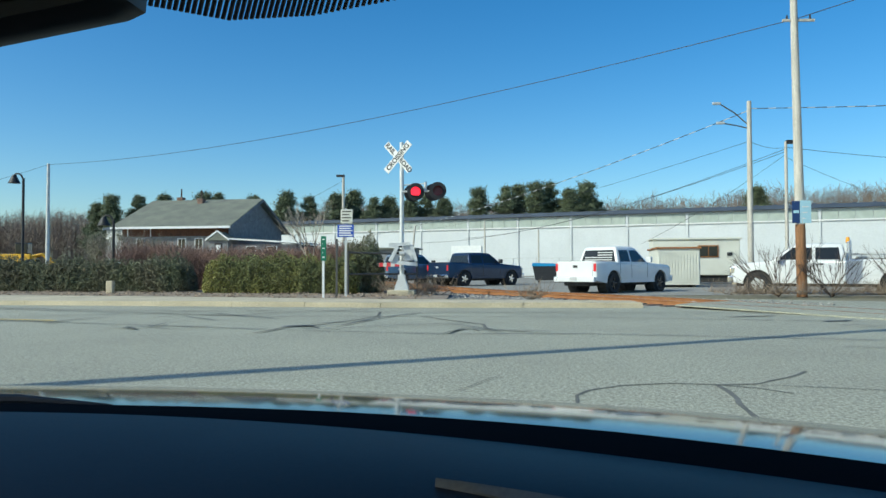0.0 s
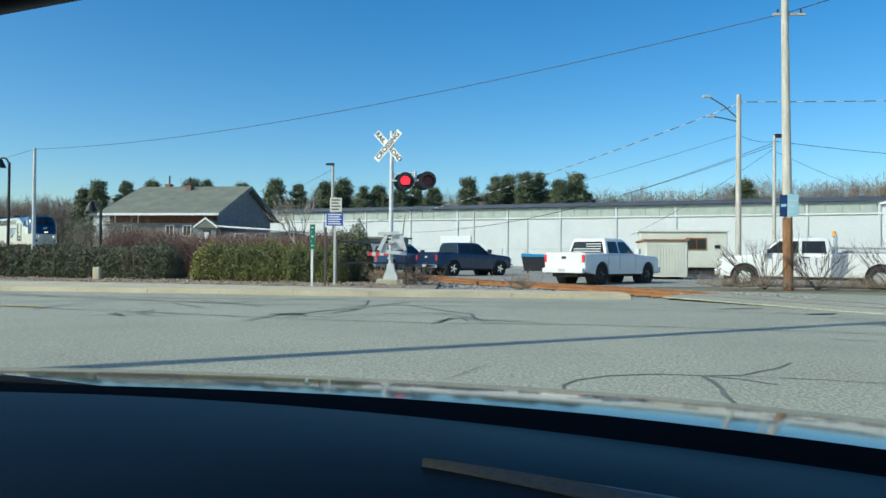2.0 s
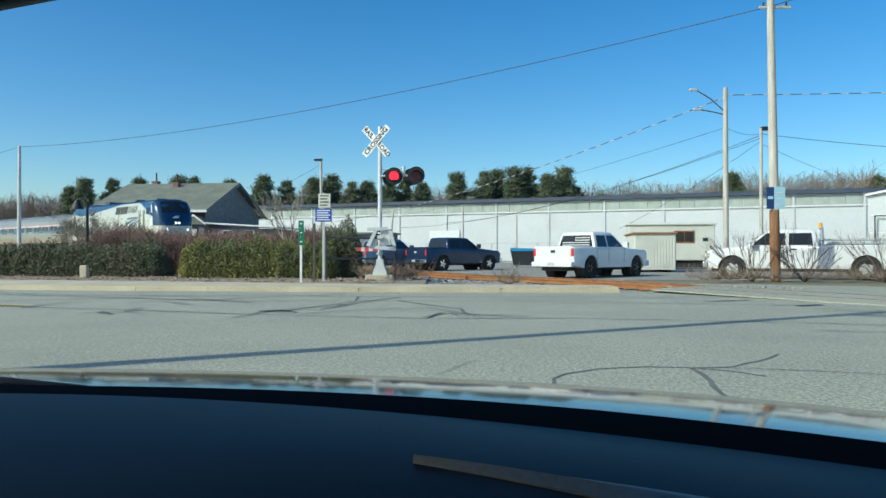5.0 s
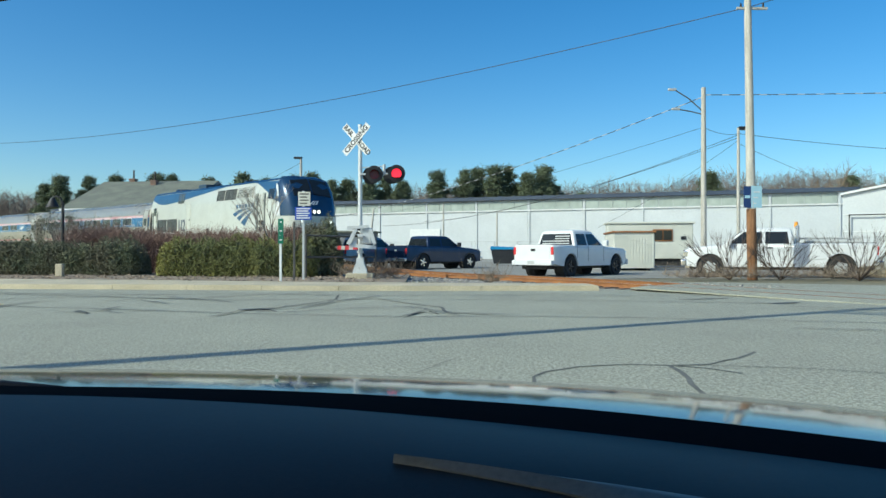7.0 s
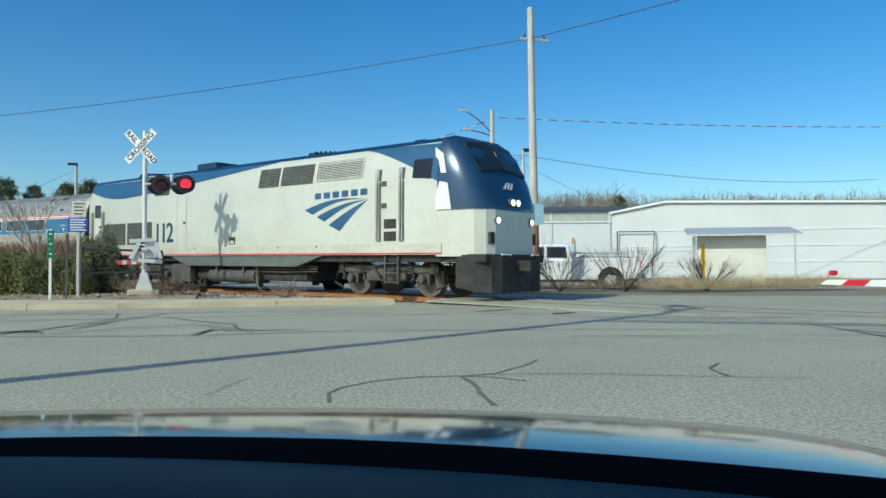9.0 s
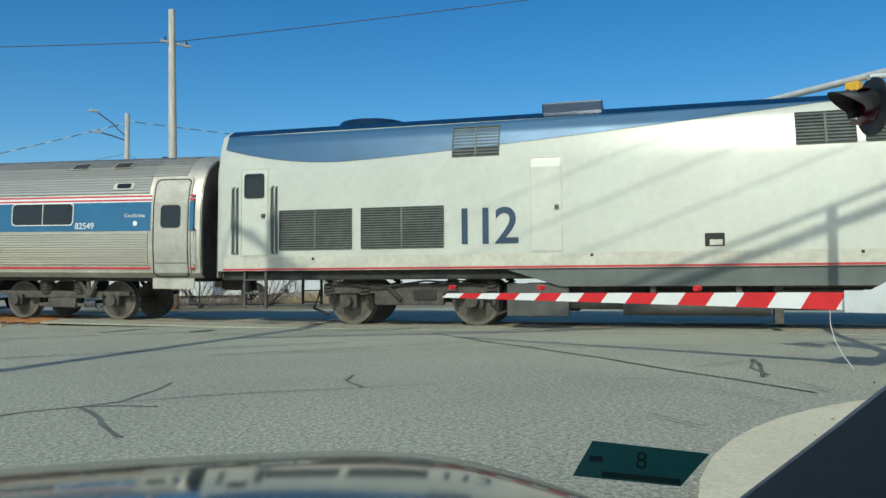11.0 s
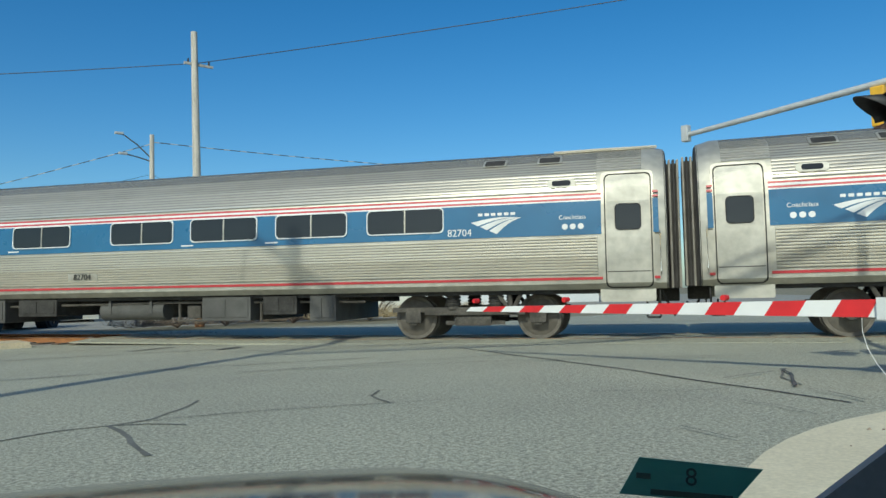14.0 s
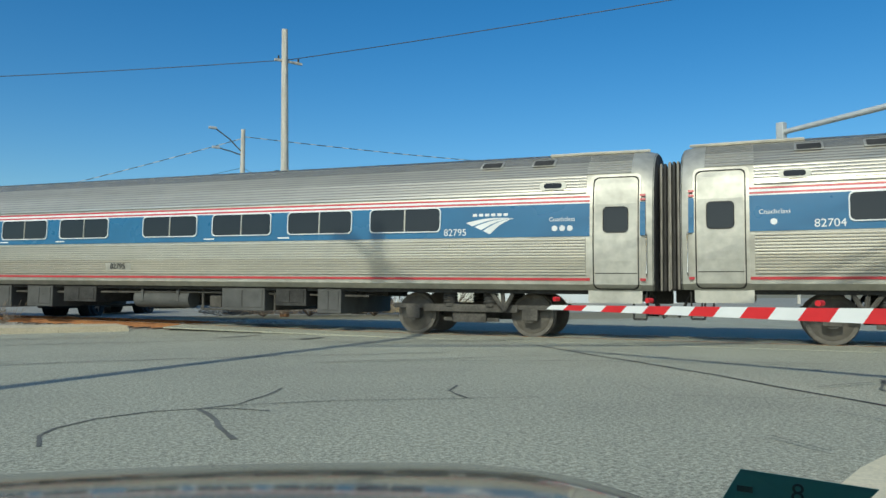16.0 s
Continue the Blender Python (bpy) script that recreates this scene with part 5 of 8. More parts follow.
# ---- planting ----
def leaf_cloud(name, pts, size, material, parent=None, label="", seed=1, flat=0.0, aspect=1.0):
    """Many small folded leaves, one at each point, turned at random."""
    rng = np.random.RandomState(seed)
    pts = np.asarray(pts)
    n = len(pts)
    a = rng.normal(size=(n, 3))
    a[:, 2] *= (1 - flat)
    a /= np.linalg.norm(a, axis=1)[:, None]
    b = rng.normal(size=(n, 3))
    b -= a * (a * b).sum(1)[:, None]
    b /= np.linalg.norm(b, axis=1)[:, None]
    sz = size * rng.uniform(0.6, 1.4, size=(n, 1))
    a, b = a * sz * aspect, b * sz / aspect
    v = np.stack([pts - a, pts + b * 0.6, pts + a, pts - b * 0.6], 1).reshape(-1, 3)
    me = bpy.data.meshes.new(name)
    me.from_pydata(v.tolist(), [], [(4 * i, 4 * i + 1, 4 * i + 2, 4 * i + 3) for i in range(n)])
    me.materials.append(M[material])
    ob = new(name, me)
    if parent is not None:
        ob.parent = parent
    if label:
        ob["label"] = label
    return ob


def stems(name, rows, material, parent=None, label=""):
    """Thin three-sided tapering twigs: rows of (start, end, radius)."""
    v, f = [], []
    for a, b, r in rows:
        a, b = Vector(a), Vector(b)
        d = (b - a).normalized()
        s = d.cross(Vector((0.3, 0.2, 0.9))).normalized() * r
        t = d.cross(s)
        i = len(v)
        v += [a + s, a - s * 0.5 + t * 0.86, a - s * 0.5 - t * 0.86, b + s * 0.35, b - s * 0.17 + t * 0.3, b - s * 0.17 - t * 0.3]
        f += [(i, i + 1, i + 4, i + 3), (i + 1, i + 2, i + 5, i + 4), (i + 2, i, i + 3, i + 5)]
    me = bpy.data.meshes.new(name)
    me.from_pydata([tuple(p) for p in v], [], f)
    me.materials.append(M[material])
    ob = new(name, me)
    if parent is not None:
        ob.parent = parent
    if label:
        ob["label"] = label
    return ob


def branch(rows, p, d, length, r, depth, rng, spread=0.6, up=0.15):
    q = p + d * length
    rows.append((p, q, r))
    if depth == 0:
        return
    for k in range(rng.choice((2, 3, 3))):
        nd = (d + Vector((rng.uniform(-1, 1), rng.uniform(-1, 1), rng.uniform(-0.5, 1) + up)) * spread).normalized()
        s = rng.uniform(0.55, 1.0)
        branch(rows, p.lerp(q, s), nd, length * rng.uniform(0.55, 0.85), r * 0.62, depth - 1, rng, spread, up)


def hedge(x0, y0, x1, y1, depth, h, material, n, seed, label):
    base = thing("hedge", label, "hedge", "clipped hedges")
    rng = np.random.RandomState(seed)
    L = math.hypot(x1 - x0, y1 - y0)
    d = np.array([(x1 - x0) / L, (y1 - y0) / L])
    s = np.array([-d[1], d[0]])
    u = rng.uniform(0, L, n)
    ph = rng.uniform(-math.pi * 0.55, math.pi * 0.55, n)
    rr = 1 - rng.exponential(0.10, n).clip(0, 0.6)
    lump = np.array([noise.noise(Vector((a * 0.55, seed, 0))) * 0.36 + noise.noise(Vector((a * 2.2, p * 1.5, seed))) * 0.30 + noise.noise(Vector((a * 7, p * 4, seed))) * 0.20 for a, p in zip(u, ph)])
    end = np.minimum(1, np.minimum(u, L - u) / 0.5 + 0.25) ** 0.5
    ex = np.sign(np.sin(ph)) * np.abs(np.sin(ph)) ** 0.7
    ez = np.abs(np.cos(ph)) ** 0.6
    rad = rr * (1 + lump) * end
    w = ex * depth / 2 * rad
    z = (ez * h) * rad
    low = rng.uniform(0, 1, n) < 0.42
    z = np.where(low, rng.uniform(0.05, 1, n) * z, z)
    pts = np.stack([x0 + d[0] * u + s[0] * w, y0 + d[1] * u + s[1] * w, 0.12 + z], 1)
    leaf_cloud("foliage", pts, 0.03, material, base, "", seed, 0.0, 1.25)
    r2 = random.Random(seed)
    rows = []
    for k in range(int(L * 5)):
        t = r2.uniform(0.2, L - 0.2)
        o = r2.uniform(-0.3, 0.3) * depth
        p = Vector((x0 + d[0] * t + s[0] * o, y0 + d[1] * t + s[1] * o, 0.05))
        rows.append((p, p + Vector((r2.uniform(-0.3, 0.3), r2.uniform(-0.3, 0.3), h * r2.uniform(0.5, 0.85))), 0.02))
    stems("stemwork", rows, "bark", base)
    # a leafy leafy core, so that no light falls straight through
    pts2 = np.stack([x0 + d[0] * u + s[0] * w * 0.6, y0 + d[1] * u + s[1] * w * 0.6, 0.1 + z * 0.8], 1)[: n // 4]
    leaf_cloud("inner_foliage", pts2, 0.085, "leaf_dark", base, "", seed + 50)
    return base


hedge(-27.0, 31.2, -10.6, 29.4, 1.7, 1.24, "leaf_dark", 76000, 21, "long dark green clipped evergreen hedge behind the kerb")
hedge(-9.5, 28.0, -3.6, 27.4, 1.9, 1.26, "leaf_gold", 42000, 22, "yellow-green evergreen hedge with golden tips")
hedge(-4.6, 28.0, -2.9, 28.0, 1.4, 1.9, "leaf_dark", 14000, 23, "dark evergreen shrub at the end of the hedge")


def thicket(name, x0, x1, y0, y1, h, n, material, seed, label, base_z=0.1):
    r2 = random.Random(seed)
    rows = []
    for k in range(n):
        x, y = r2.uniform(x0, x1), r2.uniform(y0, y1)
        hh = h * (0.66 + 0.18 * noise.noise(Vector((x * 0.35, y * 0.35, seed))) + 0.12 * noise.noise(Vector((x * 1.4, y, seed))))
        p = Vector((x, y, base_z))
        prev = p
        for q in range(2):
            e = p + Vector((r2.uniform(-0.35, 0.35) * (q + 1), r2.uniform(-0.3, 0.3) * (q + 1), hh * (q + 1) / 2 * r2.uniform(0.85, 1.2)))
            rows.append((prev, e, 0.011 - 0.003 * q))
            for w in range(3):
                c = prev.lerp(e, r2.uniform(0.4, 1))
                rows.append((c, c + Vector((r2.uniform(-0.35, 0.35), r2.uniform(-0.35, 0.35), r2.uniform(0.1, 0.5))), 0.007))
            prev = e
    ob = stems(name, rows, material)
    return tagged(ob, label, "shrubs", "", "stuff")


thicket("red_twig_thicket", -15.0, -4.4, 31.6, 34.6, 2.15, 5200, "twig_red", 31, "leafless reddish-brown twig thicket behind the hedge")
thicket("dry_weeds", -2.9, -0.6, 25.4, 26.6, 0.42, 70, "twig_grey", 33, "dry tan weeds at the foot of the signal")
thicket("dry_grass", 8.6, 19, 25.2, 26.6, 0.16, 200, "twig_grey", 34, "dry tan grass along the edge of the lot")
thicket("dry_verge", 15.5, 24, 23.6, 25.4, 0.15, 420, "straw", 36, "dry straw-coloured grass verge beside the road")
thicket("dry_tuft", 1.9, 2.1, 21.7, 21.9, 0.3, 16, "twig_grey", 35, "dry tan tuft of weeds beside the rails")


def bare_tree(name, x, y, h, seed, label, material="twig_grey", depth=5, spread=0.55, trunk=0.09, z=0.05, category="tree"):
    base = thing(name, label, category, m=pose(x, y, z))
    r2 = random.Random(seed)
    rows = []
    p = Vector((0, 0, 0))
    top = Vector((0.05, 0, h * 0.35))
    rows.append((p, top, trunk))
    stems("trunk", rows, material, base)
    rows = []
    for k in range(4):
        d = Vector((r2.uniform(-0.7, 0.7), r2.uniform(-0.7, 0.7), 1.0)).normalized()
        branch(rows, p.lerp(top, r2.uniform(0.7, 1)), d, h * 0.24, trunk * 0.62, depth, r2, spread)
    stems("branchwork", rows, material, base)
    return base


bare_tree("small_tree", -5.9, 29.4, 4.0, 43, "small leafless grey-barked tree above the hedge", "twig_pale", 5, 0.42, 0.06)


def grey_shrub(x, y, h, seed, leafy):
    base = thing("tall_shrub", "tall grey-green shrub with many thin stems", "shrub", "shrubs behind the hedge", m=pose(x, y, 0.0))
    r2 = random.Random(seed)
    rows = []
    for k in range(9):
        a = r2.uniform(0, 6.28)
        d = Vector((math.cos(a) * 0.5, math.sin(a) * 0.5, r2.uniform(0.8, 1.3))).normalized()
        branch(rows, Vector((0, 0, 0)), d, h * 0.36, 0.02, 5, r2, 0.5, 0.2)
    stems("branchwork", rows, "twig_pale", base)
    pts = []
    for k in range(leafy):
        a, b, r = rows[r2.randrange(len(rows) // 3, len(rows))]
        c = a.lerp(b, r2.uniform(0.2, 1.1))
        pts.append((c.x + r2.gauss(0, 0.06), c.y + r2.gauss(0, 0.06), c.z + r2.gauss(0, 0.06)))
    leaf_cloud("foliage", pts, 0.032, "leaf_grey", base, "small grey-green leaves", seed)
    return base


grey_shrub(-17.3, 34.9, 2.9, 45, 1200)
grey_shrub(-16.1, 35.2, 3.1, 46, 1500)
grey_shrub(-15.0, 35.4, 2.7, 47, 2600)


def bare_bush(x, y, h, seed):
    base = thing("leafless_bush", "leafless brown bush with spreading stems", "bush", "bushes by the pole", m=pose(x, y, 0.0))
    r2 = random.Random(seed)
    rows = []
    for k in range(13):
        a = r2.uniform(0, 6.28)
        d = Vector((math.cos(a) * 1.0, math.sin(a) * 0.7, r2.uniform(0.45, 1.2))).normalized()
        branch(rows, Vector((0, 0, 0)), d, h * 0.5, 0.021, 3, r2, 0.42, 0.25)
    stems("branchwork", rows, "twig_dark", base)
    return base


bare_bush(10.9, 26.3, 2.0, 51)
bare_bush(12.6, 26.1, 1.6, 54)
bare_bush(15.0, 25.4, 1.9, 52)
bare_bush(18.0, 24.6, 1.4, 53)


def pine(h, seed):
    """A white pine: straight trunk, tiers of level limbs with tufts of needles."""
    base = thing("pine_tree", "tall dark green pine with layered limbs", "tree", "pines beyond the warehouse")
    r2 = random.Random(seed)
    bm = bmesh.new()
    add_cyl(bm, (0, 0, 0), (0.1, 0, h * 0.95), 0.28, 0.06, 7)
    part("trunk", bm, "bark", base)
    rows, pts = [], []
    z = h * 0.22
    while z < h:
        k = (z - h * 0.22) / (h * 0.78)
        reach = h * (0.27 * (1 - k) ** 0.6 + 0.04) * r2.uniform(0.7, 1.15)
        for i in range(5):
            a = r2.uniform(0, 6.28)
            L = reach * r2.uniform(0.4, 1.15)
            e = Vector((math.cos(a) * L, math.sin(a) * L, z + L * r2.uniform(0.0, 0.3)))
            rows.append((Vector((0, 0, z)), e, 0.06))
            for q in range(int(5 + 4.6 * L)):
                c = Vector((0, 0, z)).lerp(e, r2.uniform(0.3, 1.05))
                c += Vector((r2.gauss(0, 0.22), r2.gauss(0, 0.22), r2.gauss(0.05, 0.10)))
                for w in range(22):
                    pts.append((c.x + r2.gauss(0, 0.30), c.y + r2.gauss(0, 0.30), c.z + abs(r2.gauss(0, 0.36))))
        z += h * r2.uniform(0.035, 0.06)
    stems("limbs", rows, "bark", base)
    leaf_cloud("crown", pts, 0.13, "pine", base, "", seed, 0.0, 1.7)
    return base


def forest():
    kinds = [pine(13, 61), pine(11, 62), pine(15, 63)]
    r2 = random.Random(64)
    spots = [(-76, 152, 13), (-72, 150, 14), (-68, 154, 14.5), (-61, 150, 14.5), (-55, 156, 15), (-50, 150, 14.5), (-44, 154, 14.5), (-36, 150, 14.5), (-32, 152, 14), (-26, 150, 14.5), (-23, 154, 15), (-18.5, 150, 13.5), (-15.5, 152, 14), (-11, 150, 13.2), (-8, 153, 14.5), (-4.5, 150, 13.6), (2.5, 150, 15), (8, 150, 15.5), (11, 154, 16.5), (14, 150, 16), (17, 152, 16.5), (20.5, 148, 15), (24, 150, 16), (27, 154, 13), (57.5, 150, 15.5), (84, 146, 14), (-40, 160, 13), (33, 158, 12)]
    hs = (13, 11, 15)
    used = [False] * 3
    for k, (x, y, h) in enumerate(spots):
        i = k % 3
        m = pose(x, y, 1.0, 0, 0, r2.uniform(0, 360))
        sc = Matrix.Scale(h / hs[i], 4)
        if not used[i]:
            used[i] = True
            kinds[i].matrix_basis = m @ sc
        else:
            ob = copy_thing(kinds[i], m)
            ob.scale = (h / hs[i],) * 3
    # brown leafless woods behind, beyond counting
    rng = np.random.RandomState(65)
    rows = []
    for k in range(11500):
        x = r2.uniform(-170, 210)
        y = 185 + r2.uniform(-12, 12) - 0.12 * x
        top = 18.6 + 0.012 * x + 2.0 * noise.noise(Vector((x * 0.05, 3, 0))) + 1.6 * noise.noise(Vector((x * 0.25, 7, 0))) + (1.5 if x > 60 else 0)
        p = Vector((x, y, 0))
        e = Vector((x + r2.uniform(-0.8, 0.8), y, top * r2.uniform(0.66, 0.90)))
        rows.append((p, e, 0.06))
        for q in range(13):
            c = p.lerp(e, r2.uniform(0.4, 0.99))
            rows.append((c, c + Vector((r2.uniform(-1.5, 1.5), r2.uniform(-1, 1), r2.uniform(0.2, 1.9))), 0.045))
    tagged(stems("far_woods", rows, "woods"), "leafless brown woods on the far side of the yard", "woods", "", "stuff")


forest()
bare_tree("bare_tree", 60.5, 112, 15, 71, "large leafless tree behind the white building", "twig_grey", 5, 0.6, 0.38, 0)
bare_tree("bare_tree", 62, 118, 12, 72, "leafless tree behind the warehouse", "twig_grey", 5, 0.6, 0.18, 0)


# ---- buildings ----
def wall_boards(parent, a, b, z0, z1, n, material, thick=0.06, name="board"):
    """Upright boards side by side, each its own piece."""
    a, b = Vector(a), Vector(b)
    d = (b - a) / n
    u = d.normalized()
    s = Vector((u.y, -u.x, 0)) * thick
    for i in range(n):
        p, q = a + d * i + u * 0.008, a + d * (i + 1) - u * 0.008
        bm = bmesh.new()
        zt = z1(i / n) if callable(z1) else z1
        zt2 = z1((i + 1) / n) if callable(z1) else z1
        vs = [bm.verts.new(v) for v in ((p.x, p.y, z0), (q.x, q.y, z0), (q.x, q.y, zt2), (p.x, p.y, zt))]
        ws = [bm.verts.new(v.co + s) for v in vs]
        for k in range(4):
            bm.faces.new((vs[k], vs[(k + 1) % 4], ws[(k + 1) % 4], ws[k]))
        bm.faces.new(ws)
        bm.faces.new(list(reversed(vs)))
        part(name, bm, material, parent)


def old_station():
    """Weathered wooden depot: local x along the front, y into depth."""
    d = Vector((0.99, -0.139, 0)).normalized()
    yaw = math.degrees(math.atan2(d.y, d.x))
    B = Vector((-23.0, 76.0, 0))
    A = B - d * 13.1
    base = thing("depot_building", "weathered grey wooden depot with a wide green-grey gable roof", "building", m=pose(A.x, A.y, 0.9, 0, 0, yaw))
    L, W, EH, RH = 11.9, 14.0, 4.78, 7.75
    bm = bmesh.new()
    add_box(bm, (0.05, 0.05, -1.0), (L - 0.05, W - 0.05, EH))
    add_prism(bm, [(0, 0.05, EH), (0, W - 0.05, EH), (0, W / 2, RH - 0.15)], (0.05, 0, 0), (L - 0.05, 0, 0))
    part("wall_core", bm, "grey_board", base, "weathered grey board walls")
    wall_boards(base, (0, 0, 0), (L, 0, 0), 0, 3.4, 20, "grey_board")
    wall_boards(base, (0, -0.02, 0), (L, -0.02, 0), 3.4, EH - 0.1, 18, "red_board")
    wall_boards(base, (L, 0, 0), (L, W, 0), 0, lambda k: EH + (RH - EH) * (1 - abs(k - 0.5) * 2) - 0.15, 26, "grey_board")
    for s, y0, y1 in ((0, -1.1, W / 2), (1, W + 1.1, W / 2)):
        bm = bmesh.new()
        ze = EH - 1.1 * (RH - EH) / (W / 2)
        add_prism(bm, [(0, y0, ze), (0, y1, RH), (0, y1, RH + 0.16), (0, y0, ze + 0.16)], (-0.7, 0, 0), (L + 0.7, 0, 0))
        part("roof", bm, "shingle", base, "green-grey asphalt shingle roof slope")
        bm = bmesh.new()
        add_box(bm, (-0.7, y0 - 0.06 if s == 0 else y0, ze - 0.10), (L + 0.7, y0 if s == 0 else y0 + 0.06, ze + 0.14))
        part("fascia", bm, "white", base, "white painted eave board")
    for s in (1, -1):
        bm = bmesh.new()
        y0 = W / 2 - s * (W / 2 + 1.1)
        ze = EH - 1.1 * (RH - EH) / (W / 2)
        add_prism(bm, [(0, y0, ze - 0.18), (0, W / 2, RH - 0.18), (0, W / 2, RH + 0.05), (0, y0, ze + 0.05)], (L + 0.7, 0, 0), (L + 0.78, 0, 0))
        part("barge_board", bm, "grey_board", base, "dark rake board")
    for x in (1.6, 6.3, 8.2):
        bm = bmesh.new()
        add_box(bm, (x, -0.12, 2.1), (x + 0.95, 0.02, 3.28))
        w = part("window", bm, "white", base, "white framed window")
        for px in (0.10, 0.51):
            bm = bmesh.new()
            add_box(bm, (x + px, -0.14, 2.2), (x + px + 0.34, -0.115, 3.18))
            part("pane", bm, "glass_dark", w)
    for x in (3.2, 0.6):
        bm = bmesh.new()
        add_box(bm, (x, -0.11, 3.4), (x + 0.09, -0.05, EH - 0.1))
        part("batten", bm, "white", base)
    bm = bmesh.new()
    add_box(bm, (0, -0.14, 3.34), (L, -0.06, 3.46))
    part("belt_board", bm, "grey_board", base)
    # chimneys and vent pipes
    for x, y, h, m_ in ((5.7, 6.0, 0.9, "brick_red"), (2.6, 7.2, 0.7, "brick_red")):
        bm = bmesh.new()
        zr = EH + (RH - EH) * (y / (W / 2)) - 0.3
        add_box(bm, (x - 0.32, y - 0.32, zr), (x + 0.32, y + 0.32, zr + h), bevel=0.03)
        add_box(bm, (x - 0.38, y - 0.38, zr + h - 0.16), (x + 0.38, y + 0.38, zr + h - 0.04), bevel=0.02)
        c = part("chimney", bm, m_, base, "square masonry chimney")
        bm = bmesh.new()
        add_cyl(bm, (x + 0.05, y, zr + h), (x + 0.05, y, zr + h + 0.95), 0.09, 0.08, 10)
        part("flue", bm, "flue", c, "tall rusty flue pipe")
    bm = bmesh.new()
    add_prism(bm, [(0, 3.6, 6.72), (0, 5.6, 7.57), (0, 5.6, 7.59), (0, 3.6, 6.74)], (5.6, 0, -0.36), (5.8, 0, -0.31))
    part("rust_stain_sheet", bm, "rust", base, "rust-streaked flashing below the flue")
    # small gabled porch and the low lean-to
    bm = bmesh.new()
    add_box(bm, (10.6, -1.6, 0), (12.6, 0, 3.0))
    part("porch", bm, "grey_board", base, "small enclosed porch")
    bm = bmesh.new()
    add_prism(bm, [(10.3, 0, 2.95), (12.9, 0, 2.95), (11.6, 0, 3.85)], (0, -1.9, 0), (0, 0, 0))
    part("porch_roof", bm, "shingle", base, "grey shingled porch gable")
    for q in (10.3, 12.9):
        bm = bmesh.new()
        add_prism(bm, [(q, 0, 2.88), (q, 0, 3.06), (11.6, 0, 3.98), (11.6, 0, 3.80)], (0, -1.97, 0), (0, -1.905, 0))
        part("porch_trim", bm, "white", base, "white gable trim board")
    bm = bmesh.new()
    add_box(bm, (11.2, -1.66, 0.6), (12.0, -1.58, 2.7))
    dd = part("porch_door", bm, "black", base, "dark porch door")
    bm = bmesh.new()
    add_box(bm, (11.35, -1.69, 1.7), (11.85, -1.66, 2.5))
    part("door_pane", bm, "white", dd)
    bm = bmesh.new()
    add_box(bm, (12.7, -0.8, 0), (19.5, 5.5, 2.55))
    part("lean_to", bm, "grey_board", base, "low grey lean-to annex")
    bm = bmesh.new()
    add_prism(bm, [(12.5, 0, 3.2), (20.0, 0, 2.75), (20.0, 0, 2.6), (12.5, 0, 3.05)], (0, -1.4, 0), (0, 5.8, 0))
    part("lean_to_roof", bm, "white", base, "pale flat annex roof edge")
    for x in (14.2, 16.4):
        bm = bmesh.new()
        add_box(bm, (x, -0.9, 1.6), (x + 1.1, -0.78, 2.4))
        w = part("annex_window", bm, "white", base, "white framed window")
        bm = bmesh.new()
        add_box(bm, (x + 0.1, -0.93, 1.68), (x + 1.0, -0.9, 2.32))
        part("pane", bm, "glass_dark", w)
    bm = bmesh.new()
    add_box(bm, (20, 1.0, 0), (31, 4.0, 2.0))
    part("long_shed", bm, "grey_board", base, "long low dark shed")
    bm = bmesh.new()
    add_prism(bm, [(19.8, 0, 2.0), (31.3, 0, 2.0), (31.3, 0, 2.15), (19.8, 0, 2.25)], (0, 0.6, 0), (0, 4.4, 0))
    part("shed_roof", bm, "shingle", base)
    return base


old_station()


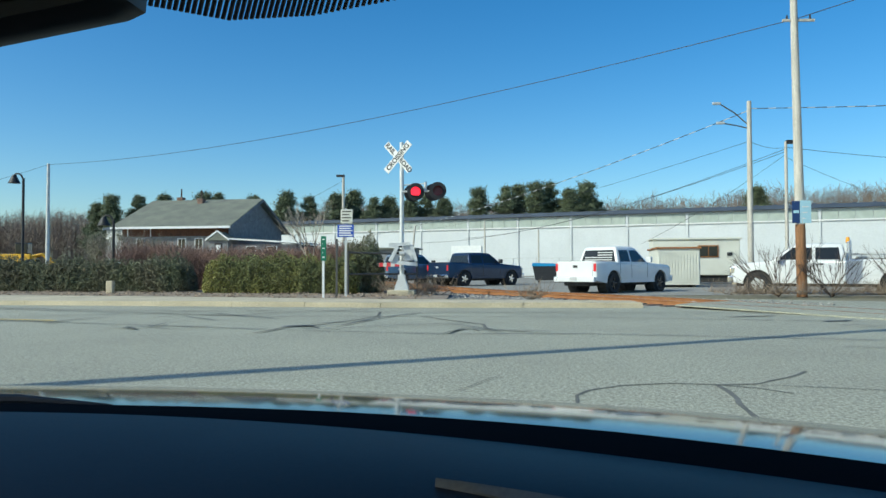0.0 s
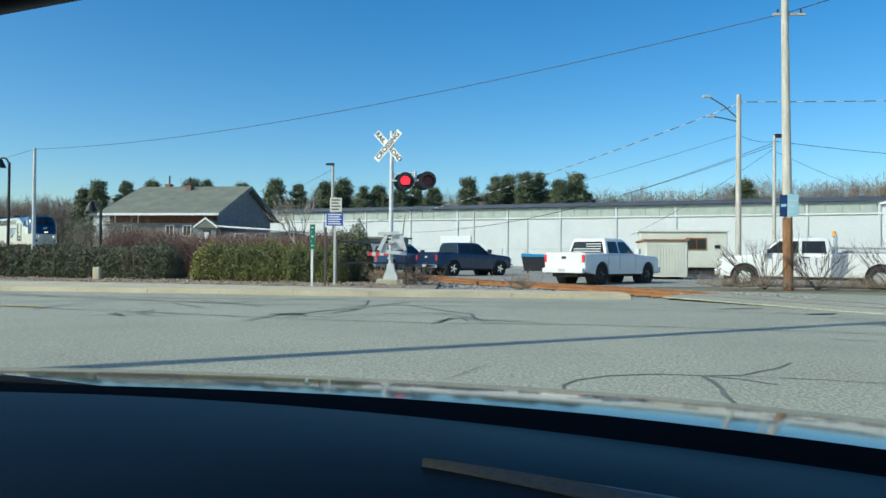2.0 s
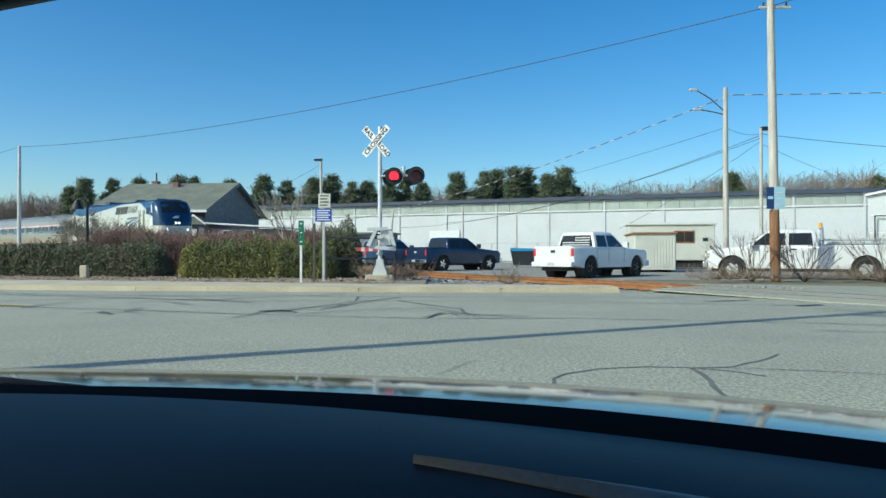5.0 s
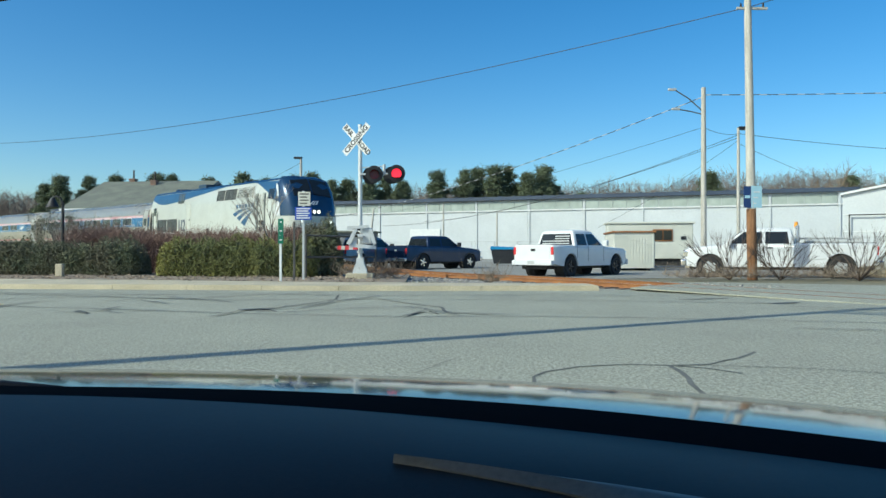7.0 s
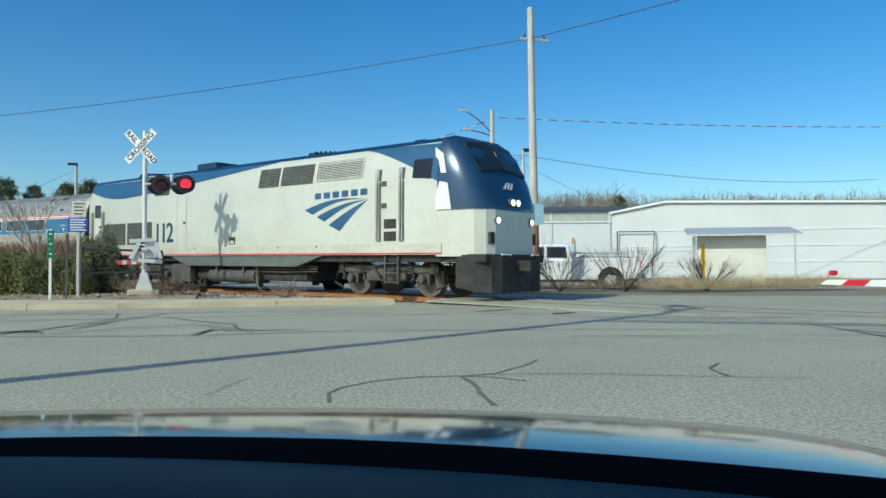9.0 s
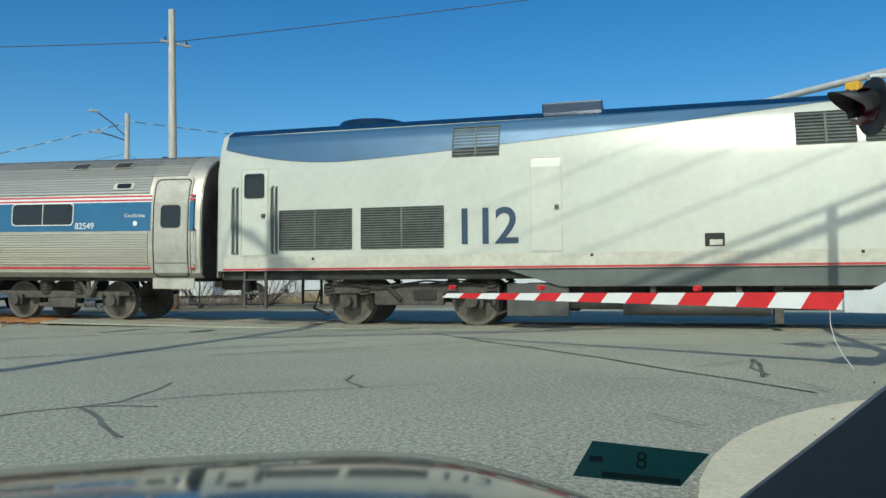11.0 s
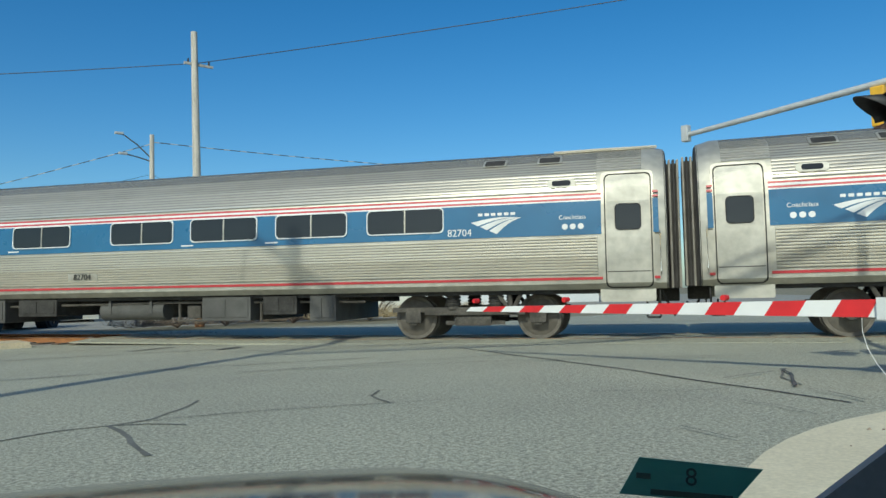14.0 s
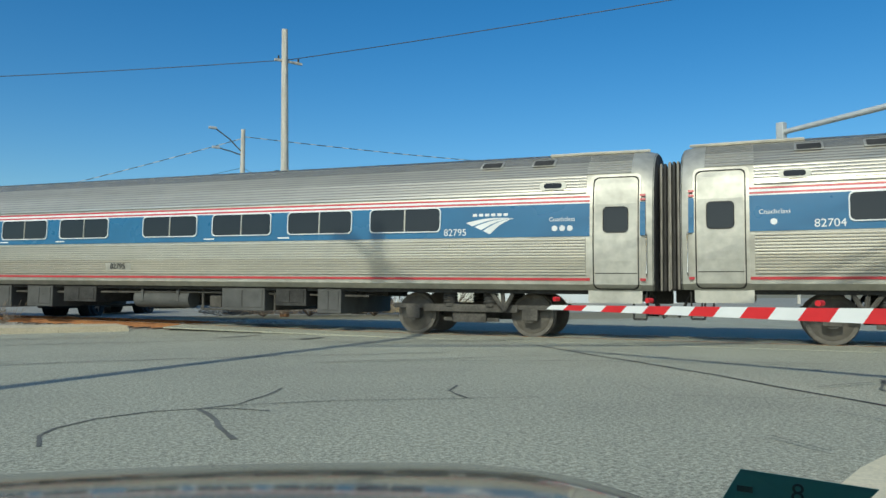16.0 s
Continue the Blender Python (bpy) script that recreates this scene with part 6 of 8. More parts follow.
def warehouse():
    """Long white metal building with a glazed strip under a dark blue eave; local x along the front."""
    d = Vector((0.9225, -0.386, 0))
    yaw = math.degrees(math.atan2(d.y, d.x))
    o = Vector((-9.4, 110, 0)) - d * 60
    base = thing("warehouse", "long white metal warehouse with a dark blue roof edge", "warehouse", m=pose(o.x, o.y, 0, 0, 0, yaw))
    L, H = 124.0, 8.2
    bm = bmesh.new()
    add_box(bm, (0, 0.1, -0.5), (L, 42, H - 0.25))
    part("wall", bm, "warehouse_white", base, "white metal cladding")
    bm = bmesh.new()
    add_prism(bm, [(0, -0.5, H - 0.25), (0, 21, H + 1.5), (0, 42.5, H - 0.25), (0, 42.5, H + 0.1), (0, 21, H + 1.85), (0, -0.5, H + 0.22)], (-0.4, 0, 0), (L + 0.4, 0, 0))
    part("roof", bm, "roof_blue", base, "low dark blue metal roof")
    for k in range(60):
        bm = bmesh.new()
        x = 1 + k * 2.06
        add_box(bm, (x - 0.10, -0.54, H + 0.14), (x + 0.25, 0.2, H + 0.30))
        part("eave_cap", bm, "roof_blue", base)
    n = 18
    bay = 7.4
    for k in range(1, n):
        x = k * bay - 3.45
        bm = bmesh.new()
        add_box(bm, (x - 0.13, -0.07, 0), (x + 0.13, 0.1, H - 0.26))
        part("column", bm, "warehouse_white", base, "white steel column")
        if k < n - 1:
            for q in range(4):
                bm = bmesh.new()
                x0 = x + 0.2 + q * (bay - 0.4) / 4
                add_box(bm, (x0 + 0.03, -0.02, H - 1.55), (x0 + (bay - 0.4) / 4 - 0.03, 0.08, H - 0.42))
                part("pane", bm, "warehouse_pane", base, "grey-green translucent panel")
            for q in range(6):
                bm = bmesh.new()
                x0 = x + 0.2 + q * (bay - 0.4) / 6
                add_box(bm, (x0 + 0.001, 0.06, 0), (x0 + (bay - 0.4) / 6 - 0.001, 0.112, H - 1.72))
                part("cladding_sheet", bm, "warehouse_white", base)
    bm = bmesh.new()
    add_box(bm, (0, -0.12, H - 1.74), (L, 0.1, H - 1.58))
    part("girt", bm, "white", base, "white horizontal rail")
    bm = bmesh.new()
    add_box(bm, (68.0, -0.12, 0), (72.6, 0.0, 4.2))
    part("loading_door", bm, "white", base, "plain white loading door")
    return base


warehouse()


def white_hall():
    base = thing("white_hall", "white metal building with a shallow gable", "building", m=pose(30.0, 53.0, 0, 0, 0, -34))
    bm = bmesh.new()
    add_prism(bm, [(0, 0, 0), (26, 0, 0), (26, 0, 5.2), (4, 0, 5.75), (0, 0, 5.0)], (0, 0, 0), (0, 30, 0))
    part("wall", bm, "warehouse_white", base, "white metal wall")
    bm = bmesh.new()
    add_prism(bm, [(-0.2, 0, 5.0), (4, 0, 5.78), (26.2, 0, 5.22), (26.2, 0, 5.36), (4, 0, 5.95), (-0.2, 0, 5.16)], (0, -0.25, 0), (0, 30.2, 0))
    part("roof", bm, "white", base, "pale metal roof edge")
    for z in (1.2, 2.4, 3.6):
        bm = bmesh.new()
        add_box(bm, (0, -0.05, z), (26, 0.0, z + 0.05))
        part("sheet_joint", bm, "white", base)
    bm = bmesh.new()
    add_tube(bm, [(0.4, -0.3, 0), (0.4, -0.3, 3.6), (3.2, -0.3, 3.6), (3.0, -0.3, 0.2)], 0.06)
    part("rack_frame", bm, "under", base, "dark steel frame at the wall")
    return base


white_hall()


def container(x, y, yaw, L, W, H, material, roofm, label, n=14):
    base = thing("storage_container", label, "container", m=pose(x, y, 0, 0, 0, yaw))
    bm = bmesh.new()
    add_box(bm, (0, 0, 0.12), (L, W, H), bevel=0.03)
    part("body", bm, material, base)
    for k in range(n):
        for yy in (-0.03, W - 0.01):
            bm = bmesh.new()
            xx = L * (k + 0.5) / n
            add_box(bm, (xx - L / n * 0.27, yy, 0.25), (xx + L / n * 0.27, yy + 0.04, H - 0.15))
            part("rib", bm, material, base)
    for k in range(7):
        bm = bmesh.new()
        yy = W * (k + 0.5) / 7
        add_box(bm, (L, yy - W / 7 * 0.27, 0.25), (L + 0.04, yy + W / 7 * 0.27, H - 0.15))
        part("rib", bm, material, base)
    bm = bmesh.new()
    add_box(bm, (-0.08, -0.1, H), (L + 0.08, W + 0.1, H + 0.09), bevel=0.02)
    part("roof", bm, roofm, base, "rust-stained roof sheet")
    for sx in (0.2, L - 0.4):
        bm = bmesh.new()
        add_box(bm, (sx, 0.1, 0), (sx + 0.2, W - 0.1, 0.13))
        part("skid", bm, "under", base)
    return base


container(10.15, 39.6, -8, 2.1, 4.8, 2.0, "trailer", "rust", "off-white corrugated storage container with a rusty roof")


def office_trailer():
    base = thing("office_trailer", "cream site-office trailer with a dark window", "trailer", m=pose(13.6, 47.0, 0, 0, 0, -10))
    bm = bmesh.new()
    add_box(bm, (-1.9, 0, 0.55), (3.3, 2.6, 2.75), bevel=0.06)
    part("body", bm, "trailer", base, "cream metal trailer body")
    bm = bmesh.new()
    add_box(bm, (-2.0, -0.1, 2.75), (3.4, 2.7, 2.86), bevel=0.03)
    part("roof", bm, "trailer", base)
    bm = bmesh.new()
    add_box(bm, (0.85, -0.05, 1.65), (2.05, 0.02, 2.4))
    w = part("window", bm, "rust", base, "brown-framed window")
    for q in (0.07, 0.63):
        bm = bmesh.new()
        add_box(bm, (0.85 + q, -0.08, 1.73), (0.85 + q + 0.5, -0.05, 2.32))
        part("pane", bm, "glass_dark", w)
    # near-black box that stands in for the shade of the open gap below
    bm = bmesh.new()
    add_box(bm, (-1.8, 0.2, 0.1), (3.2, 2.4, 0.56))
    part("gap_shade_box", bm, "under", base, "dark box that stands for the shade under the trailer")
    for x in (-1.6, 0.7, 3.0):
        bm = bmesh.new()
        add_box(bm, (x - 0.15, 0.05, 0), (x + 0.15, 0.35, 0.56))
        part("support", bm, "concrete", base)
    bm = bmesh.new()
    add_box(bm, (2.55, -0.05, 1.75), (2.85, 0.0, 1.95))
    part("meter_box", bm, "black", base)
    return base


office_trailer()


def dumpster(x, y, yaw):
    base = thing("dumpster", "black waste container with a blue lid", "dumpster", m=pose(x, y, 0, 0, 0, yaw))
    bm = bmesh.new()
    add_prism(bm, [(0, 0, 0.15), (1.9, 0, 0.15), (2.1, 0, 1.15), (-0.2, 0, 1.15)], (0, 0, 0), (0, 1.3, 0))
    part("bin", bm, "black", base)
    bm = bmesh.new()
    add_prism(bm, [(-0.25, 0, 1.15), (2.15, 0, 1.15), (2.1, 0, 1.30), (-0.2, 0, 1.38)], (0, -0.06, 0), (0, 1.36, 0))
    part("lid", bm, "blue_lid", base, "bright blue plastic lid")
    for xx in (0.25, 1.65):
        bm = bmesh.new()
        add_cyl(bm, (xx, 0.1, 0.08), (xx, 0.18, 0.08), 0.08, seg=10)
        part("caster", bm, "rubber", base)
    return base


dumpster(5.0, 53.0, -5)


def fence(x0, y0, x1, y1, h, n):
    base = thing("chain_link_fence", "grey chain-link fence along the warehouse", "fence")
    for k in range(n + 1):
        p = Vector((x0, y0, 0)).lerp((x1, y1, 0), k / n)
        bm = bmesh.new()
        add_cyl(bm, (p.x, p.y, 0), (p.x, p.y, h), 0.04, seg=6)
        part("post", bm, "steel_grey", base)
    for z in (0.1, h * 0.5, h - 0.03):
        bm = bmesh.new()
        add_cyl(bm, (x0, y0, z), (x1, y1, z), 0.022, seg=5)
        part("rail", bm, "steel_grey", base)
    L = math.hypot(x1 - x0, y1 - y0)
    rows = []
    m_ = int(L / 0.45)
    for k in range(m_):
        a = Vector((x0, y0, 0.1)).lerp((x1, y1, 0.1), k / m_)
        b = Vector((x0, y0, h)).lerp((x1, y1, h), min(1, (k + 3) / m_))
        rows.append((a, b, 0.006))
        a2 = Vector((x0, y0, h)).lerp((x1, y1, h), k / m_)
        b2 = Vector((x0, y0, 0.1)).lerp((x1, y1, 0.1), min(1, (k + 3) / m_))
        rows.append((a2, b2, 0.006))
    stems("mesh", rows, "steel_grey", base)
    return base


fence(-6, 78, 24, 66, 2.0, 14)
fence(18.5, 41.8, 27.5, 36.2, 1.8, 6)


def yard_shed():
    base = thing("yard_shed", "pale green storage shed with an awning", "shed", m=pose(23.9, 33.6, 0, 0, 0, -32))
    bm = bmesh.new()
    add_box(bm, (0, 0, 0), (3.4, 3.0, 2.5), bevel=0.02)
    part("body", bm, "trailer", base, "pale painted shed wall")
    bm = bmesh.new()
    add_prism(bm, [(-0.4, -0.8, 2.45), (-0.4, 3.2, 2.95), (-0.4, 3.2, 3.05), (-0.4, -0.8, 2.55)], (0, 0, 0), (5.4, 0, 0))
    part("roof", bm, "steel_grey", base, "grey sloping metal roof")
    bm = bmesh.new()
    add_box(bm, (0.25, -0.04, 0.05), (0.45, 0.0, 2.1))
    part("door_strip", bm, "yellow", base, "narrow yellow door strip")
    for x in (0.0, 4.6):
        bm = bmesh.new()
        add_cyl(bm, (x, -0.7, 0), (x, -0.7, 2.5), 0.05, seg=8)
        part("post", bm, "steel_grey", base)
    return base


yard_shed()


def loader():
    """Yellow yard machine far off beside the line."""
    base = thing("yard_loader", "yellow wheeled loader parked in the yard", "loader", m=pose(-53.0, 88.0, 0.9, 0, 0, 10))
    bm = bmesh.new()
    add_box(bm, (-2.6, -0.9, 0.9), (1.4, 0.9, 1.9), bevel=0.15)
    part("body", bm, "yellow", base, "yellow engine body")
    bm = bmesh.new()
    add_box(bm, (-0.4, -0.75, 1.9), (1.0, 0.75, 3.2), bevel=0.1)
    part("cab", bm, "glass_dark", base, "dark glazed cab")
    bm = bmesh.new()
    add_tube(bm, [(1.2, 0.6, 1.6), (2.6, 0.6, 1.9), (3.6, 0.6, 0.8)], 0.16)
    add_tube(bm, [(1.2, -0.6, 1.6), (2.6, -0.6, 1.9), (3.6, -0.6, 0.8)], 0.16)
    part("arms", bm, "yellow", base)
    bm = bmesh.new()
    add_prism(bm, [(3.4, 0, 0.3), (4.5, 0, 0.25), (4.3, 0, 0.7), (3.6, 0, 1.3)], (0, -1.1, 0), (0, 1.1, 0))
    part("bucket", bm, "yellow", base)
    for x in (-1.7, 1.3):
        for y in (-0.95, 0.95):
            bm = bmesh.new()
            add_cyl(bm, (x, y - 0.2, 0.65), (x, y + 0.2, 0.65), 0.65, seg=18)
            part("wheel", bm, "rubber", base)
    return base


loader()


# ---- poles, wires, signs ----
def utility_pole(x, y, h, r, label, lean=(0, 0), brown_to=0.0, name="utility_pole"):
    base = thing(name, label, "utility pole", "utility poles", m=pose(x, y, 0))
    top = Vector((lean[0], lean[1], h))
    bm = bmesh.new()
    cut = Vector((0, 0, 0)).lerp(top, brown_to / h) if brown_to else Vector((0, 0, -0.1))
    add_tube(bm, [cut, cut.lerp(top, 0.35), cut.lerp(top, 0.7), top], [r, r * 0.9, r * 0.8, r * 0.7], 14)
    part("shaft", bm, "pole_wood", base, "pale weathered wooden shaft", True)
    if brown_to:
        bm = bmesh.new()
        add_tube(bm, [(0, 0, -0.1), cut * 0.5, cut], [r * 1.06, r * 1.04, r * 1.0], 14)
        part("butt", bm, "pole_brown", base, "brown treated lower part", True)
    return base


tall = utility_pole(11.80, 26.5, 10.85, 0.165, "tall pale wooden utility pole with a brown foot", (-0.17, 0.0), 2.5)
bm = bmesh.new()
add_box(bm, (-0.55, -0.04, 9.60), (0.55, 0.04, 9.68))
part("crossarm", bm, "pole_wood", tall)
for q in (-0.4, 0.4):
    bm = bmesh.new()
    add_cyl(bm, (q, 0, 9.68), (q, 0, 9.82), 0.04, 0.03, 8)
    part("insulator", bm, "under", tall)


def pole_banner():
    base = thing("pole_sign", "pale blue and navy two-part sign on the pole", "sign", m=pose(11.72, 26.36, 2.9, 0, 0, 3))
    bm = bmesh.new()
    add_box(bm, (-0.30, -0.02, -0.36), (-0.03, 0.0, 0.40), bevel=0.005)
    part("navy_panel", bm, "navy_sign", base, "navy blue panel")
    bm = bmesh.new()
    add_box(bm, (-0.03, -0.024, -0.36), (0.36, -0.004, 0.42), bevel=0.005)
    part("pale_panel", bm, "pale_sign", base, "pale blue panel")
    for k in range(3):
        bm = bmesh.new()
        add_box(bm, (0.05, -0.032, 0.18 - 0.2 * k), (0.28 - 0.06 * k, -0.025, 0.22 - 0.2 * k))
        part("text_bar", bm, "white", base)
    bm = bmesh.new()
    add_box(bm, (-0.26, -0.028, -0.02), (-0.07, -0.021, 0.08))
    part("mark_bar", bm, "pale_sign", base)
    return base


pole_banner()

lamp_pole = utility_pole(15.62, 41.4, 10.1, 0.17, "wooden utility pole with two street light arms")
for z, reach, rise in ((8.75, 1.55, 1.25), (8.6, 1.35, 0.32)):
    bm = bmesh.new()
    add_tube(bm, [(0, 0, z), (-reach * 0.5, 0.1, z + rise * 0.6), (-reach, 0.15, z + rise)], 0.035)
    a = part("light_arm", bm, "under_grey", lamp_pole, "steel street light arm", True)
    bm = bmesh.new()
    add_box(bm, (-reach - 0.38, 0.08, z + rise - 0.05), (-reach + 0.08, 0.24, z + rise + 0.09), bevel=0.04)
    part("light_head", bm, "steel_grey", a, "grey street light head")

thin = utility_pole(22.7, 53.6, 9.9, 0.14, "slim wooden pole with a floodlight")
bm = bmesh.new()
add_box(bm, (0.0, -0.2, 9.75), (0.55, 0.2, 10.0), bevel=0.05)
part("floodlight", bm, "black", thin, "black floodlight head")

white_pole = thing("white_pole", "slender white pole beside the line", "pole", m=pose(-35.4, 62.7, 0))
bm = bmesh.new()
add_tube(bm, [(0, 0, 0), (0, 0, 5), (0, 0, 9.97)], [0.17, 0.15, 0.12], 12)
part("shaft", bm, "steel_grey", white_pole, "pale painted shaft", True)

mid_pole = utility_pole(-9.6, 59.3, 8.4, 0.14, "dark pole with a small cut-off lamp")
bm = bmesh.new()
add_box(bm, (-0.55, -0.15, 8.28), (0.1, 0.15, 8.45), bevel=0.03)
part("lamp_head", bm, "black", mid_pole)
for x, y, h, lean in ((-4.6, 63, 4.6, (0.45, 0)), (1.9, 72, 5.6, (0, 0)), (30.0, 80.5, 7.3, (0, 0)), (7.6, 78, 5.0, (0, 0))):
    utility_pole(x, y, h, 0.10, "slim dark pole in the yard", lean)
far_pole = utility_pole(60.0, 33.5, 11.6, 0.16, "distant utility pole with a crossarm")
bm = bmesh.new()
add_box(bm, (-0.6, -1.4, 11.0), (-0.5, 1.4, 11.15))
part("crossarm", bm, "pole_wood", far_pole)
for q in (-1.2, 0.0, 1.2):
    bm = bmesh.new()
    add_cyl(bm, (-0.55, q, 11.15), (-0.55, q, 11.4), 0.06, seg=6)
    part("insulator", bm, "under", far_pole)

# the pole behind the car, out of view, whose shade falls on road and train
street_pole = utility_pole(-6.40, 4.76, 13.55, 0.165, "wooden street corner pole with crossarms and a transformer")
for a, b, r in (((-0.05, -0.15, 13.46), (0.44, 2.22, 13.46), 0.075), ((-0.15, 0.5, 13.5), (0.41, 1.73, 13.5), 0.085), ((0.1, 0.2, 12.6), (0.3, 1.3, 13.4), 0.04)):
    bm = bmesh.new()
    add_tube(bm, [a, b], r, 8)
    part("crossarm", bm, "pole_wood", street_pole)
bm = bmesh.new()
add_cyl(bm, (0.22, 0.96, 13.0), (0.22, 0.96, 14.15), 0.17, 0.17, 16)
part("transformer", bm, "steel_grey", street_pole, "grey pole transformer", True)
bm = bmesh.new()
add_tube(bm, [(0.45, 2.05, 13.47), (0.34, 2.25, 13.35), (0.27, 2.34, 13.1), (0.23, 2.41, 12.47)], 0.03)
part("drop_cable", bm, "black", street_pole)

wire("power_line", (-35.4, 62.7, 9.9), (11.8, 26.5, 9.72), 1.0, 0.016, n=40)
wire("power_line", (11.8, 26.5, 9.72), (34, -6, 12.0), 0.35, 0.016, n=40)
wire("power_line", (-35.4, 62.7, 9.9), (-90, 95, 8.0), 1.2, 0.014)
for z, r, e in ((10.4, 0.085, 10.6), (10.7, 0.04, 11.0), (11.6, 0.014, 12.0), (12.4, 0.014, 12.9), (13.2, 0.012, 13.6)):
    wire("service_cable", (-6.4, 4.9, z), (25, -12.9, e), 0.25, r, label="thick bundled overhead utility cable" if r > 0.02 else "thin dark overhead utility cable")
def lashed_cable(a, b, drop, r):
    """A dark cable wound with pale wraps at even steps."""
    base = thing("lashed_cable", "dark overhead cable with pale spiral wraps", "cable", "overhead cables")
    pts = sag(a, b, drop, 96)
    bm = bmesh.new()
    add_tube(bm, pts, r, 5)
    part("core", bm, "under_grey", base)
    bm = bmesh.new()
    for k in range(0, 95, 2):
        add_tube(bm, [pts[k], pts[k].lerp(pts[k + 1], 0.8)], r * 1.12, 5)
    part("wraps", bm, "steel_grey", base, "pale cable wraps")["kind"] = "stuff"
    return base


lashed_cable((15.62, 41.4, 9.6), (-14, 96, 5.0), 1.0, 0.024)
lashed_cable((15.62, 41.4, 9.7), (62, 33, 10.6), 0.6, 0.024)
wire("power_line", (15.62, 41.4, 7.9), (-12, 120, 6.5), 0.9, 0.012)
wire("power_line", (22.7, 53.6, 9.4), (0.0, 100, 5.0), 1.2, 0.02)
wire("power_line", (22.7, 53.6, 9.2), (-6.0, 105, 4.6), 1.5, 0.02)
wire("power_line", (22.7, 53.6, 9.5), (15.62, 41.4, 7.9), 0.2, 0.014)
wire("power_line", (22.7, 53.6, 9.5), (64, 60, 9.6), 1.0, 0.02)
wire("power_line", (22.7, 53.6, 8.8), (40, 62, 5.0), 0.4, 0.014)
wire("power_line", (22.7, 53.6, 9.0), (14.5, 62, 3.0), 0.3, 0.014)
wire("power_line", (-9.6, 59.3, 8.0), (-22, 74, 5.5), 0.4, 0.012)
for q in (-1.2, 0.0, 1.2):
    wire("power_line", (59.4, 33.5 + q, 11.4), (62, -40 + q, 12.5), 0.8, 0.018)


def park_lamp(x, y, h, yaw):
    base = thing("park_lamp", "black curved-arm street lamp with a bell shade", "street lamp", "black street lamps", m=pose(x, y, 0, 0, 0, yaw))
    bm = bmesh.new()
    add_tube(bm, [(0, 0, 0), (0, 0, h * 0.5), (0, 0, h - 0.12)], [0.075, 0.06, 0.055], 10)
    part("post", bm, "black", base, "", True)
    bm = bmesh.new()
    add_tube(bm, [(0, 0, h - 0.5), (0, 0, h - 0.2), (-0.10, 0, h + 0.02), (-0.24, 0, h + 0.09), (-0.36, 0, h + 0.08), (-0.42, 0, h)], 0.04, 8)
    part("arm", bm, "black", base, "", True)
    bm = bmesh.new()
    add_cyl(bm, (-0.42, 0, h - 0.34), (-0.42, 0, h - 0.22), 0.26, 0.20, 16)
    add_cyl(bm, (-0.42, 0, h - 0.22), (-0.42, 0, h + 0.03), 0.20, 0.08, 16)
    part("shade", bm, "black", base, "black bell-shaped shade", True)
    return base


park_lamp(-14.9, 31.7, 3.2, 0)
park_lamp(-19.7, 33.1, 5.2, 0)
park_lamp(-31.0, 40.0, 5.2, 0)

stone = bmesh.new()
add_box(stone, (-0.13, -0.10, -0.05), (0.13, 0.10, 0.46), bevel=0.04)
tagged(part("marker_stone", stone, "concrete", None, "", False, pose(-12.95, 27.4, 0.1)), "short weathered concrete marker at the hedge", "marker post")


def sign_post(x, y, h, boards, label, post_m="steel_grey", yaw=0):
    base = thing("sign_post", label, "sign", "road signs", m=pose(x, y, 0.05, 0, 0, yaw))
    bm = bmesh.new()
    add_box(bm, (-0.035, -0.02, 0), (0.035, 0.02, h), bevel=0.008)
    part("post", bm, post_m, base)
    for x0, z0, x1, z1, m_, bars, ink in boards:
        bm = bmesh.new()
        add_box(bm, (x0, -0.04, z0), (x1, -0.022, z1), bevel=0.006)
        b = part("board", bm, m_, base)
        for k in range(bars):
            bm = bmesh.new()
            z = z1 - (z1 - z0) * (k + 0.7) / (bars + 0.5)
            add_box(bm, (x0 + 0.05, -0.046, z - 0.018), (x1 - 0.05 - 0.05 * (k % 2), -0.041, z + 0.018))
            part("text_bar", bm, ink, b)
    return base


sign_post(-3.64, 23.79, 2.85, [(-0.26, 1.94, 0.26, 2.34, "blue_sign", 5, "white"), (-0.16, 2.38, 0.22, 2.82, "trailer", 4, "bogie")], "post with a blue information sign and a white notice")
sign_post(-4.12, 22.58, 1.95, [(-0.07, 1.18, 0.09, 1.92, "green_sign", 5, "white")], "white post with a narrow green sign", "white")
sign_post(-4.0, 24.2, 1.9, [], "plain grey metal post", "under_grey")


def pipe_rail():
    base = thing("pipe_barrier", "grey pipe barrier frame by the shrubs", "barrier")
    for p, q in (((-3.9, 25.9, 0), (-3.9, 25.9, 1.6)), ((-1.6, 27.2, 0), (-1.6, 27.2, 1.5)), ((-3.9, 25.9, 1.55), (-1.6, 27.2, 1.5)), ((-3.9, 25.9, 0.8), (-1.6, 27.2, 0.8))):
        bm = bmesh.new()
        add_cyl(bm, p, q, 0.035, seg=8)
        part("pipe", bm, "under_grey", base, "", True)
    return base


pipe_rail()

# ---- railway signals ----
SHUTTERS = []


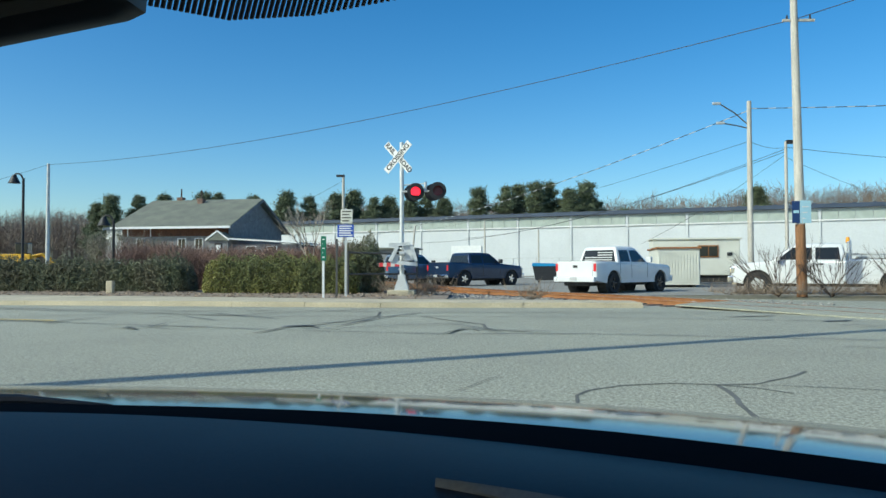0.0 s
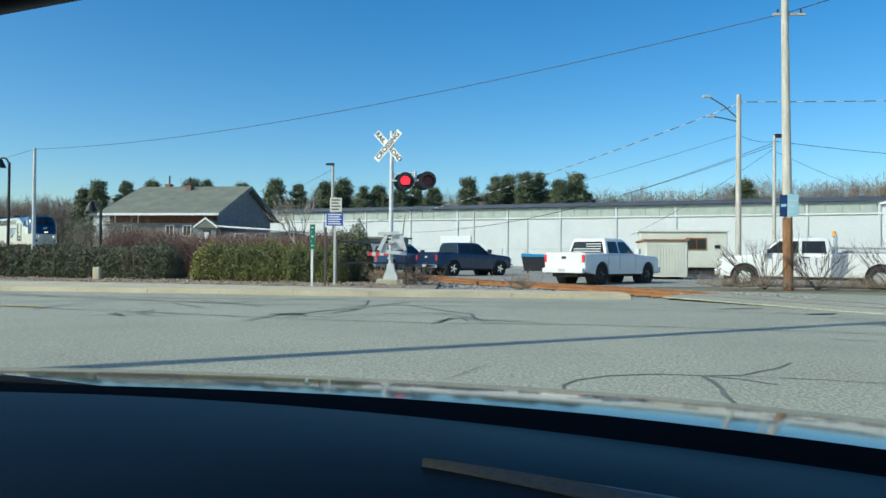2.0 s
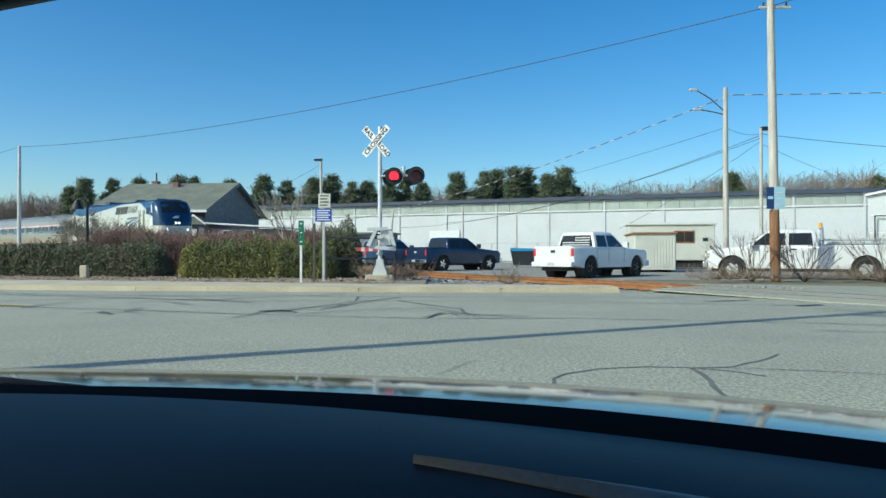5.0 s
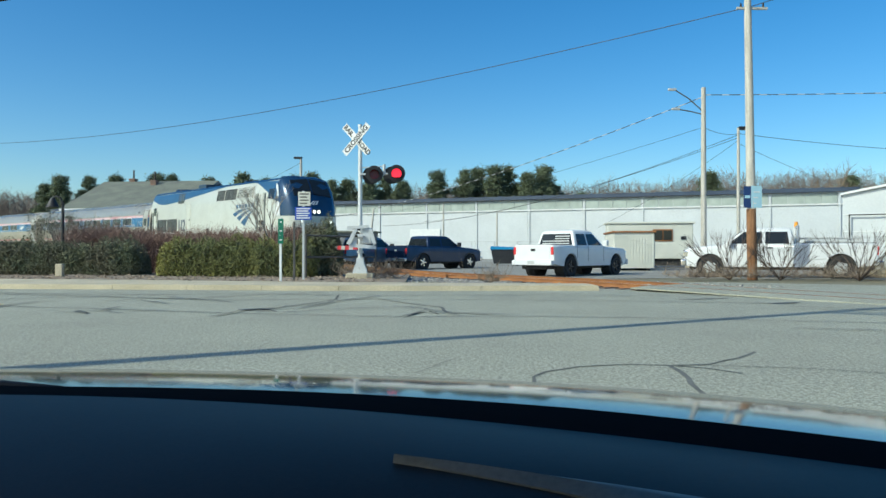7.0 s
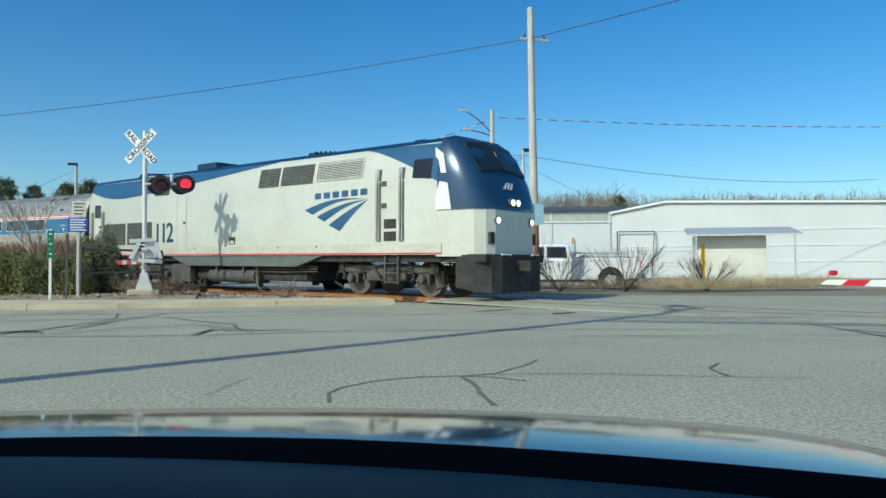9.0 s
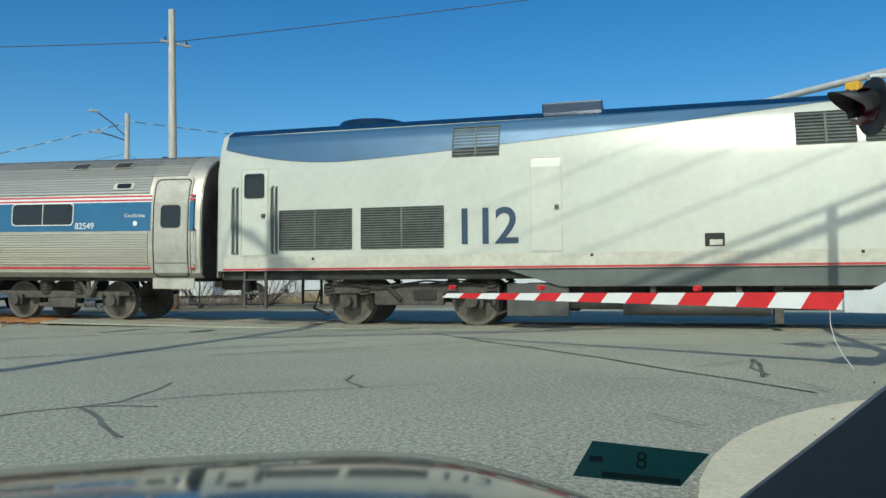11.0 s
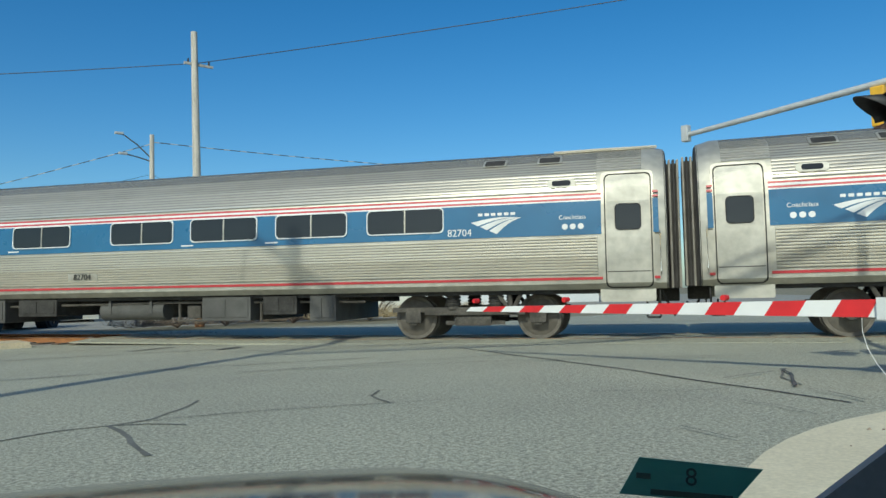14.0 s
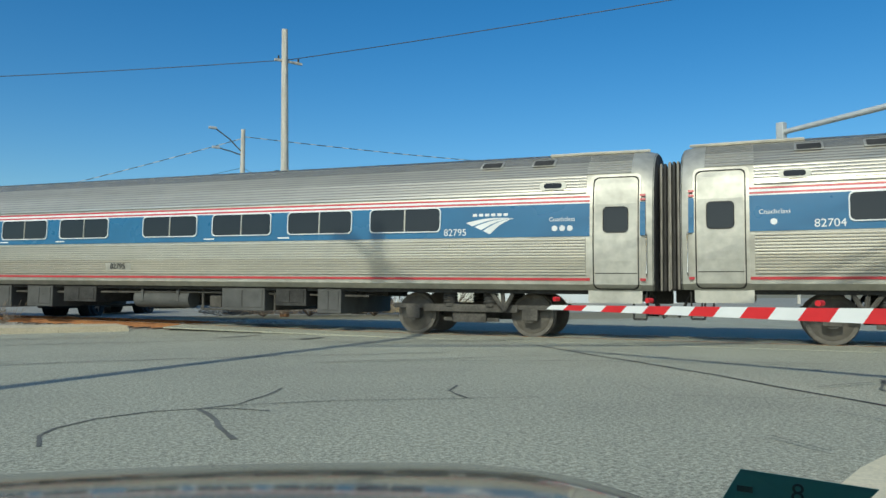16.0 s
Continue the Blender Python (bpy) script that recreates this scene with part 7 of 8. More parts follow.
def flasher(parent, m, phase, hood_len=0.30, lens="lens_lit"):
    """A round warning light: dark backboard, hood, lens and the added dark vane that turns before it."""
    bm = bmesh.new()
    add_cyl(bm, (0, 0.0, 0), (0, 0.03, 0), 0.29, 0.29, 32)
    bb = part("backboard", bm, "black", parent, "black round backboard", False, m)
    bm = bmesh.new()
    add_cyl(bm, (0, 0.02, 0), (0, 0.20, 0), 0.14, 0.09, 16)
    part("lamp_case", bm, "black", bb, "", True)
    bm = bmesh.new()
    n = 18
    for r0, r1 in ((0.17, 0.18),):
        a = [bm.verts.new((math.cos(radians(-20 + 220 * i / n)) * r0, -0.0, math.sin(radians(-20 + 220 * i / n)) * r0)) for i in range(n + 1)]
        b = [bm.verts.new((math.cos(radians(-20 + 220 * i / n)) * r1, -hood_len * (0.35 + 0.65 * max(0, math.sin(radians(-20 + 220 * i / n)))), math.sin(radians(-20 + 220 * i / n)) * r1 - 0.03)) for i in range(n + 1)]
        for i in range(n):
            bm.faces.new((a[i], a[i + 1], b[i + 1], b[i]))
    hood = part("hood", bm, "black", bb, "black sun hood", True)
    so = hood.modifiers.new("thick", "SOLIDIFY")
    so.thickness = 0.008
    bm = bmesh.new()
    add_cyl(bm, (0, -0.012, 0), (0, -0.002, 0), 0.16, 0.16, 24)
    part("lens", bm, lens, bb, "glowing red lens" if lens == "lens_lit" else "dark red lens")
    # two half vanes, added to cover the lens like shutters while it is off
    for s in (1, -1):
        bm = bmesh.new()
        pts = [(0, 0, 0.165 * s)] + []
        out = [(math.cos(radians(a)) * 0.166, 0, s * math.sin(radians(a)) * 0.166 - s * 0.166) for a in range(0, 181, 12)]
        add_prism(bm, out, (0, -0.004, 0), (0, 0.0, 0))
        v = part("vane", bm, "lens_red", bb, "added dark red vane that covers the lens", False, pose(0, -0.022, s * 0.166))
        SHUTTERS.append((v, s, phase))
    return bb


def far_signal():
    base = thing("crossing_signal", "silver railroad crossing signal with crossbuck and two red lights", "railway signal", "crossing signals", m=pose(-1.99, 25.3, 0.05))
    bm = bmesh.new()
    add_box(bm, (-0.45, -0.4, -0.1), (0.45, 0.4, 0.22), bevel=0.04)
    part("foundation", bm, "concrete", base, "concrete foundation block")
    bm = bmesh.new()
    add_cyl(bm, (0, 0, 0.2), (0, 0, 5.2), 0.075, 0.07, 16)
    part("mast", bm, "signal_grey", base, "silver-painted mast", True)
    bm = bmesh.new()
    add_prism(bm, [(-0.24, 0, 0.22), (0.24, 0, 0.22), (0.22, 0, 0.34), (0.13, 0, 0.56), (0.11, 0, 0.74), (-0.11, 0, 0.74), (-0.13, 0, 0.56), (-0.22, 0, 0.34)], (0, -0.17, 0), (0, 0.17, 0))
    part("base_case", bm, "signal_grey", base, "silver base casting")
    bm = bmesh.new()
    add_box(bm, (0.06, -0.30, 1.20), (0.40, 0.10, 1.74), bevel=0.05)
    part("gate_mechanism", bm, "signal_grey", base, "silver gate mechanism box")
    bm = bmesh.new()
    add_prism(bm, [(-0.34, 0, 1.15), (-0.10, 0, 1.15), (-0.05, 0, 1.62), (-0.20, 0, 1.62)], (0, -0.30, 0), (0, -0.22, 0))
    add_prism(bm, [(-0.34, 0, 1.10), (0.55, 0, 1.02), (0.55, 0, 1.14), (-0.34, 0, 1.22)], (0, -0.33, 0), (0, -0.27, 0))
    part("counterweight_arm", bm, "signal_grey", base, "silver counterweight arms")
    for pts in ([(-0.42, 1.20), (-0.30, 1.16), (-0.06, 1.66), (-0.16, 1.72)], [(0.30, 1.70), (0.42, 1.68), (0.56, 1.20), (0.46, 1.14)], [(-0.40, 1.66), (0.30, 1.72), (0.30, 1.82), (-0.40, 1.78)]):
        bm = bmesh.new()
        add_prism(bm, [(x, 0, z) for x, z in pts], (0, -0.40, 0), (0, -0.34, 0))
        part("counterweight_plate", bm, "signal_grey", base, "silver counterweight plate")
    bm = bmesh.new()
    add_cyl(bm, (-0.05, -0.36, 1.44), (0.12, -0.36, 1.44), 0.07, 0.07, 12)
    part("pivot", bm, "steel_grey", base, "", True)
    for z in (0.36, 0.9):
        bm = bmesh.new()
        add_cyl(bm, (0, 0, z), (0, 0, z + 0.05), 0.115, 0.115, 14)
        part("mast_collar", bm, "signal_grey", base, "", True)
    for k in range(3):
        bm = bmesh.new()
        add_box(bm, (-0.14 + 0.02 * k, -0.335, 1.42 + 0.11 * k), (0.0 + 0.02 * k, -0.31, 1.48 + 0.11 * k))
        part("stencil_bar", bm, "under", base)
    # lowered arm over the road beyond
    d = Vector((-0.42, 0.90, 0)).normalized()
    a = Vector((-0.1, 0.2, 1.08))
    n = 12
    for k in range(n):
        bm = bmesh.new()
        p, q = a + d * 0.42 * k, a + d * 0.42 * (k + 1)
        s = Vector((d.y, -d.x, 0)) * 0.02
        vs = [p + s, q + s, q - s, p - s]
        add_prism(bm, vs, (0, 0, -0.07), (0, 0, 0.07))
        part("arm_stripe", bm, "coach_red" if k % 2 == 0 else "steel_grey", base)
    # crossbuck
    yaw = -20
    for k, (txt, tilt) in enumerate((("CROSSING", 47), ("RAIL   ROAD", -47))):
        m = pose(-0.12, -0.12 + 0.02 * k, 4.69, 0, 0, yaw) @ pose(0, 0, 0, 0, -tilt, 0)
        bm = bmesh.new()
        add_box(bm, (-0.64, -0.008, -0.118), (0.64, 0.008, 0.118), bevel=0.004)
        b = part("crossbuck_blade", bm, "white", base, "white crossbuck blade", False, m)
        for word, at in (((txt, 0.0),) if k == 0 else (("RAIL", -0.40), ("ROAD", 0.40))):
            text_part("lettering", word, 0.235 if k == 0 else 0.215, "black", b, pose(at, -0.0095, 0, 90, 0, 0), "black capital letters", 0.001, 0.007)
    bm = bmesh.new()
    add_tube(bm, [(0.0, -0.06, 3.52), (0.5, -0.06, 3.54), (1.25, -0.02, 3.55)], 0.035, 8)
    add_tube(bm, [(0.0, 0.0, 3.75), (0.75, -0.02, 3.80)], 0.02, 8)
    add_cyl(bm, (0.80, -0.02, 3.55), (0.80, -0.02, 3.86), 0.05, seg=8)
    part("light_bracket", bm, "signal_grey", base, "silver light bracket", True)
    for x, z, ph in ((0.48, 3.52, 0), (1.22, 3.55, 1)):
        flasher(base, pose(x, -0.16, z, 0, 0, 4), ph)
    for x, z in ((0.35, 3.50), (1.05, 3.52)):
        bm = bmesh.new()
        add_cyl(bm, (x, 0.14, z), (x, 0.17, z), 0.29, 0.29, 28)
        part("rear_backboard", bm, "black", base)
    return base


far_signal()


def near_gate():
    base = thing("crossing_gate", "silver crossing gate with lowered red and white arm", "railway signal", "crossing signals", m=pose(9.16, 2.13, 0.03))
    bm = bmesh.new()
    add_box(bm, (-0.32, -0.32, -0.05), (0.32, 0.32, 0.10), bevel=0.03)
    part("foundation", bm, "concrete", base)
    bm = bmesh.new()
    add_cyl(bm, (0, 0, 0.2), (0, 0, 6.2), 0.085, 0.085, 20)
    part("mast", bm, "signal_grey", base, "silver-painted mast", True)
    for z in (3.33, 3.50):
        bm = bmesh.new()
        add_cyl(bm, (0, 0, z - 0.03), (0, 0, z + 0.03), 0.10, 0.10, 20)
        add_box(bm, (-0.13, -0.06, z - 0.02), (0.13, 0.06, z + 0.02))
        part("clamp", bm, "steel_grey", base, "steel mast clamp")
    bm = bmesh.new()
    add_tube(bm, [(0.02, -0.05, 3.38), (0.05, -0.8, 3.50), (0.08, -2.6, 3.75)], 0.055, 10)
    part("side_boom", bm, "signal_grey", base, "silver side boom", True)
    # drive box and the elbow that carries the arm
    bm = bmesh.new()
    add_box(bm, (-0.22, -0.62, 0.75), (0.26, 0.02, 1.47), bevel=0.05)
    part("drive_box", bm, "signal_grey", base, "silver gate drive box")
    bm = bmesh.new()
    add_box(bm, (-0.24, -0.55, 1.465), (0.28, 0.0, 1.50), bevel=0.012)
    part("drive_lid", bm, "signal_grey", base)
    out = [(0, 0.02, 1.36), (0, 0.30, 1.34), (0, 0.36, 1.20), (0, 0.50, 0.92), (0, 0.66, 0.83), (0, 0.90, 0.83), (0, 0.90, 0.60), (0, 0.44, 0.60), (0, 0.30, 0.78), (0, 0.12, 1.08), (0, 0.0, 1.12)]
    for xo in (-0.30, 0.30):
        bm = bmesh.new()
        add_prism(bm, out, (xo - 0.025, 0, 0), (xo + 0.025, 0, 0))
        part("arm_elbow", bm, "signal_grey", base, "cast silver arm support")
        bm = bmesh.new()
        add_cyl(bm, (xo - 0.05, 0.17, 1.22), (xo + 0.05, 0.17, 1.22), 0.065, 0.065, 16)
        part("pivot", bm, "steel_grey", base)
    bm = bmesh.new()
    add_box(bm, (-0.28, 0.60, 0.63), (0.28, 0.90, 0.80), bevel=0.02)
    part("arm_clamp", bm, "signal_grey", base)
    # tapering arm in red and white lengths with slanted joints
    d = Vector((-0.075, 1.0, 0)).normalized()
    a0 = Vector((-0.20, 0.66, 0.715))
    x, k = 0.0, 0
    first = True
    while x < 6.0:
        L = 0.36 if not first else 0.30
        e = min(x + L, 6.05)
        h0, h1 = 0.098 - 0.0105 * x, 0.098 - 0.0105 * e
        p, q = a0 + d * x, a0 + d * e
        s = Vector((0.016, 0, 0))
        sl = 0.055
        bm = bmesh.new()
        vs = [p + d * sl + Vector((0, 0, -h0)), q + d * sl + Vector((0, 0, -h1)), q - d * sl + Vector((0, 0, h1)), p - d * sl + Vector((0, 0, h0))]
        add_prism(bm, vs, s, -s)
        part("arm_stripe", bm, "white" if k % 2 == 0 else "red", base, "white arm length" if k % 2 == 0 else "red reflective arm length")
        x, k, first = e, k + 1, False
    for q in (1.9, 4.2, 5.9):
        bm = bmesh.new()
        p = a0 + d * q + Vector((0, 0, 0.13))
        add_cyl(bm, p - Vector((0.05, 0, 0)), p + Vector((0.05, 0, 0)), 0.036, 0.036, 12)
        part("arm_light", bm, "red", base, "small red arm light")
    bm = bmesh.new()
    add_tube(bm, [a0 + d * 0.42 + Vector((0, 0, -0.10)), a0 + d * 0.42 + Vector((0, 0, -0.25)), a0 + d * 0.38 + Vector((0, 0, -0.42)), a0 + d * 0.30 + Vector((0, 0, -0.58)), a0 + d * 0.2 + Vector((0, 0, -0.72))], 0.004, 5)
    part("arm_cord", bm, "white", base, "loose white cord under the arm")
    # lights
    bm = bmesh.new()
    add_tube(bm, [(-0.05, 0.02, 3.02), (-0.35, 0.30, 3.02), (-0.62, 0.52, 2.98)], 0.03, 8)
    add_tube(bm, [(-0.05, -0.02, 3.02), (-0.2, -0.25, 3.05), (-0.35, -0.2, 2.9)], 0.03, 8)
    part("light_bracket", bm, "signal_grey", base, "silver light bracket", True)
    for (x, y, z), ph in (((-0.62, 0.50, 2.68), 0), ((-0.42, -0.14, 2.72), 1)):
        flasher(base, pose(x, y, z, 0, 0, -135), ph, 0.42, "lens_red")
    for x, y, z in ((-0.10, 0.26, 2.66), (0.12, -0.30, 2.66)):
        bm = bmesh.new()
        add_cyl(bm, (0, 0, 0), (0, 0.10, 0), 0.19, 0.13, 24)
        part("rear_light", bm, "under_grey", base, "back of a second light", False, pose(x, y, z, 0, 0, -60))
    bm = bmesh.new()
    add_box(bm, (-0.145, -0.012, -0.115), (0.145, 0.012, 0.115), bevel=0.006)
    b = part("notice", bm, "blue_sign", base, "blue notice plate", False, pose(-0.11, -0.02, 2.28, 0, 0, -78))
    for k in range(5):
        bm = bmesh.new()
        z = 0.10 - 0.045 * k
        add_box(bm, (-0.11, -0.016, z * 0.8 - 0.005), (0.11 - 0.04 * (k % 2), -0.013, z * 0.8 + 0.005))
        part("text_bar", bm, "white", b)
    return base


near_gate()


def traffic_arm():
    base = thing("traffic_signal_arm", "grey traffic signal mast arm beyond the tracks", "traffic signal", m=pose(22.5, 0.7, -0.1))
    bm = bmesh.new()
    add_cyl(bm, (0, 0, 0), (0, 0, 6.9), 0.16, 0.13, 16)
    part("pole", bm, "steel_grey", base, "grey steel pole", True)
    bm = bmesh.new()
    add_tube(bm, [(0, 0, 6.75), (0.15, 4, 6.72), (0.4, 8, 6.5), (0.6, 12.7, 6.22)], [0.12, 0.11, 0.10, 0.085], 12)
    part("mast_arm", bm, "steel_grey", base, "grey steel mast arm", True)
    bm = bmesh.new()
    add_box(bm, (0.48, 12.55, 6.0), (0.72, 12.8, 6.55), bevel=0.03)
    part("end_bracket", bm, "steel_grey", base)
    for y in (6.6, 2.8):
        bm = bmesh.new()
        add_box(bm, (0.0, y - 0.18, 5.35), (0.4, y + 0.18, 6.45), bevel=0.04)
        h = part("signal_head", bm, "yellow", base, "yellow traffic signal head")
        for z in (5.55, 5.9, 6.25):
            bm = bmesh.new()
            add_cyl(bm, (0.4, y, z), (0.55, y, z), 0.14, 0.14, 14)
            part("visor", bm, "black", h)
    return base


traffic_arm()


# ---- vehicles ----
def arch(cx, r, n=10):
    return [(cx + r * math.cos(math.pi * (1 - i / n)), 0.42 + r * math.sin(math.pi * (1 - i / n))) for i in range(n + 1)]


def pickup(name, m, paint, label, wb=3.57, cab0=0.2, cab1=2.35, roof=1.90, belt=1.25, rim="chrome", utility=False, flag=False, four=True):
    """Pickup truck: x forward from the rear axle, y left, z up."""
    base = thing(name, label, "pickup truck", "parked trucks", m=m)
    rear, front = -1.22, wb + 0.98
    hw = 0.98
    low = [(rear, 0.62), (rear + 0.02, 0.52)] + [(-0.54, 0.42)] + arch(0, 0.52) + [(0.54, 0.42), (wb - 0.54, 0.42)] + arch(wb, 0.52) + [(wb + 0.52, 0.40), (front - 0.06, 0.45), (front, 0.70), (front - 0.02, 1.02), (front - 0.14, 1.14), (cab1 + 0.25, belt + 0.02), (cab0 - 0.02, belt + 0.02), (cab0 - 0.03, belt + 0.05), (rear, belt + 0.05)]
    bm = bmesh.new()
    ins = [(x, z) for x, z in low]
    rings = []
    steps = ((-hw, 0.11, 0.20), (-hw + 0.014, 0.055, 0.12), (-hw + 0.045, 0.018, 0.06), (-hw + 0.11, 0.0, 0.02), (-hw + 0.30, -0.012, 0.0))
    for y, drop, back in steps + tuple((-y, d_, b_) for y, d_, b_ in reversed(steps)):
        rings.append([(x - (back if x > front - 0.2 else 0.0) + (back * 0.25 if x < rear + 0.01 else 0.0), y, z - (drop if z > 0.95 else 0.0)) for x, z in ins])
    add_loft(bm, rings)
    part("body", bm, paint, base, "", True)
    # cab
    bm = bmesh.new()
    secs = []
    for x0, x1, z, w, r in ((cab0, cab1 + 0.30, belt - 0.08, hw - 0.02, 0.04), (cab0, cab1 + 0.30, belt, hw - 0.03, 0.05), (cab0 + 0.10, cab1 - 0.42, roof - 0.10, hw - 0.20, 0.07), (cab0 + 0.13, cab1 - 0.49, roof - 0.05, hw - 0.235, 0.09), (cab0 + 0.20, cab1 - 0.60, roof - 0.015, hw - 0.30, 0.12), (cab0 + 0.34, cab1 - 0.78, roof, hw - 0.44, 0.14)):
        ring = []
        for cx_, cy_, a0 in ((x1 - r, -w + r, -90), (x1 - r, w - r, 0), (x0 + r, w - r, 90), (x0 + r, -w + r, 180)):
            for q in (0, 30, 60, 90):
                a = radians(a0 + q)
                ring.append((cx_ + r * math.cos(a), cy_ + r * math.sin(a), z))
        secs.append(ring)
    add_loft(bm, secs)
    part("cab", bm, paint, base, "painted cab", True)
    # glass
    k0 = lambda x0, z: x0 + 0.10 * (z - belt) / (roof - 0.10 - belt)
    def side_x(z):
        return cab1 + 0.30 - 0.72 * (z - belt) / (roof - 0.10 - belt)
    def side_w(z):
        return hw - 0.03 - 0.17 * (z - belt) / (roof - 0.10 - belt)
    mid = (cab0 + cab1) / 2 - 0.05
    z0, z1 = belt + 0.05, roof - 0.16
    for s in (1, -1):
        for xa0, xa1, xb0, xb1 in ((cab0 + 0.18, mid - 0.06, cab0 + 0.24, mid - 0.06), (mid + 0.06, side_x(z0) - 0.16, mid + 0.06, side_x(z1) - 0.12)):
            bm = bmesh.new()
            add_prism(bm, [(xa0, s * side_w(z0), z0), (xa1, s * side_w(z0), z0), (xb1, s * side_w(z1), z1), (xb0, s * side_w(z1), z1)], (0, s * -0.02, 0), (0, s * 0.012, 0))
            part("side_window", bm, "glass_dark", base, "dark side window")
        for xd in (mid, cab0 + 0.12, side_x(belt) - 0.12):
            bm = bmesh.new()
            add_box(bm, (xd - 0.006, s * hw - 0.006, 0.62), (xd + 0.006, s * hw + 0.003, belt))
            part("door_seam", bm, "under", base)
        for xd in (mid - 0.22, side_x(belt) - 1.1 + 0.0):
            bm = bmesh.new()
            add_box(bm, (xd - 0.10, s * (hw + 0.012) - 0.012, belt - 0.14), (xd + 0.10, s * (hw + 0.012) + 0.012, belt - 0.09), bevel=0.008)
            part("door_handle", bm, paint if not utility else "black", base)
        bm = bmesh.new()
        add_box(bm, (cab1 - 0.02, s * (hw + 0.14) - 0.13, belt + 0.02), (cab1 + 0.14, s * (hw + 0.14) + 0.10, belt + 0.26), bevel=0.03)
        part("wing_mirror", bm, paint if paint == "white_paint" else "black", base, "door mirror")
        bm = bmesh.new()
        add_box(bm, (front - 0.20, s * 0.78 - 0.16, 0.80), (front + 0.005, s * 0.78 + 0.19, 1.02), bevel=0.03)
        part("headlight", bm, "chrome", base, "clear headlight")
        bm = bmesh.new()
        add_box(bm, (rear + 0.0, s * 0.91 - 0.05, 0.88), (rear + 0.12, s * 0.91 + 0.075, 1.19), bevel=0.015)
        part("tail_light", bm, "red", base, "red tail light")
        bm = bmesh.new()
        pts = arch(0, 0.545) + list(reversed(arch(0, 0.515)))
        add_prism(bm, [(x, 0, z) for x, z in pts], (0, s * (hw - 0.01), 0), (0, s * (hw + 0.02), 0))
        part("arch_trim", bm, paint, base)
        bm = bmesh.new()
        add_prism(bm, [(x, 0, z) for x, z in [(p[0] + wb, p[1]) for p in pts]], (0, s * (hw - 0.01), 0), (0, s * (hw + 0.02), 0))
        part("arch_trim", bm, paint, base)
    bm = bmesh.new()
    add_prism(bm, [(side_x(z0) + 0.0, -side_w(z0) + 0.10, z0), (side_x(z0), side_w(z0) - 0.10, z0), (side_x(z1), side_w(z1) - 0.10, z1), (side_x(z1), -side_w(z1) + 0.10, z1)], (-0.02, 0, 0), (0.02, 0, 0.008))
    part("windshield", bm, "glass_dark", base, "dark windshield")
    bm = bmesh.new()
    xr0, xr1 = cab0 + 0.10 * (z0 - belt) / (roof - 0.1 - belt), cab0 + 0.10 * (z1 - belt) / (roof - 0.1 - belt)
    add_prism(bm, [(xr0, -side_w(z0) + 0.12, z0), (xr0, side_w(z0) - 0.12, z0), (xr1, side_w(z1) - 0.12, z1), (xr1, -side_w(z1) + 0.12, z1)], (0.01, 0, 0), (-0.02, 0, 0))
    rw = part("rear_window", bm, "glass_dark", base, "dark rear window")
    if flag:
        for k in range(4):
            bm = bmesh.new()
            zz = z0 + 0.05 + 0.10 * k
            xx = xr0 + (xr1 - xr0) * (zz - z0) / (z1 - z0) - 0.024
            add_box(bm, (xx - 0.003, -0.66, zz), (xx + 0.003, 0.66 if k < 2 else 0.05, zz + 0.045))
            part("decal_stripe", bm, "steel_grey", rw, "pale decal stripe")
    # bed, tailgate, bumpers, underbody
    bm = bmesh.new()
    add_box(bm, (rear + 0.10, -0.80, belt + 0.055), (cab0 - 0.12, 0.80, belt + 0.075))
    part("bed_cover", bm, "black", base, "black bed cover")
    bm = bmesh.new()
    add_box(bm, (rear - 0.02, -0.80, 0.66), (rear + 0.03, 0.80, belt + 0.04), bevel=0.015)
    tg = part("tailgate", bm, paint, base, "")
    bm = bmesh.new()
    add_box(bm, (rear - 0.035, -0.11, 1.02), (rear - 0.018, 0.11, 1.12), bevel=0.008)
    part("gate_emblem", bm, "black" if paint != "navy_paint" else "steel_grey", tg)
    bm = bmesh.new()
    add_box(bm, (rear - 0.16, -0.97, 0.46), (rear + 0.02, 0.97, 0.66), bevel=0.04)
    bp = part("rear_bumper", bm, "white_paint" if flag else "chrome", base, "rear bumper")
    bm = bmesh.new()
    add_box(bm, (rear - 0.17, -0.16, 0.52), (rear - 0.155, 0.16, 0.64))
    part("number_plate", bm, "steel_grey", bp)
    bm = bmesh.new()
    add_box(bm, (front - 0.12, -0.97, 0.44), (front + 0.10, 0.97, 0.70), bevel=0.05)
    part("front_bumper", bm, "chrome" if not flag else "white_paint", base)
    bm = bmesh.new()
    add_box(bm, (front - 0.04, -0.60, 0.74), (front + 0.03, 0.60, 1.08), bevel=0.03)
    g = part("grille", bm, "black", base, "black grille")
    bm = bmesh.new()
    add_box(bm, (rear + 0.05, -0.62, 0.30), (front - 0.2, 0.62, 0.52), bevel=0.05)
    part("chassis", bm, "under", base, "dark underbody")
    for s in (1, -1):
        for cx in (0, wb):
            bm = bmesh.new()
            add_cyl(bm, (cx, s * 0.5, 0.42), (cx, s * 0.93, 0.42), 0.51, 0.51, 22)
            part("wheel_well", bm, "under", base)
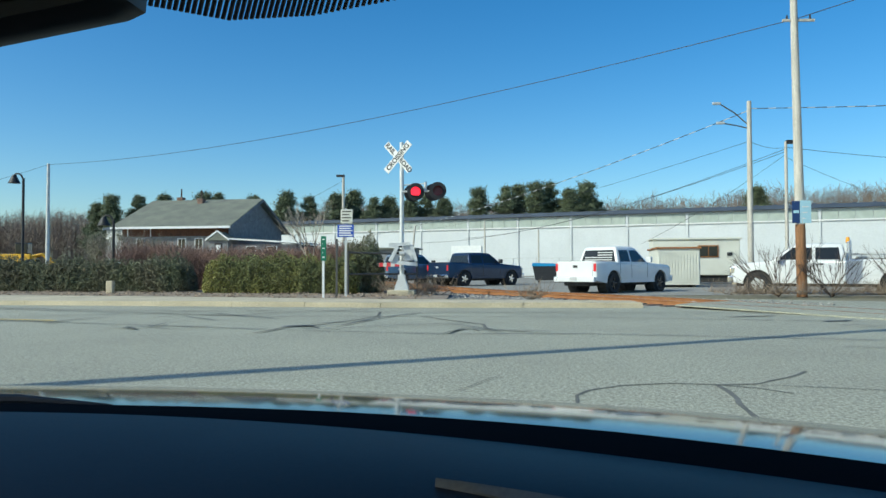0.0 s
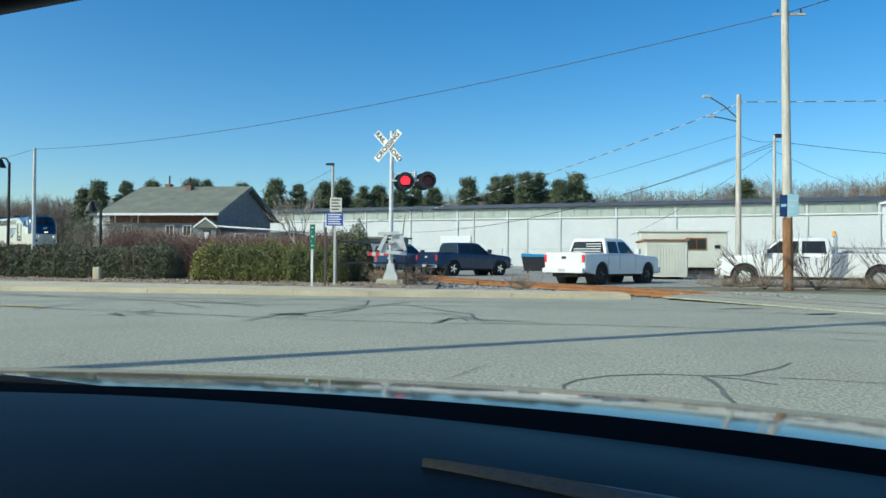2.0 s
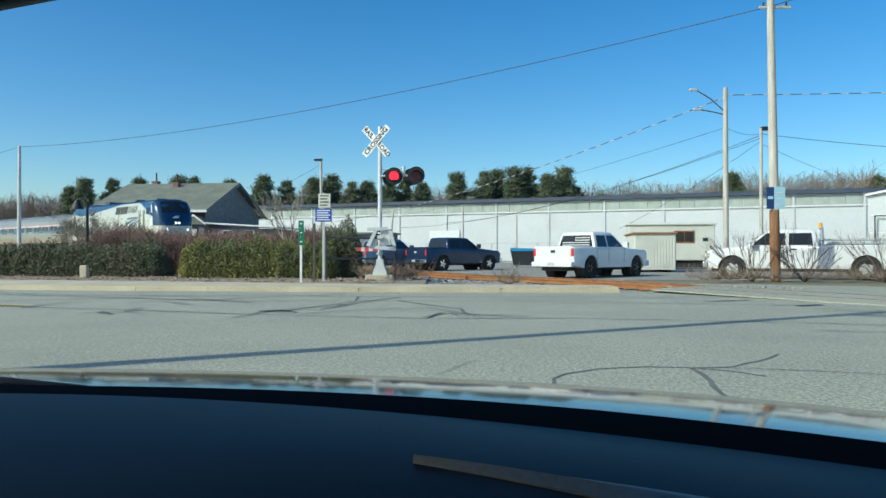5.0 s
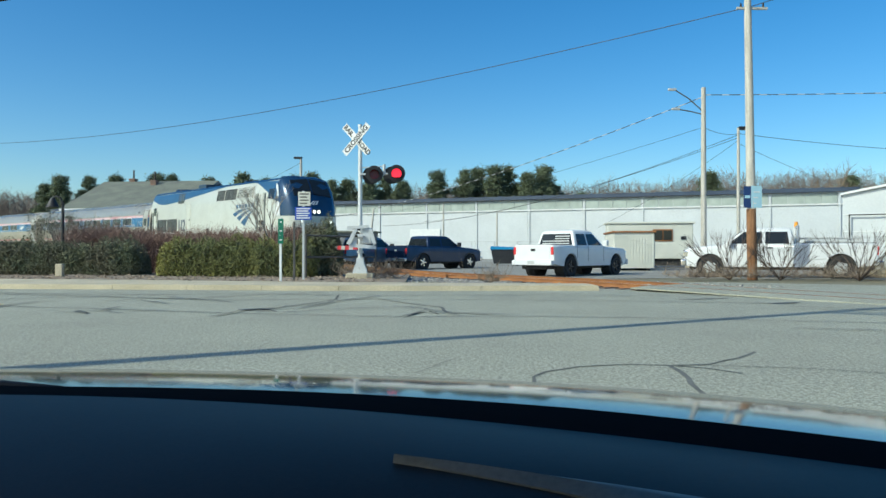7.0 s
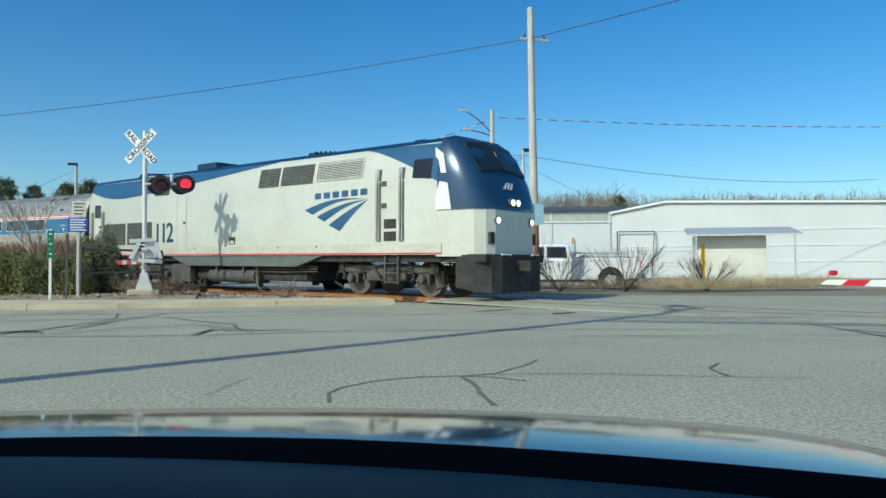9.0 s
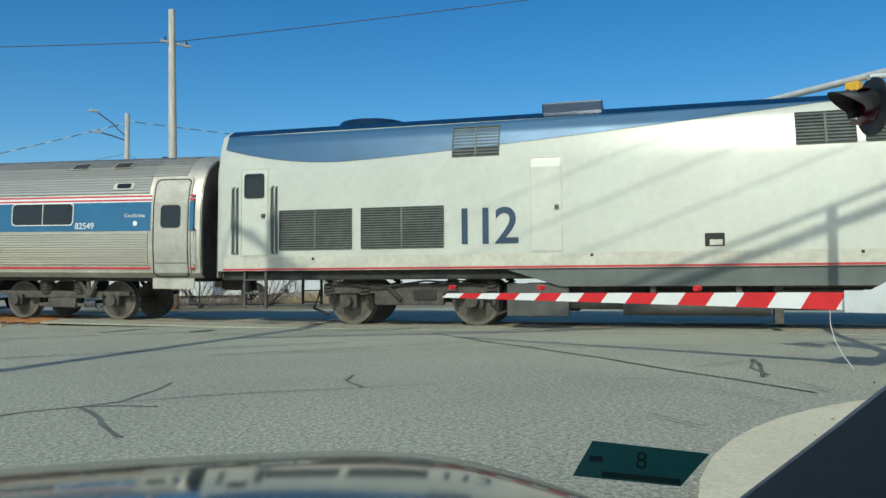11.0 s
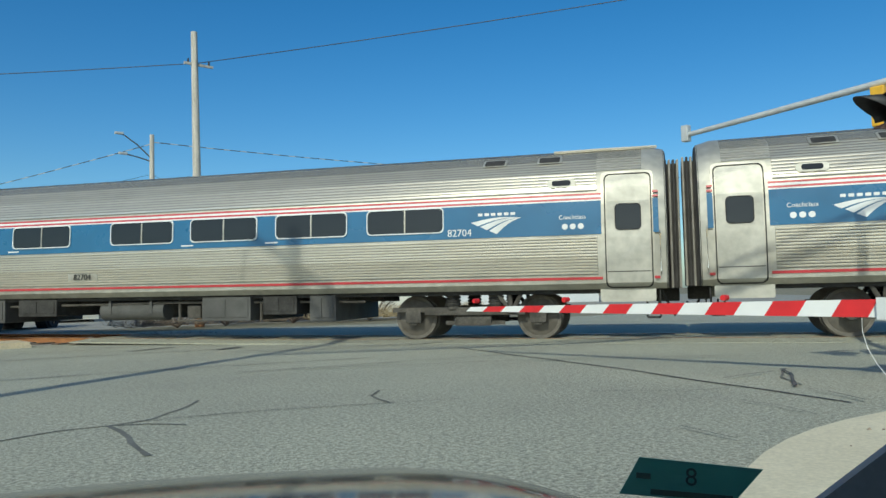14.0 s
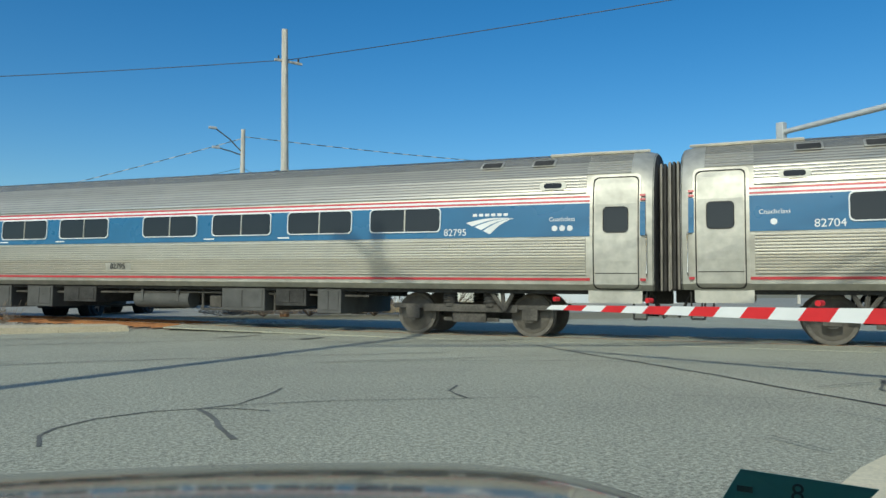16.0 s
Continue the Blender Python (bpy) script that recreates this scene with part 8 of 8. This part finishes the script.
    for cx in (0, wb):
        for s in (1, -1):
            bm = bmesh.new()
            n = 26
            prof = [(0.24, -0.12), (0.36, -0.135), (0.395, -0.09), (0.40, 0.0), (0.395, 0.09), (0.36, 0.135), (0.24, 0.12)]
            add_loft(bm, [[(math.cos(2 * math.pi * i / n) * r, o, math.sin(2 * math.pi * i / n) * r) for r, o in prof] for i in range(n)] + [[(math.cos(0) * r, o, math.sin(0) * r) for r, o in prof]], close=False)
            w = part("wheel", bm, "rubber", base, "black tyre", True, pose(cx, s * 0.86, 0.40))
            bm = bmesh.new()
            add_cyl(bm, (0, s * 0.02, 0), (0, s * 0.06, 0), 0.255, 0.255, 24)
            part("rim_barrel", bm, "under", w)
            if utility:
                bm = bmesh.new()
                add_cyl(bm, (0, s * 0.05, 0), (0, s * 0.085, 0), 0.235, 0.20, 24)
                part("rim_disc", bm, rim, w, "pressed steel wheel disc", True)
            for k in range(5):
                a = 2 * math.pi * k / 5 + 0.3
                bm = bmesh.new()
                add_box(bm, (-0.05, s * 0.09 - 0.02, 0.04), (0.05, s * 0.09 + 0.02, 0.25), Matrix.Rotation(a, 4, "Y"), 0.012)
                part("spoke", bm, rim, w)
            bm = bmesh.new()
            add_cyl(bm, (0, s * 0.08, 0), (0, s * 0.125, 0), 0.07, 0.06, 14)
            part("hub", bm, rim, w, "", True)
    if utility:
        for s in (1, -1):
            for x0, x1 in ((rear + 0.05, -0.55), (-0.5, 0.45), (0.5, cab0 - 0.1)):
                bm = bmesh.new()
                add_box(bm, (x0, s * (hw + 0.005) - 0.012, 0.72 if x1 < -0.4 or x0 > 0.4 else 0.98), (x1, s * (hw + 0.005) + 0.012, belt + 0.0), bevel=0.006)
                part("locker_door", bm, paint, base, "white locker door")
            bm = bmesh.new()
            add_tube(bm, [(rear + 0.3, s * 0.85, belt + 0.05), (rear + 0.3, s * 0.85, belt + 0.24), (cab0 - 0.15, s * 0.85, belt + 0.24), (cab0 - 0.15, s * 0.85, belt + 0.05)], 0.025)
            part("side_rail", bm, "steel_grey", base, "grey tube side rail", True)
        bm = bmesh.new()
        add_tube(bm, [(cab0 - 0.14, -0.8, belt), (cab0 - 0.14, -0.8, roof + 0.05), (cab0 - 0.14, 0.8, roof + 0.05), (cab0 - 0.14, 0.8, belt)], 0.04)
        part("headache_rack", bm, "white_paint", base, "white rack behind the cab", True)
        bm = bmesh.new()
        add_cyl(bm, (cab0 - 0.14, -0.4, roof + 0.05), (cab0 - 0.14, -0.4, roof + 0.25), 0.08, 0.06, 12)
        part("beacon", bm, "orange", base, "amber warning beacon", True)
        bm = bmesh.new()
        add_box(bm, (rear + 0.4, -0.5, belt + 0.06), (cab0 - 0.4, 0.5, belt + 0.16), bevel=0.02)
        part("ladder_rack", bm, "steel_grey", base, "ladder and gear on the bed")
    return base


def heading(ax, ay, bx, by):
    return math.degrees(math.atan2(by - ay, bx - ax))


# rear axle centres; the near side is the truck's right
pickup("white_pickup", pose(5.35, 30.9, -0.01, 0, 0, 46), "white_paint", "white pickup truck with black wheels and a flag rear window", 3.57, 0.35, 2.35, 1.90, 1.22, "black_gloss", flag=True)
pickup("blue_pickup", pose(-0.55, 43.6, -0.01, 0, 0, 40), "navy_paint", "dark blue crew-cab pickup truck with chrome wheels", 3.64, 0.35, 2.55, 1.92, 1.28, "chrome")
pickup("grey_pickup", pose(-4.2, 43.2, -0.01, 0, 0, 52), "slate_paint", "grey-blue pickup truck parked beside the shrubs", 3.5, 0.35, 2.4, 1.85, 1.22, "chrome")
pickup("utility_truck", pose(15.85, 28.25, -0.01, 0, 0, 157), "white_paint", "white crew-cab utility truck with lockers and amber beacon", 4.55, 1.55, 3.78, 1.92, 1.26, "steel_grey", utility=True)


# ---- the car in which the camera rides ----
def own_car():
    base = thing("car_interior", "dark dashboard and grey hood of a parked car", "car", m=pose(0.2, 0.1, 0, 0, 0, -12))

    def cowl(x):
        return 0.66 - 0.38 * (x + 0.36) ** 2

    def low(x):
        return 0.006 * max(0.0, min(1.0, (x + 0.5) / 0.5))

    # hood
    bm = bmesh.new()
    rows = []
    for i in range(31):
        x = -1.36 + 2.09 * i / 30
        col = []
        for j in range(19):
            y = cowl(x) + 0.015 + (1.62 - 0.16 * (x + 0.36) ** 2 - cowl(x)) * j / 18
            q = y - 0.68
            z = 0.843 - 0.25 * q * q - 0.03 * (x + 0.36) ** 2 - 0.04 * max(0.0, x + 0.1) ** 2
            side = max(0.0, abs(x + 0.36) - 0.90)
            z -= 1.6 * side * side
            col.append(bm.verts.new((x, y, z)))
        rows.append(col)
    for a, b in zip(rows, rows[1:]):
        for j in range(18):
            bm.faces.new((a[j], b[j], b[j + 1], a[j + 1]))
    part("hood", bm, "hood_paint", base, "glossy dark grey metallic hood", True)
    for s in (1, -1):
        bm = bmesh.new()
        x0, x1 = sorted((-0.36 + s * 0.84, -0.36 + s * 0.90))
        add_box(bm, (x0, 0.1, 0.3), (x1, 1.35, 0.60), bevel=0.03)
        part("fender", bm, "hood_paint", base)
    # black trim at the foot of the windshield
    bm = bmesh.new()
    secs = []
    for i in range(33):
        x = -1.20 + 1.66 * i / 32
        y = cowl(x)
        secs.append([(x, y + 0.03, 0.850 + low(x)), (x, y + 0.004, 0.855 + low(x)), (x, y - 0.045, 0.838 + low(x)), (x, y - 0.045, 0.79), (x, y + 0.03, 0.79)])
    add_loft(bm, secs)
    part("cowl_trim", bm, "trim_black", base, "black trim at the base of the windshield", True)
    # dashboard pad
    bm = bmesh.new()
    secs = []
    for i in range(41):
        x = -1.20 + 1.68 * i / 40
        y0 = cowl(x) - 0.035
        bulge = 0.012 * math.exp(-((x + 0.05) / 0.30) ** 2)
        ring = []
        for j in range(13):
            k = j / 12
            y = y0 - k * 0.46
            z = 0.852 + 0.002 * max(0.0, min(1.0, -x / 0.45)) - 0.030 * k - 0.09 * k * k + bulge * math.sin(math.pi * min(1, k * 1.4))
            ring.append((x, y, z))
        ring += [(x, y0 - 0.50, 0.45), (x, y0, 0.45)]
        secs.append(ring)
    add_loft(bm, secs)
    part("dashboard", bm, "dash", base, "dark blue-black dashboard pad", True)
    # widening paler strip: the soft sheen on the pad, painted as grey colour
    bm = bmesh.new()
    secs = []
    for i in range(25):
        x = -0.12 + 0.48 * i / 24
        k = i / 24
        y1 = cowl(x) - 0.155 - 0.02 * k
        w = 0.002 + 0.036 * k
        zf = lambda y: 0.852 + 0.002 * max(0.0, min(1.0, -x / 0.45)) - 0.030 * ((cowl(x) - 0.035 - y) / 0.46) - 0.09 * ((cowl(x) - 0.035 - y) / 0.46) ** 2 + 0.012 * math.exp(-((x + 0.05) / 0.30) ** 2) * math.sin(math.pi * min(1, ((cowl(x) - 0.035 - y) / 0.46) * 1.4))
        secs.append([(x, y1 + w, zf(y1 + w) + 0.001), (x, y1, zf(y1) + 0.005), (x, y1 - w, zf(y1 - w) + 0.001), (x, y1 - w, zf(y1 - w) - 0.02), (x, y1 + w, zf(y1 + w) - 0.02)])
    add_loft(bm, secs)
    part("dash_sheen_strip", bm, "dash_sheen", base, "raised grey strip that paints the sheen on the dashboard", True)
    # resting wiper on the cowl
    bm = bmesh.new()
    add_tube(bm, [(-1.05, 0.56, 0.846), (-0.80, 0.645, 0.851), (-0.64, 0.69, 0.849), (-0.54, 0.71, 0.843)], [0.007, 0.007, 0.006, 0.002], 8)
    wp = part("wiper", bm, "black", base, "black wiper arm", True)
    bm = bmesh.new()
    add_tube(bm, [(-0.74, 0.672, 0.858), (-0.71, 0.680, 0.856)], 0.003, 6)
    part("washer_jet", bm, "steel_grey", wp)
    # right pillar: leans back as it rises
    off = Vector((0.012, 0, -0.006))
    P = [Vector((0.405, 0.455, 0.79)), Vector((0.428, 0.357, 0.881)), Vector((0.438, 0.292, 0.941)), Vector((0.443, 0.217, 1.01)), Vector((0.452, 0.10, 1.12)), Vector((0.462, -0.04, 1.25))]
    bm = bmesh.new()
    secs = []
    for p in P:
        p = p + off
        secs.append([p, p + Vector((0.05, 0.035, -0.012)), p + Vector((0.12, 0.0, -0.05)), p + Vector((0.09, -0.09, -0.11)), p + Vector((0.03, -0.075, -0.085)), p + Vector((0.006, -0.03, -0.03))])
    add_loft(bm, secs)
    part("pillar", bm, "pillar", base, "dark padded windshield pillar", True)
    bm = bmesh.new()
    add_box(bm, (0.44, -0.12, 0.55), (0.55, 0.33, 0.80), bevel=0.03)
    part("door_cap", bm, "dash", base)
    # sticker low in the windshield corner
    c = [Vector((0.374, 0.412, 0.894)), Vector((0.383, 0.404, 0.915)), Vector((0.428, 0.356, 0.911)), Vector((0.418, 0.369, 0.891))]
    nrm = (c[1] - c[0]).cross(c[3] - c[0]).normalized()
    if nrm.y > 0:
        nrm = -nrm
    bm = bmesh.new()
    add_prism(bm, c, nrm * 0.0, nrm * -0.001)
    st = part("windshield_sticker", bm, "sticker", base, "green inspection sticker")
    ex = (c[3] - c[0]).normalized()
    ez = nrm.cross(ex).normalized()
    if ez.z < 0:
        ez = -ez
    mid = (c[0] + c[1] + c[2] + c[3]) / 4
    rot = Matrix((ex, ez, ex.cross(ez))).transposed().to_4x4()
    text_part("sticker_digit", "8", 0.014, "sticker_dark", st, Matrix.Translation(mid + ex * 0.002 + nrm * 0.0006 + ez * 0.002) @ rot, "", 0.0002)
    for du, dv, w in ((-0.024, 0.001, 0.004), (0.002, -0.0075, 0.022)):
        bm = bmesh.new()
        q = mid + ex * du + ez * dv + nrm * 0.0007
        add_prism(bm, [q - ex * w - ez * 0.0016, q + ex * w - ez * 0.0016, q + ex * w + ez * 0.0016, q - ex * w + ez * 0.0016], nrm * 0, nrm * 0.0002)
        part("sticker_bar", bm, "sticker_dark", st)
    # mirror and sensor cover at the top of the glass
    bm = bmesh.new()
    add_box(bm, (-0.14, -0.018, -0.034), (0.14, 0.022, 0.036), Matrix.Translation((-0.372, 0.305, 1.131)) @ Matrix.Rotation(radians(8), 4, "Z") @ Matrix.Rotation(radians(-9), 4, "Y"), 0.016)
    mi = part("rear_view_mirror", bm, "black", base, "black rear-view mirror", True)
    edge = [(-0.44, 0.47, 1.238), (-0.36, 0.50, 1.194), (-0.30, 0.53, 1.186), (-0.24, 0.555, 1.193), (-0.17, 0.58, 1.210), (-0.10, 0.60, 1.238)]
    bm = bmesh.new()
    for (xa, ya, za), (xb, yb, zb) in zip(edge, edge[1:]):
        n = 15
        for k in range(n):
            q = k / n
            x, y, z = xa + (xb - xa) * q, ya + (yb - ya) * q, za + (zb - za) * q
            h = 1.262 - z
            add_prism(bm, [(x, y, z), (x + 0.0022, y + 0.001, z), (x + 0.0022 + h * 0.5, y + 0.001 - h * 0.35, z + h), (x + h * 0.5, y - h * 0.35, z + h)], (0, 0, 0), (0, -0.002, 0))
    part("glass_shade_band", bm, "black", base, "dotted black shade band of the glass")["kind"] = "stuff"
    bm = bmesh.new()
    add_box(bm, (-0.126, -0.0215, -0.024), (0.126, -0.0185, 0.027), bevel=0.001)
    part("mirror_glass", bm, "chrome", mi, "silvered mirror glass", False, Matrix.Translation((-0.372, 0.305, 1.131)) @ Matrix.Rotation(radians(8), 4, "Z") @ Matrix.Rotation(radians(-9), 4, "Y"))
    # roof and the shut back of the cabin
    bm = bmesh.new()
    add_box(bm, (-1.18, -1.9, 1.30), (0.50, 0.30, 1.36), bevel=0.02)
    part("roof", bm, "headliner", base, "grey fabric roof lining")
    bm = bmesh.new()
    add_box(bm, (-1.18, -1.95, 0.3), (0.50, -1.88, 1.32))
    part("rear_wall", bm, "headliner", base)
    bm = bmesh.new()
    add_box(bm, (-1.14, -1.9, 0.25), (0.44, 0.55, 0.30))
    part("floor_pan", bm, "dash", base)
    for x in (-1.22, 0.50):
        bm = bmesh.new()
        add_box(bm, (x, -1.9, 0.3), (x + 0.04, 0.20, 0.86))
        part("door_panel", bm, "dash", base)
    for x in (-0.62, 0.10):
        bm = bmesh.new()
        add_box(bm, (x - 0.24, -0.85, 0.35), (x + 0.24, -0.70, 1.12), bevel=0.05)
        s_ = part("seat_back", bm, "headliner", base)
    for x in (-0.78, 0.05):
        for y in (0.95, -1.3):
            bm = bmesh.new()
            xx = -0.36 + (0.74 if x > -0.3 else -0.74)
            add_cyl(bm, (xx - 0.1, y + 0.35, 0.31), (xx + 0.1, y + 0.35, 0.31), 0.31, 0.31, 24)
            part("wheel", bm, "rubber", base)
    return base


own_car()


FLASH_ON = 0.55


def motions():
    times = [0.4 * i for i in range(41)]
    walk(LOCO_THING, [(t, vehicle_pose(t, 10.4, 6.3, False)) for t in times])
    for k, ob in enumerate(COACHES):
        walk(ob, [(t, vehicle_pose(t, -13.36 - 26.4 * k + (0.08 if k == 0 else 0.0), 8.85, k == 0)) for t in times])
    # the two lights of a pair show by turns
    for v, s, phase in SHUTTERS:
        home = v.matrix_basis.copy()
        rows = []
        t, k = 0.0, 0
        while t < 15.9:
            opened = (k + phase) % 2 == 0
            m = home @ pose(0, 0, 0, s * (-82 if opened else 0), 0, 0)
            e = FLASH_ON if k else 0.06
            rows.append((t, m))
            if e > 0.1:
                rows.append((min(16.0, t + e - 0.07), m))
            t += e
            k += 1
        walk(v, rows)


motions()
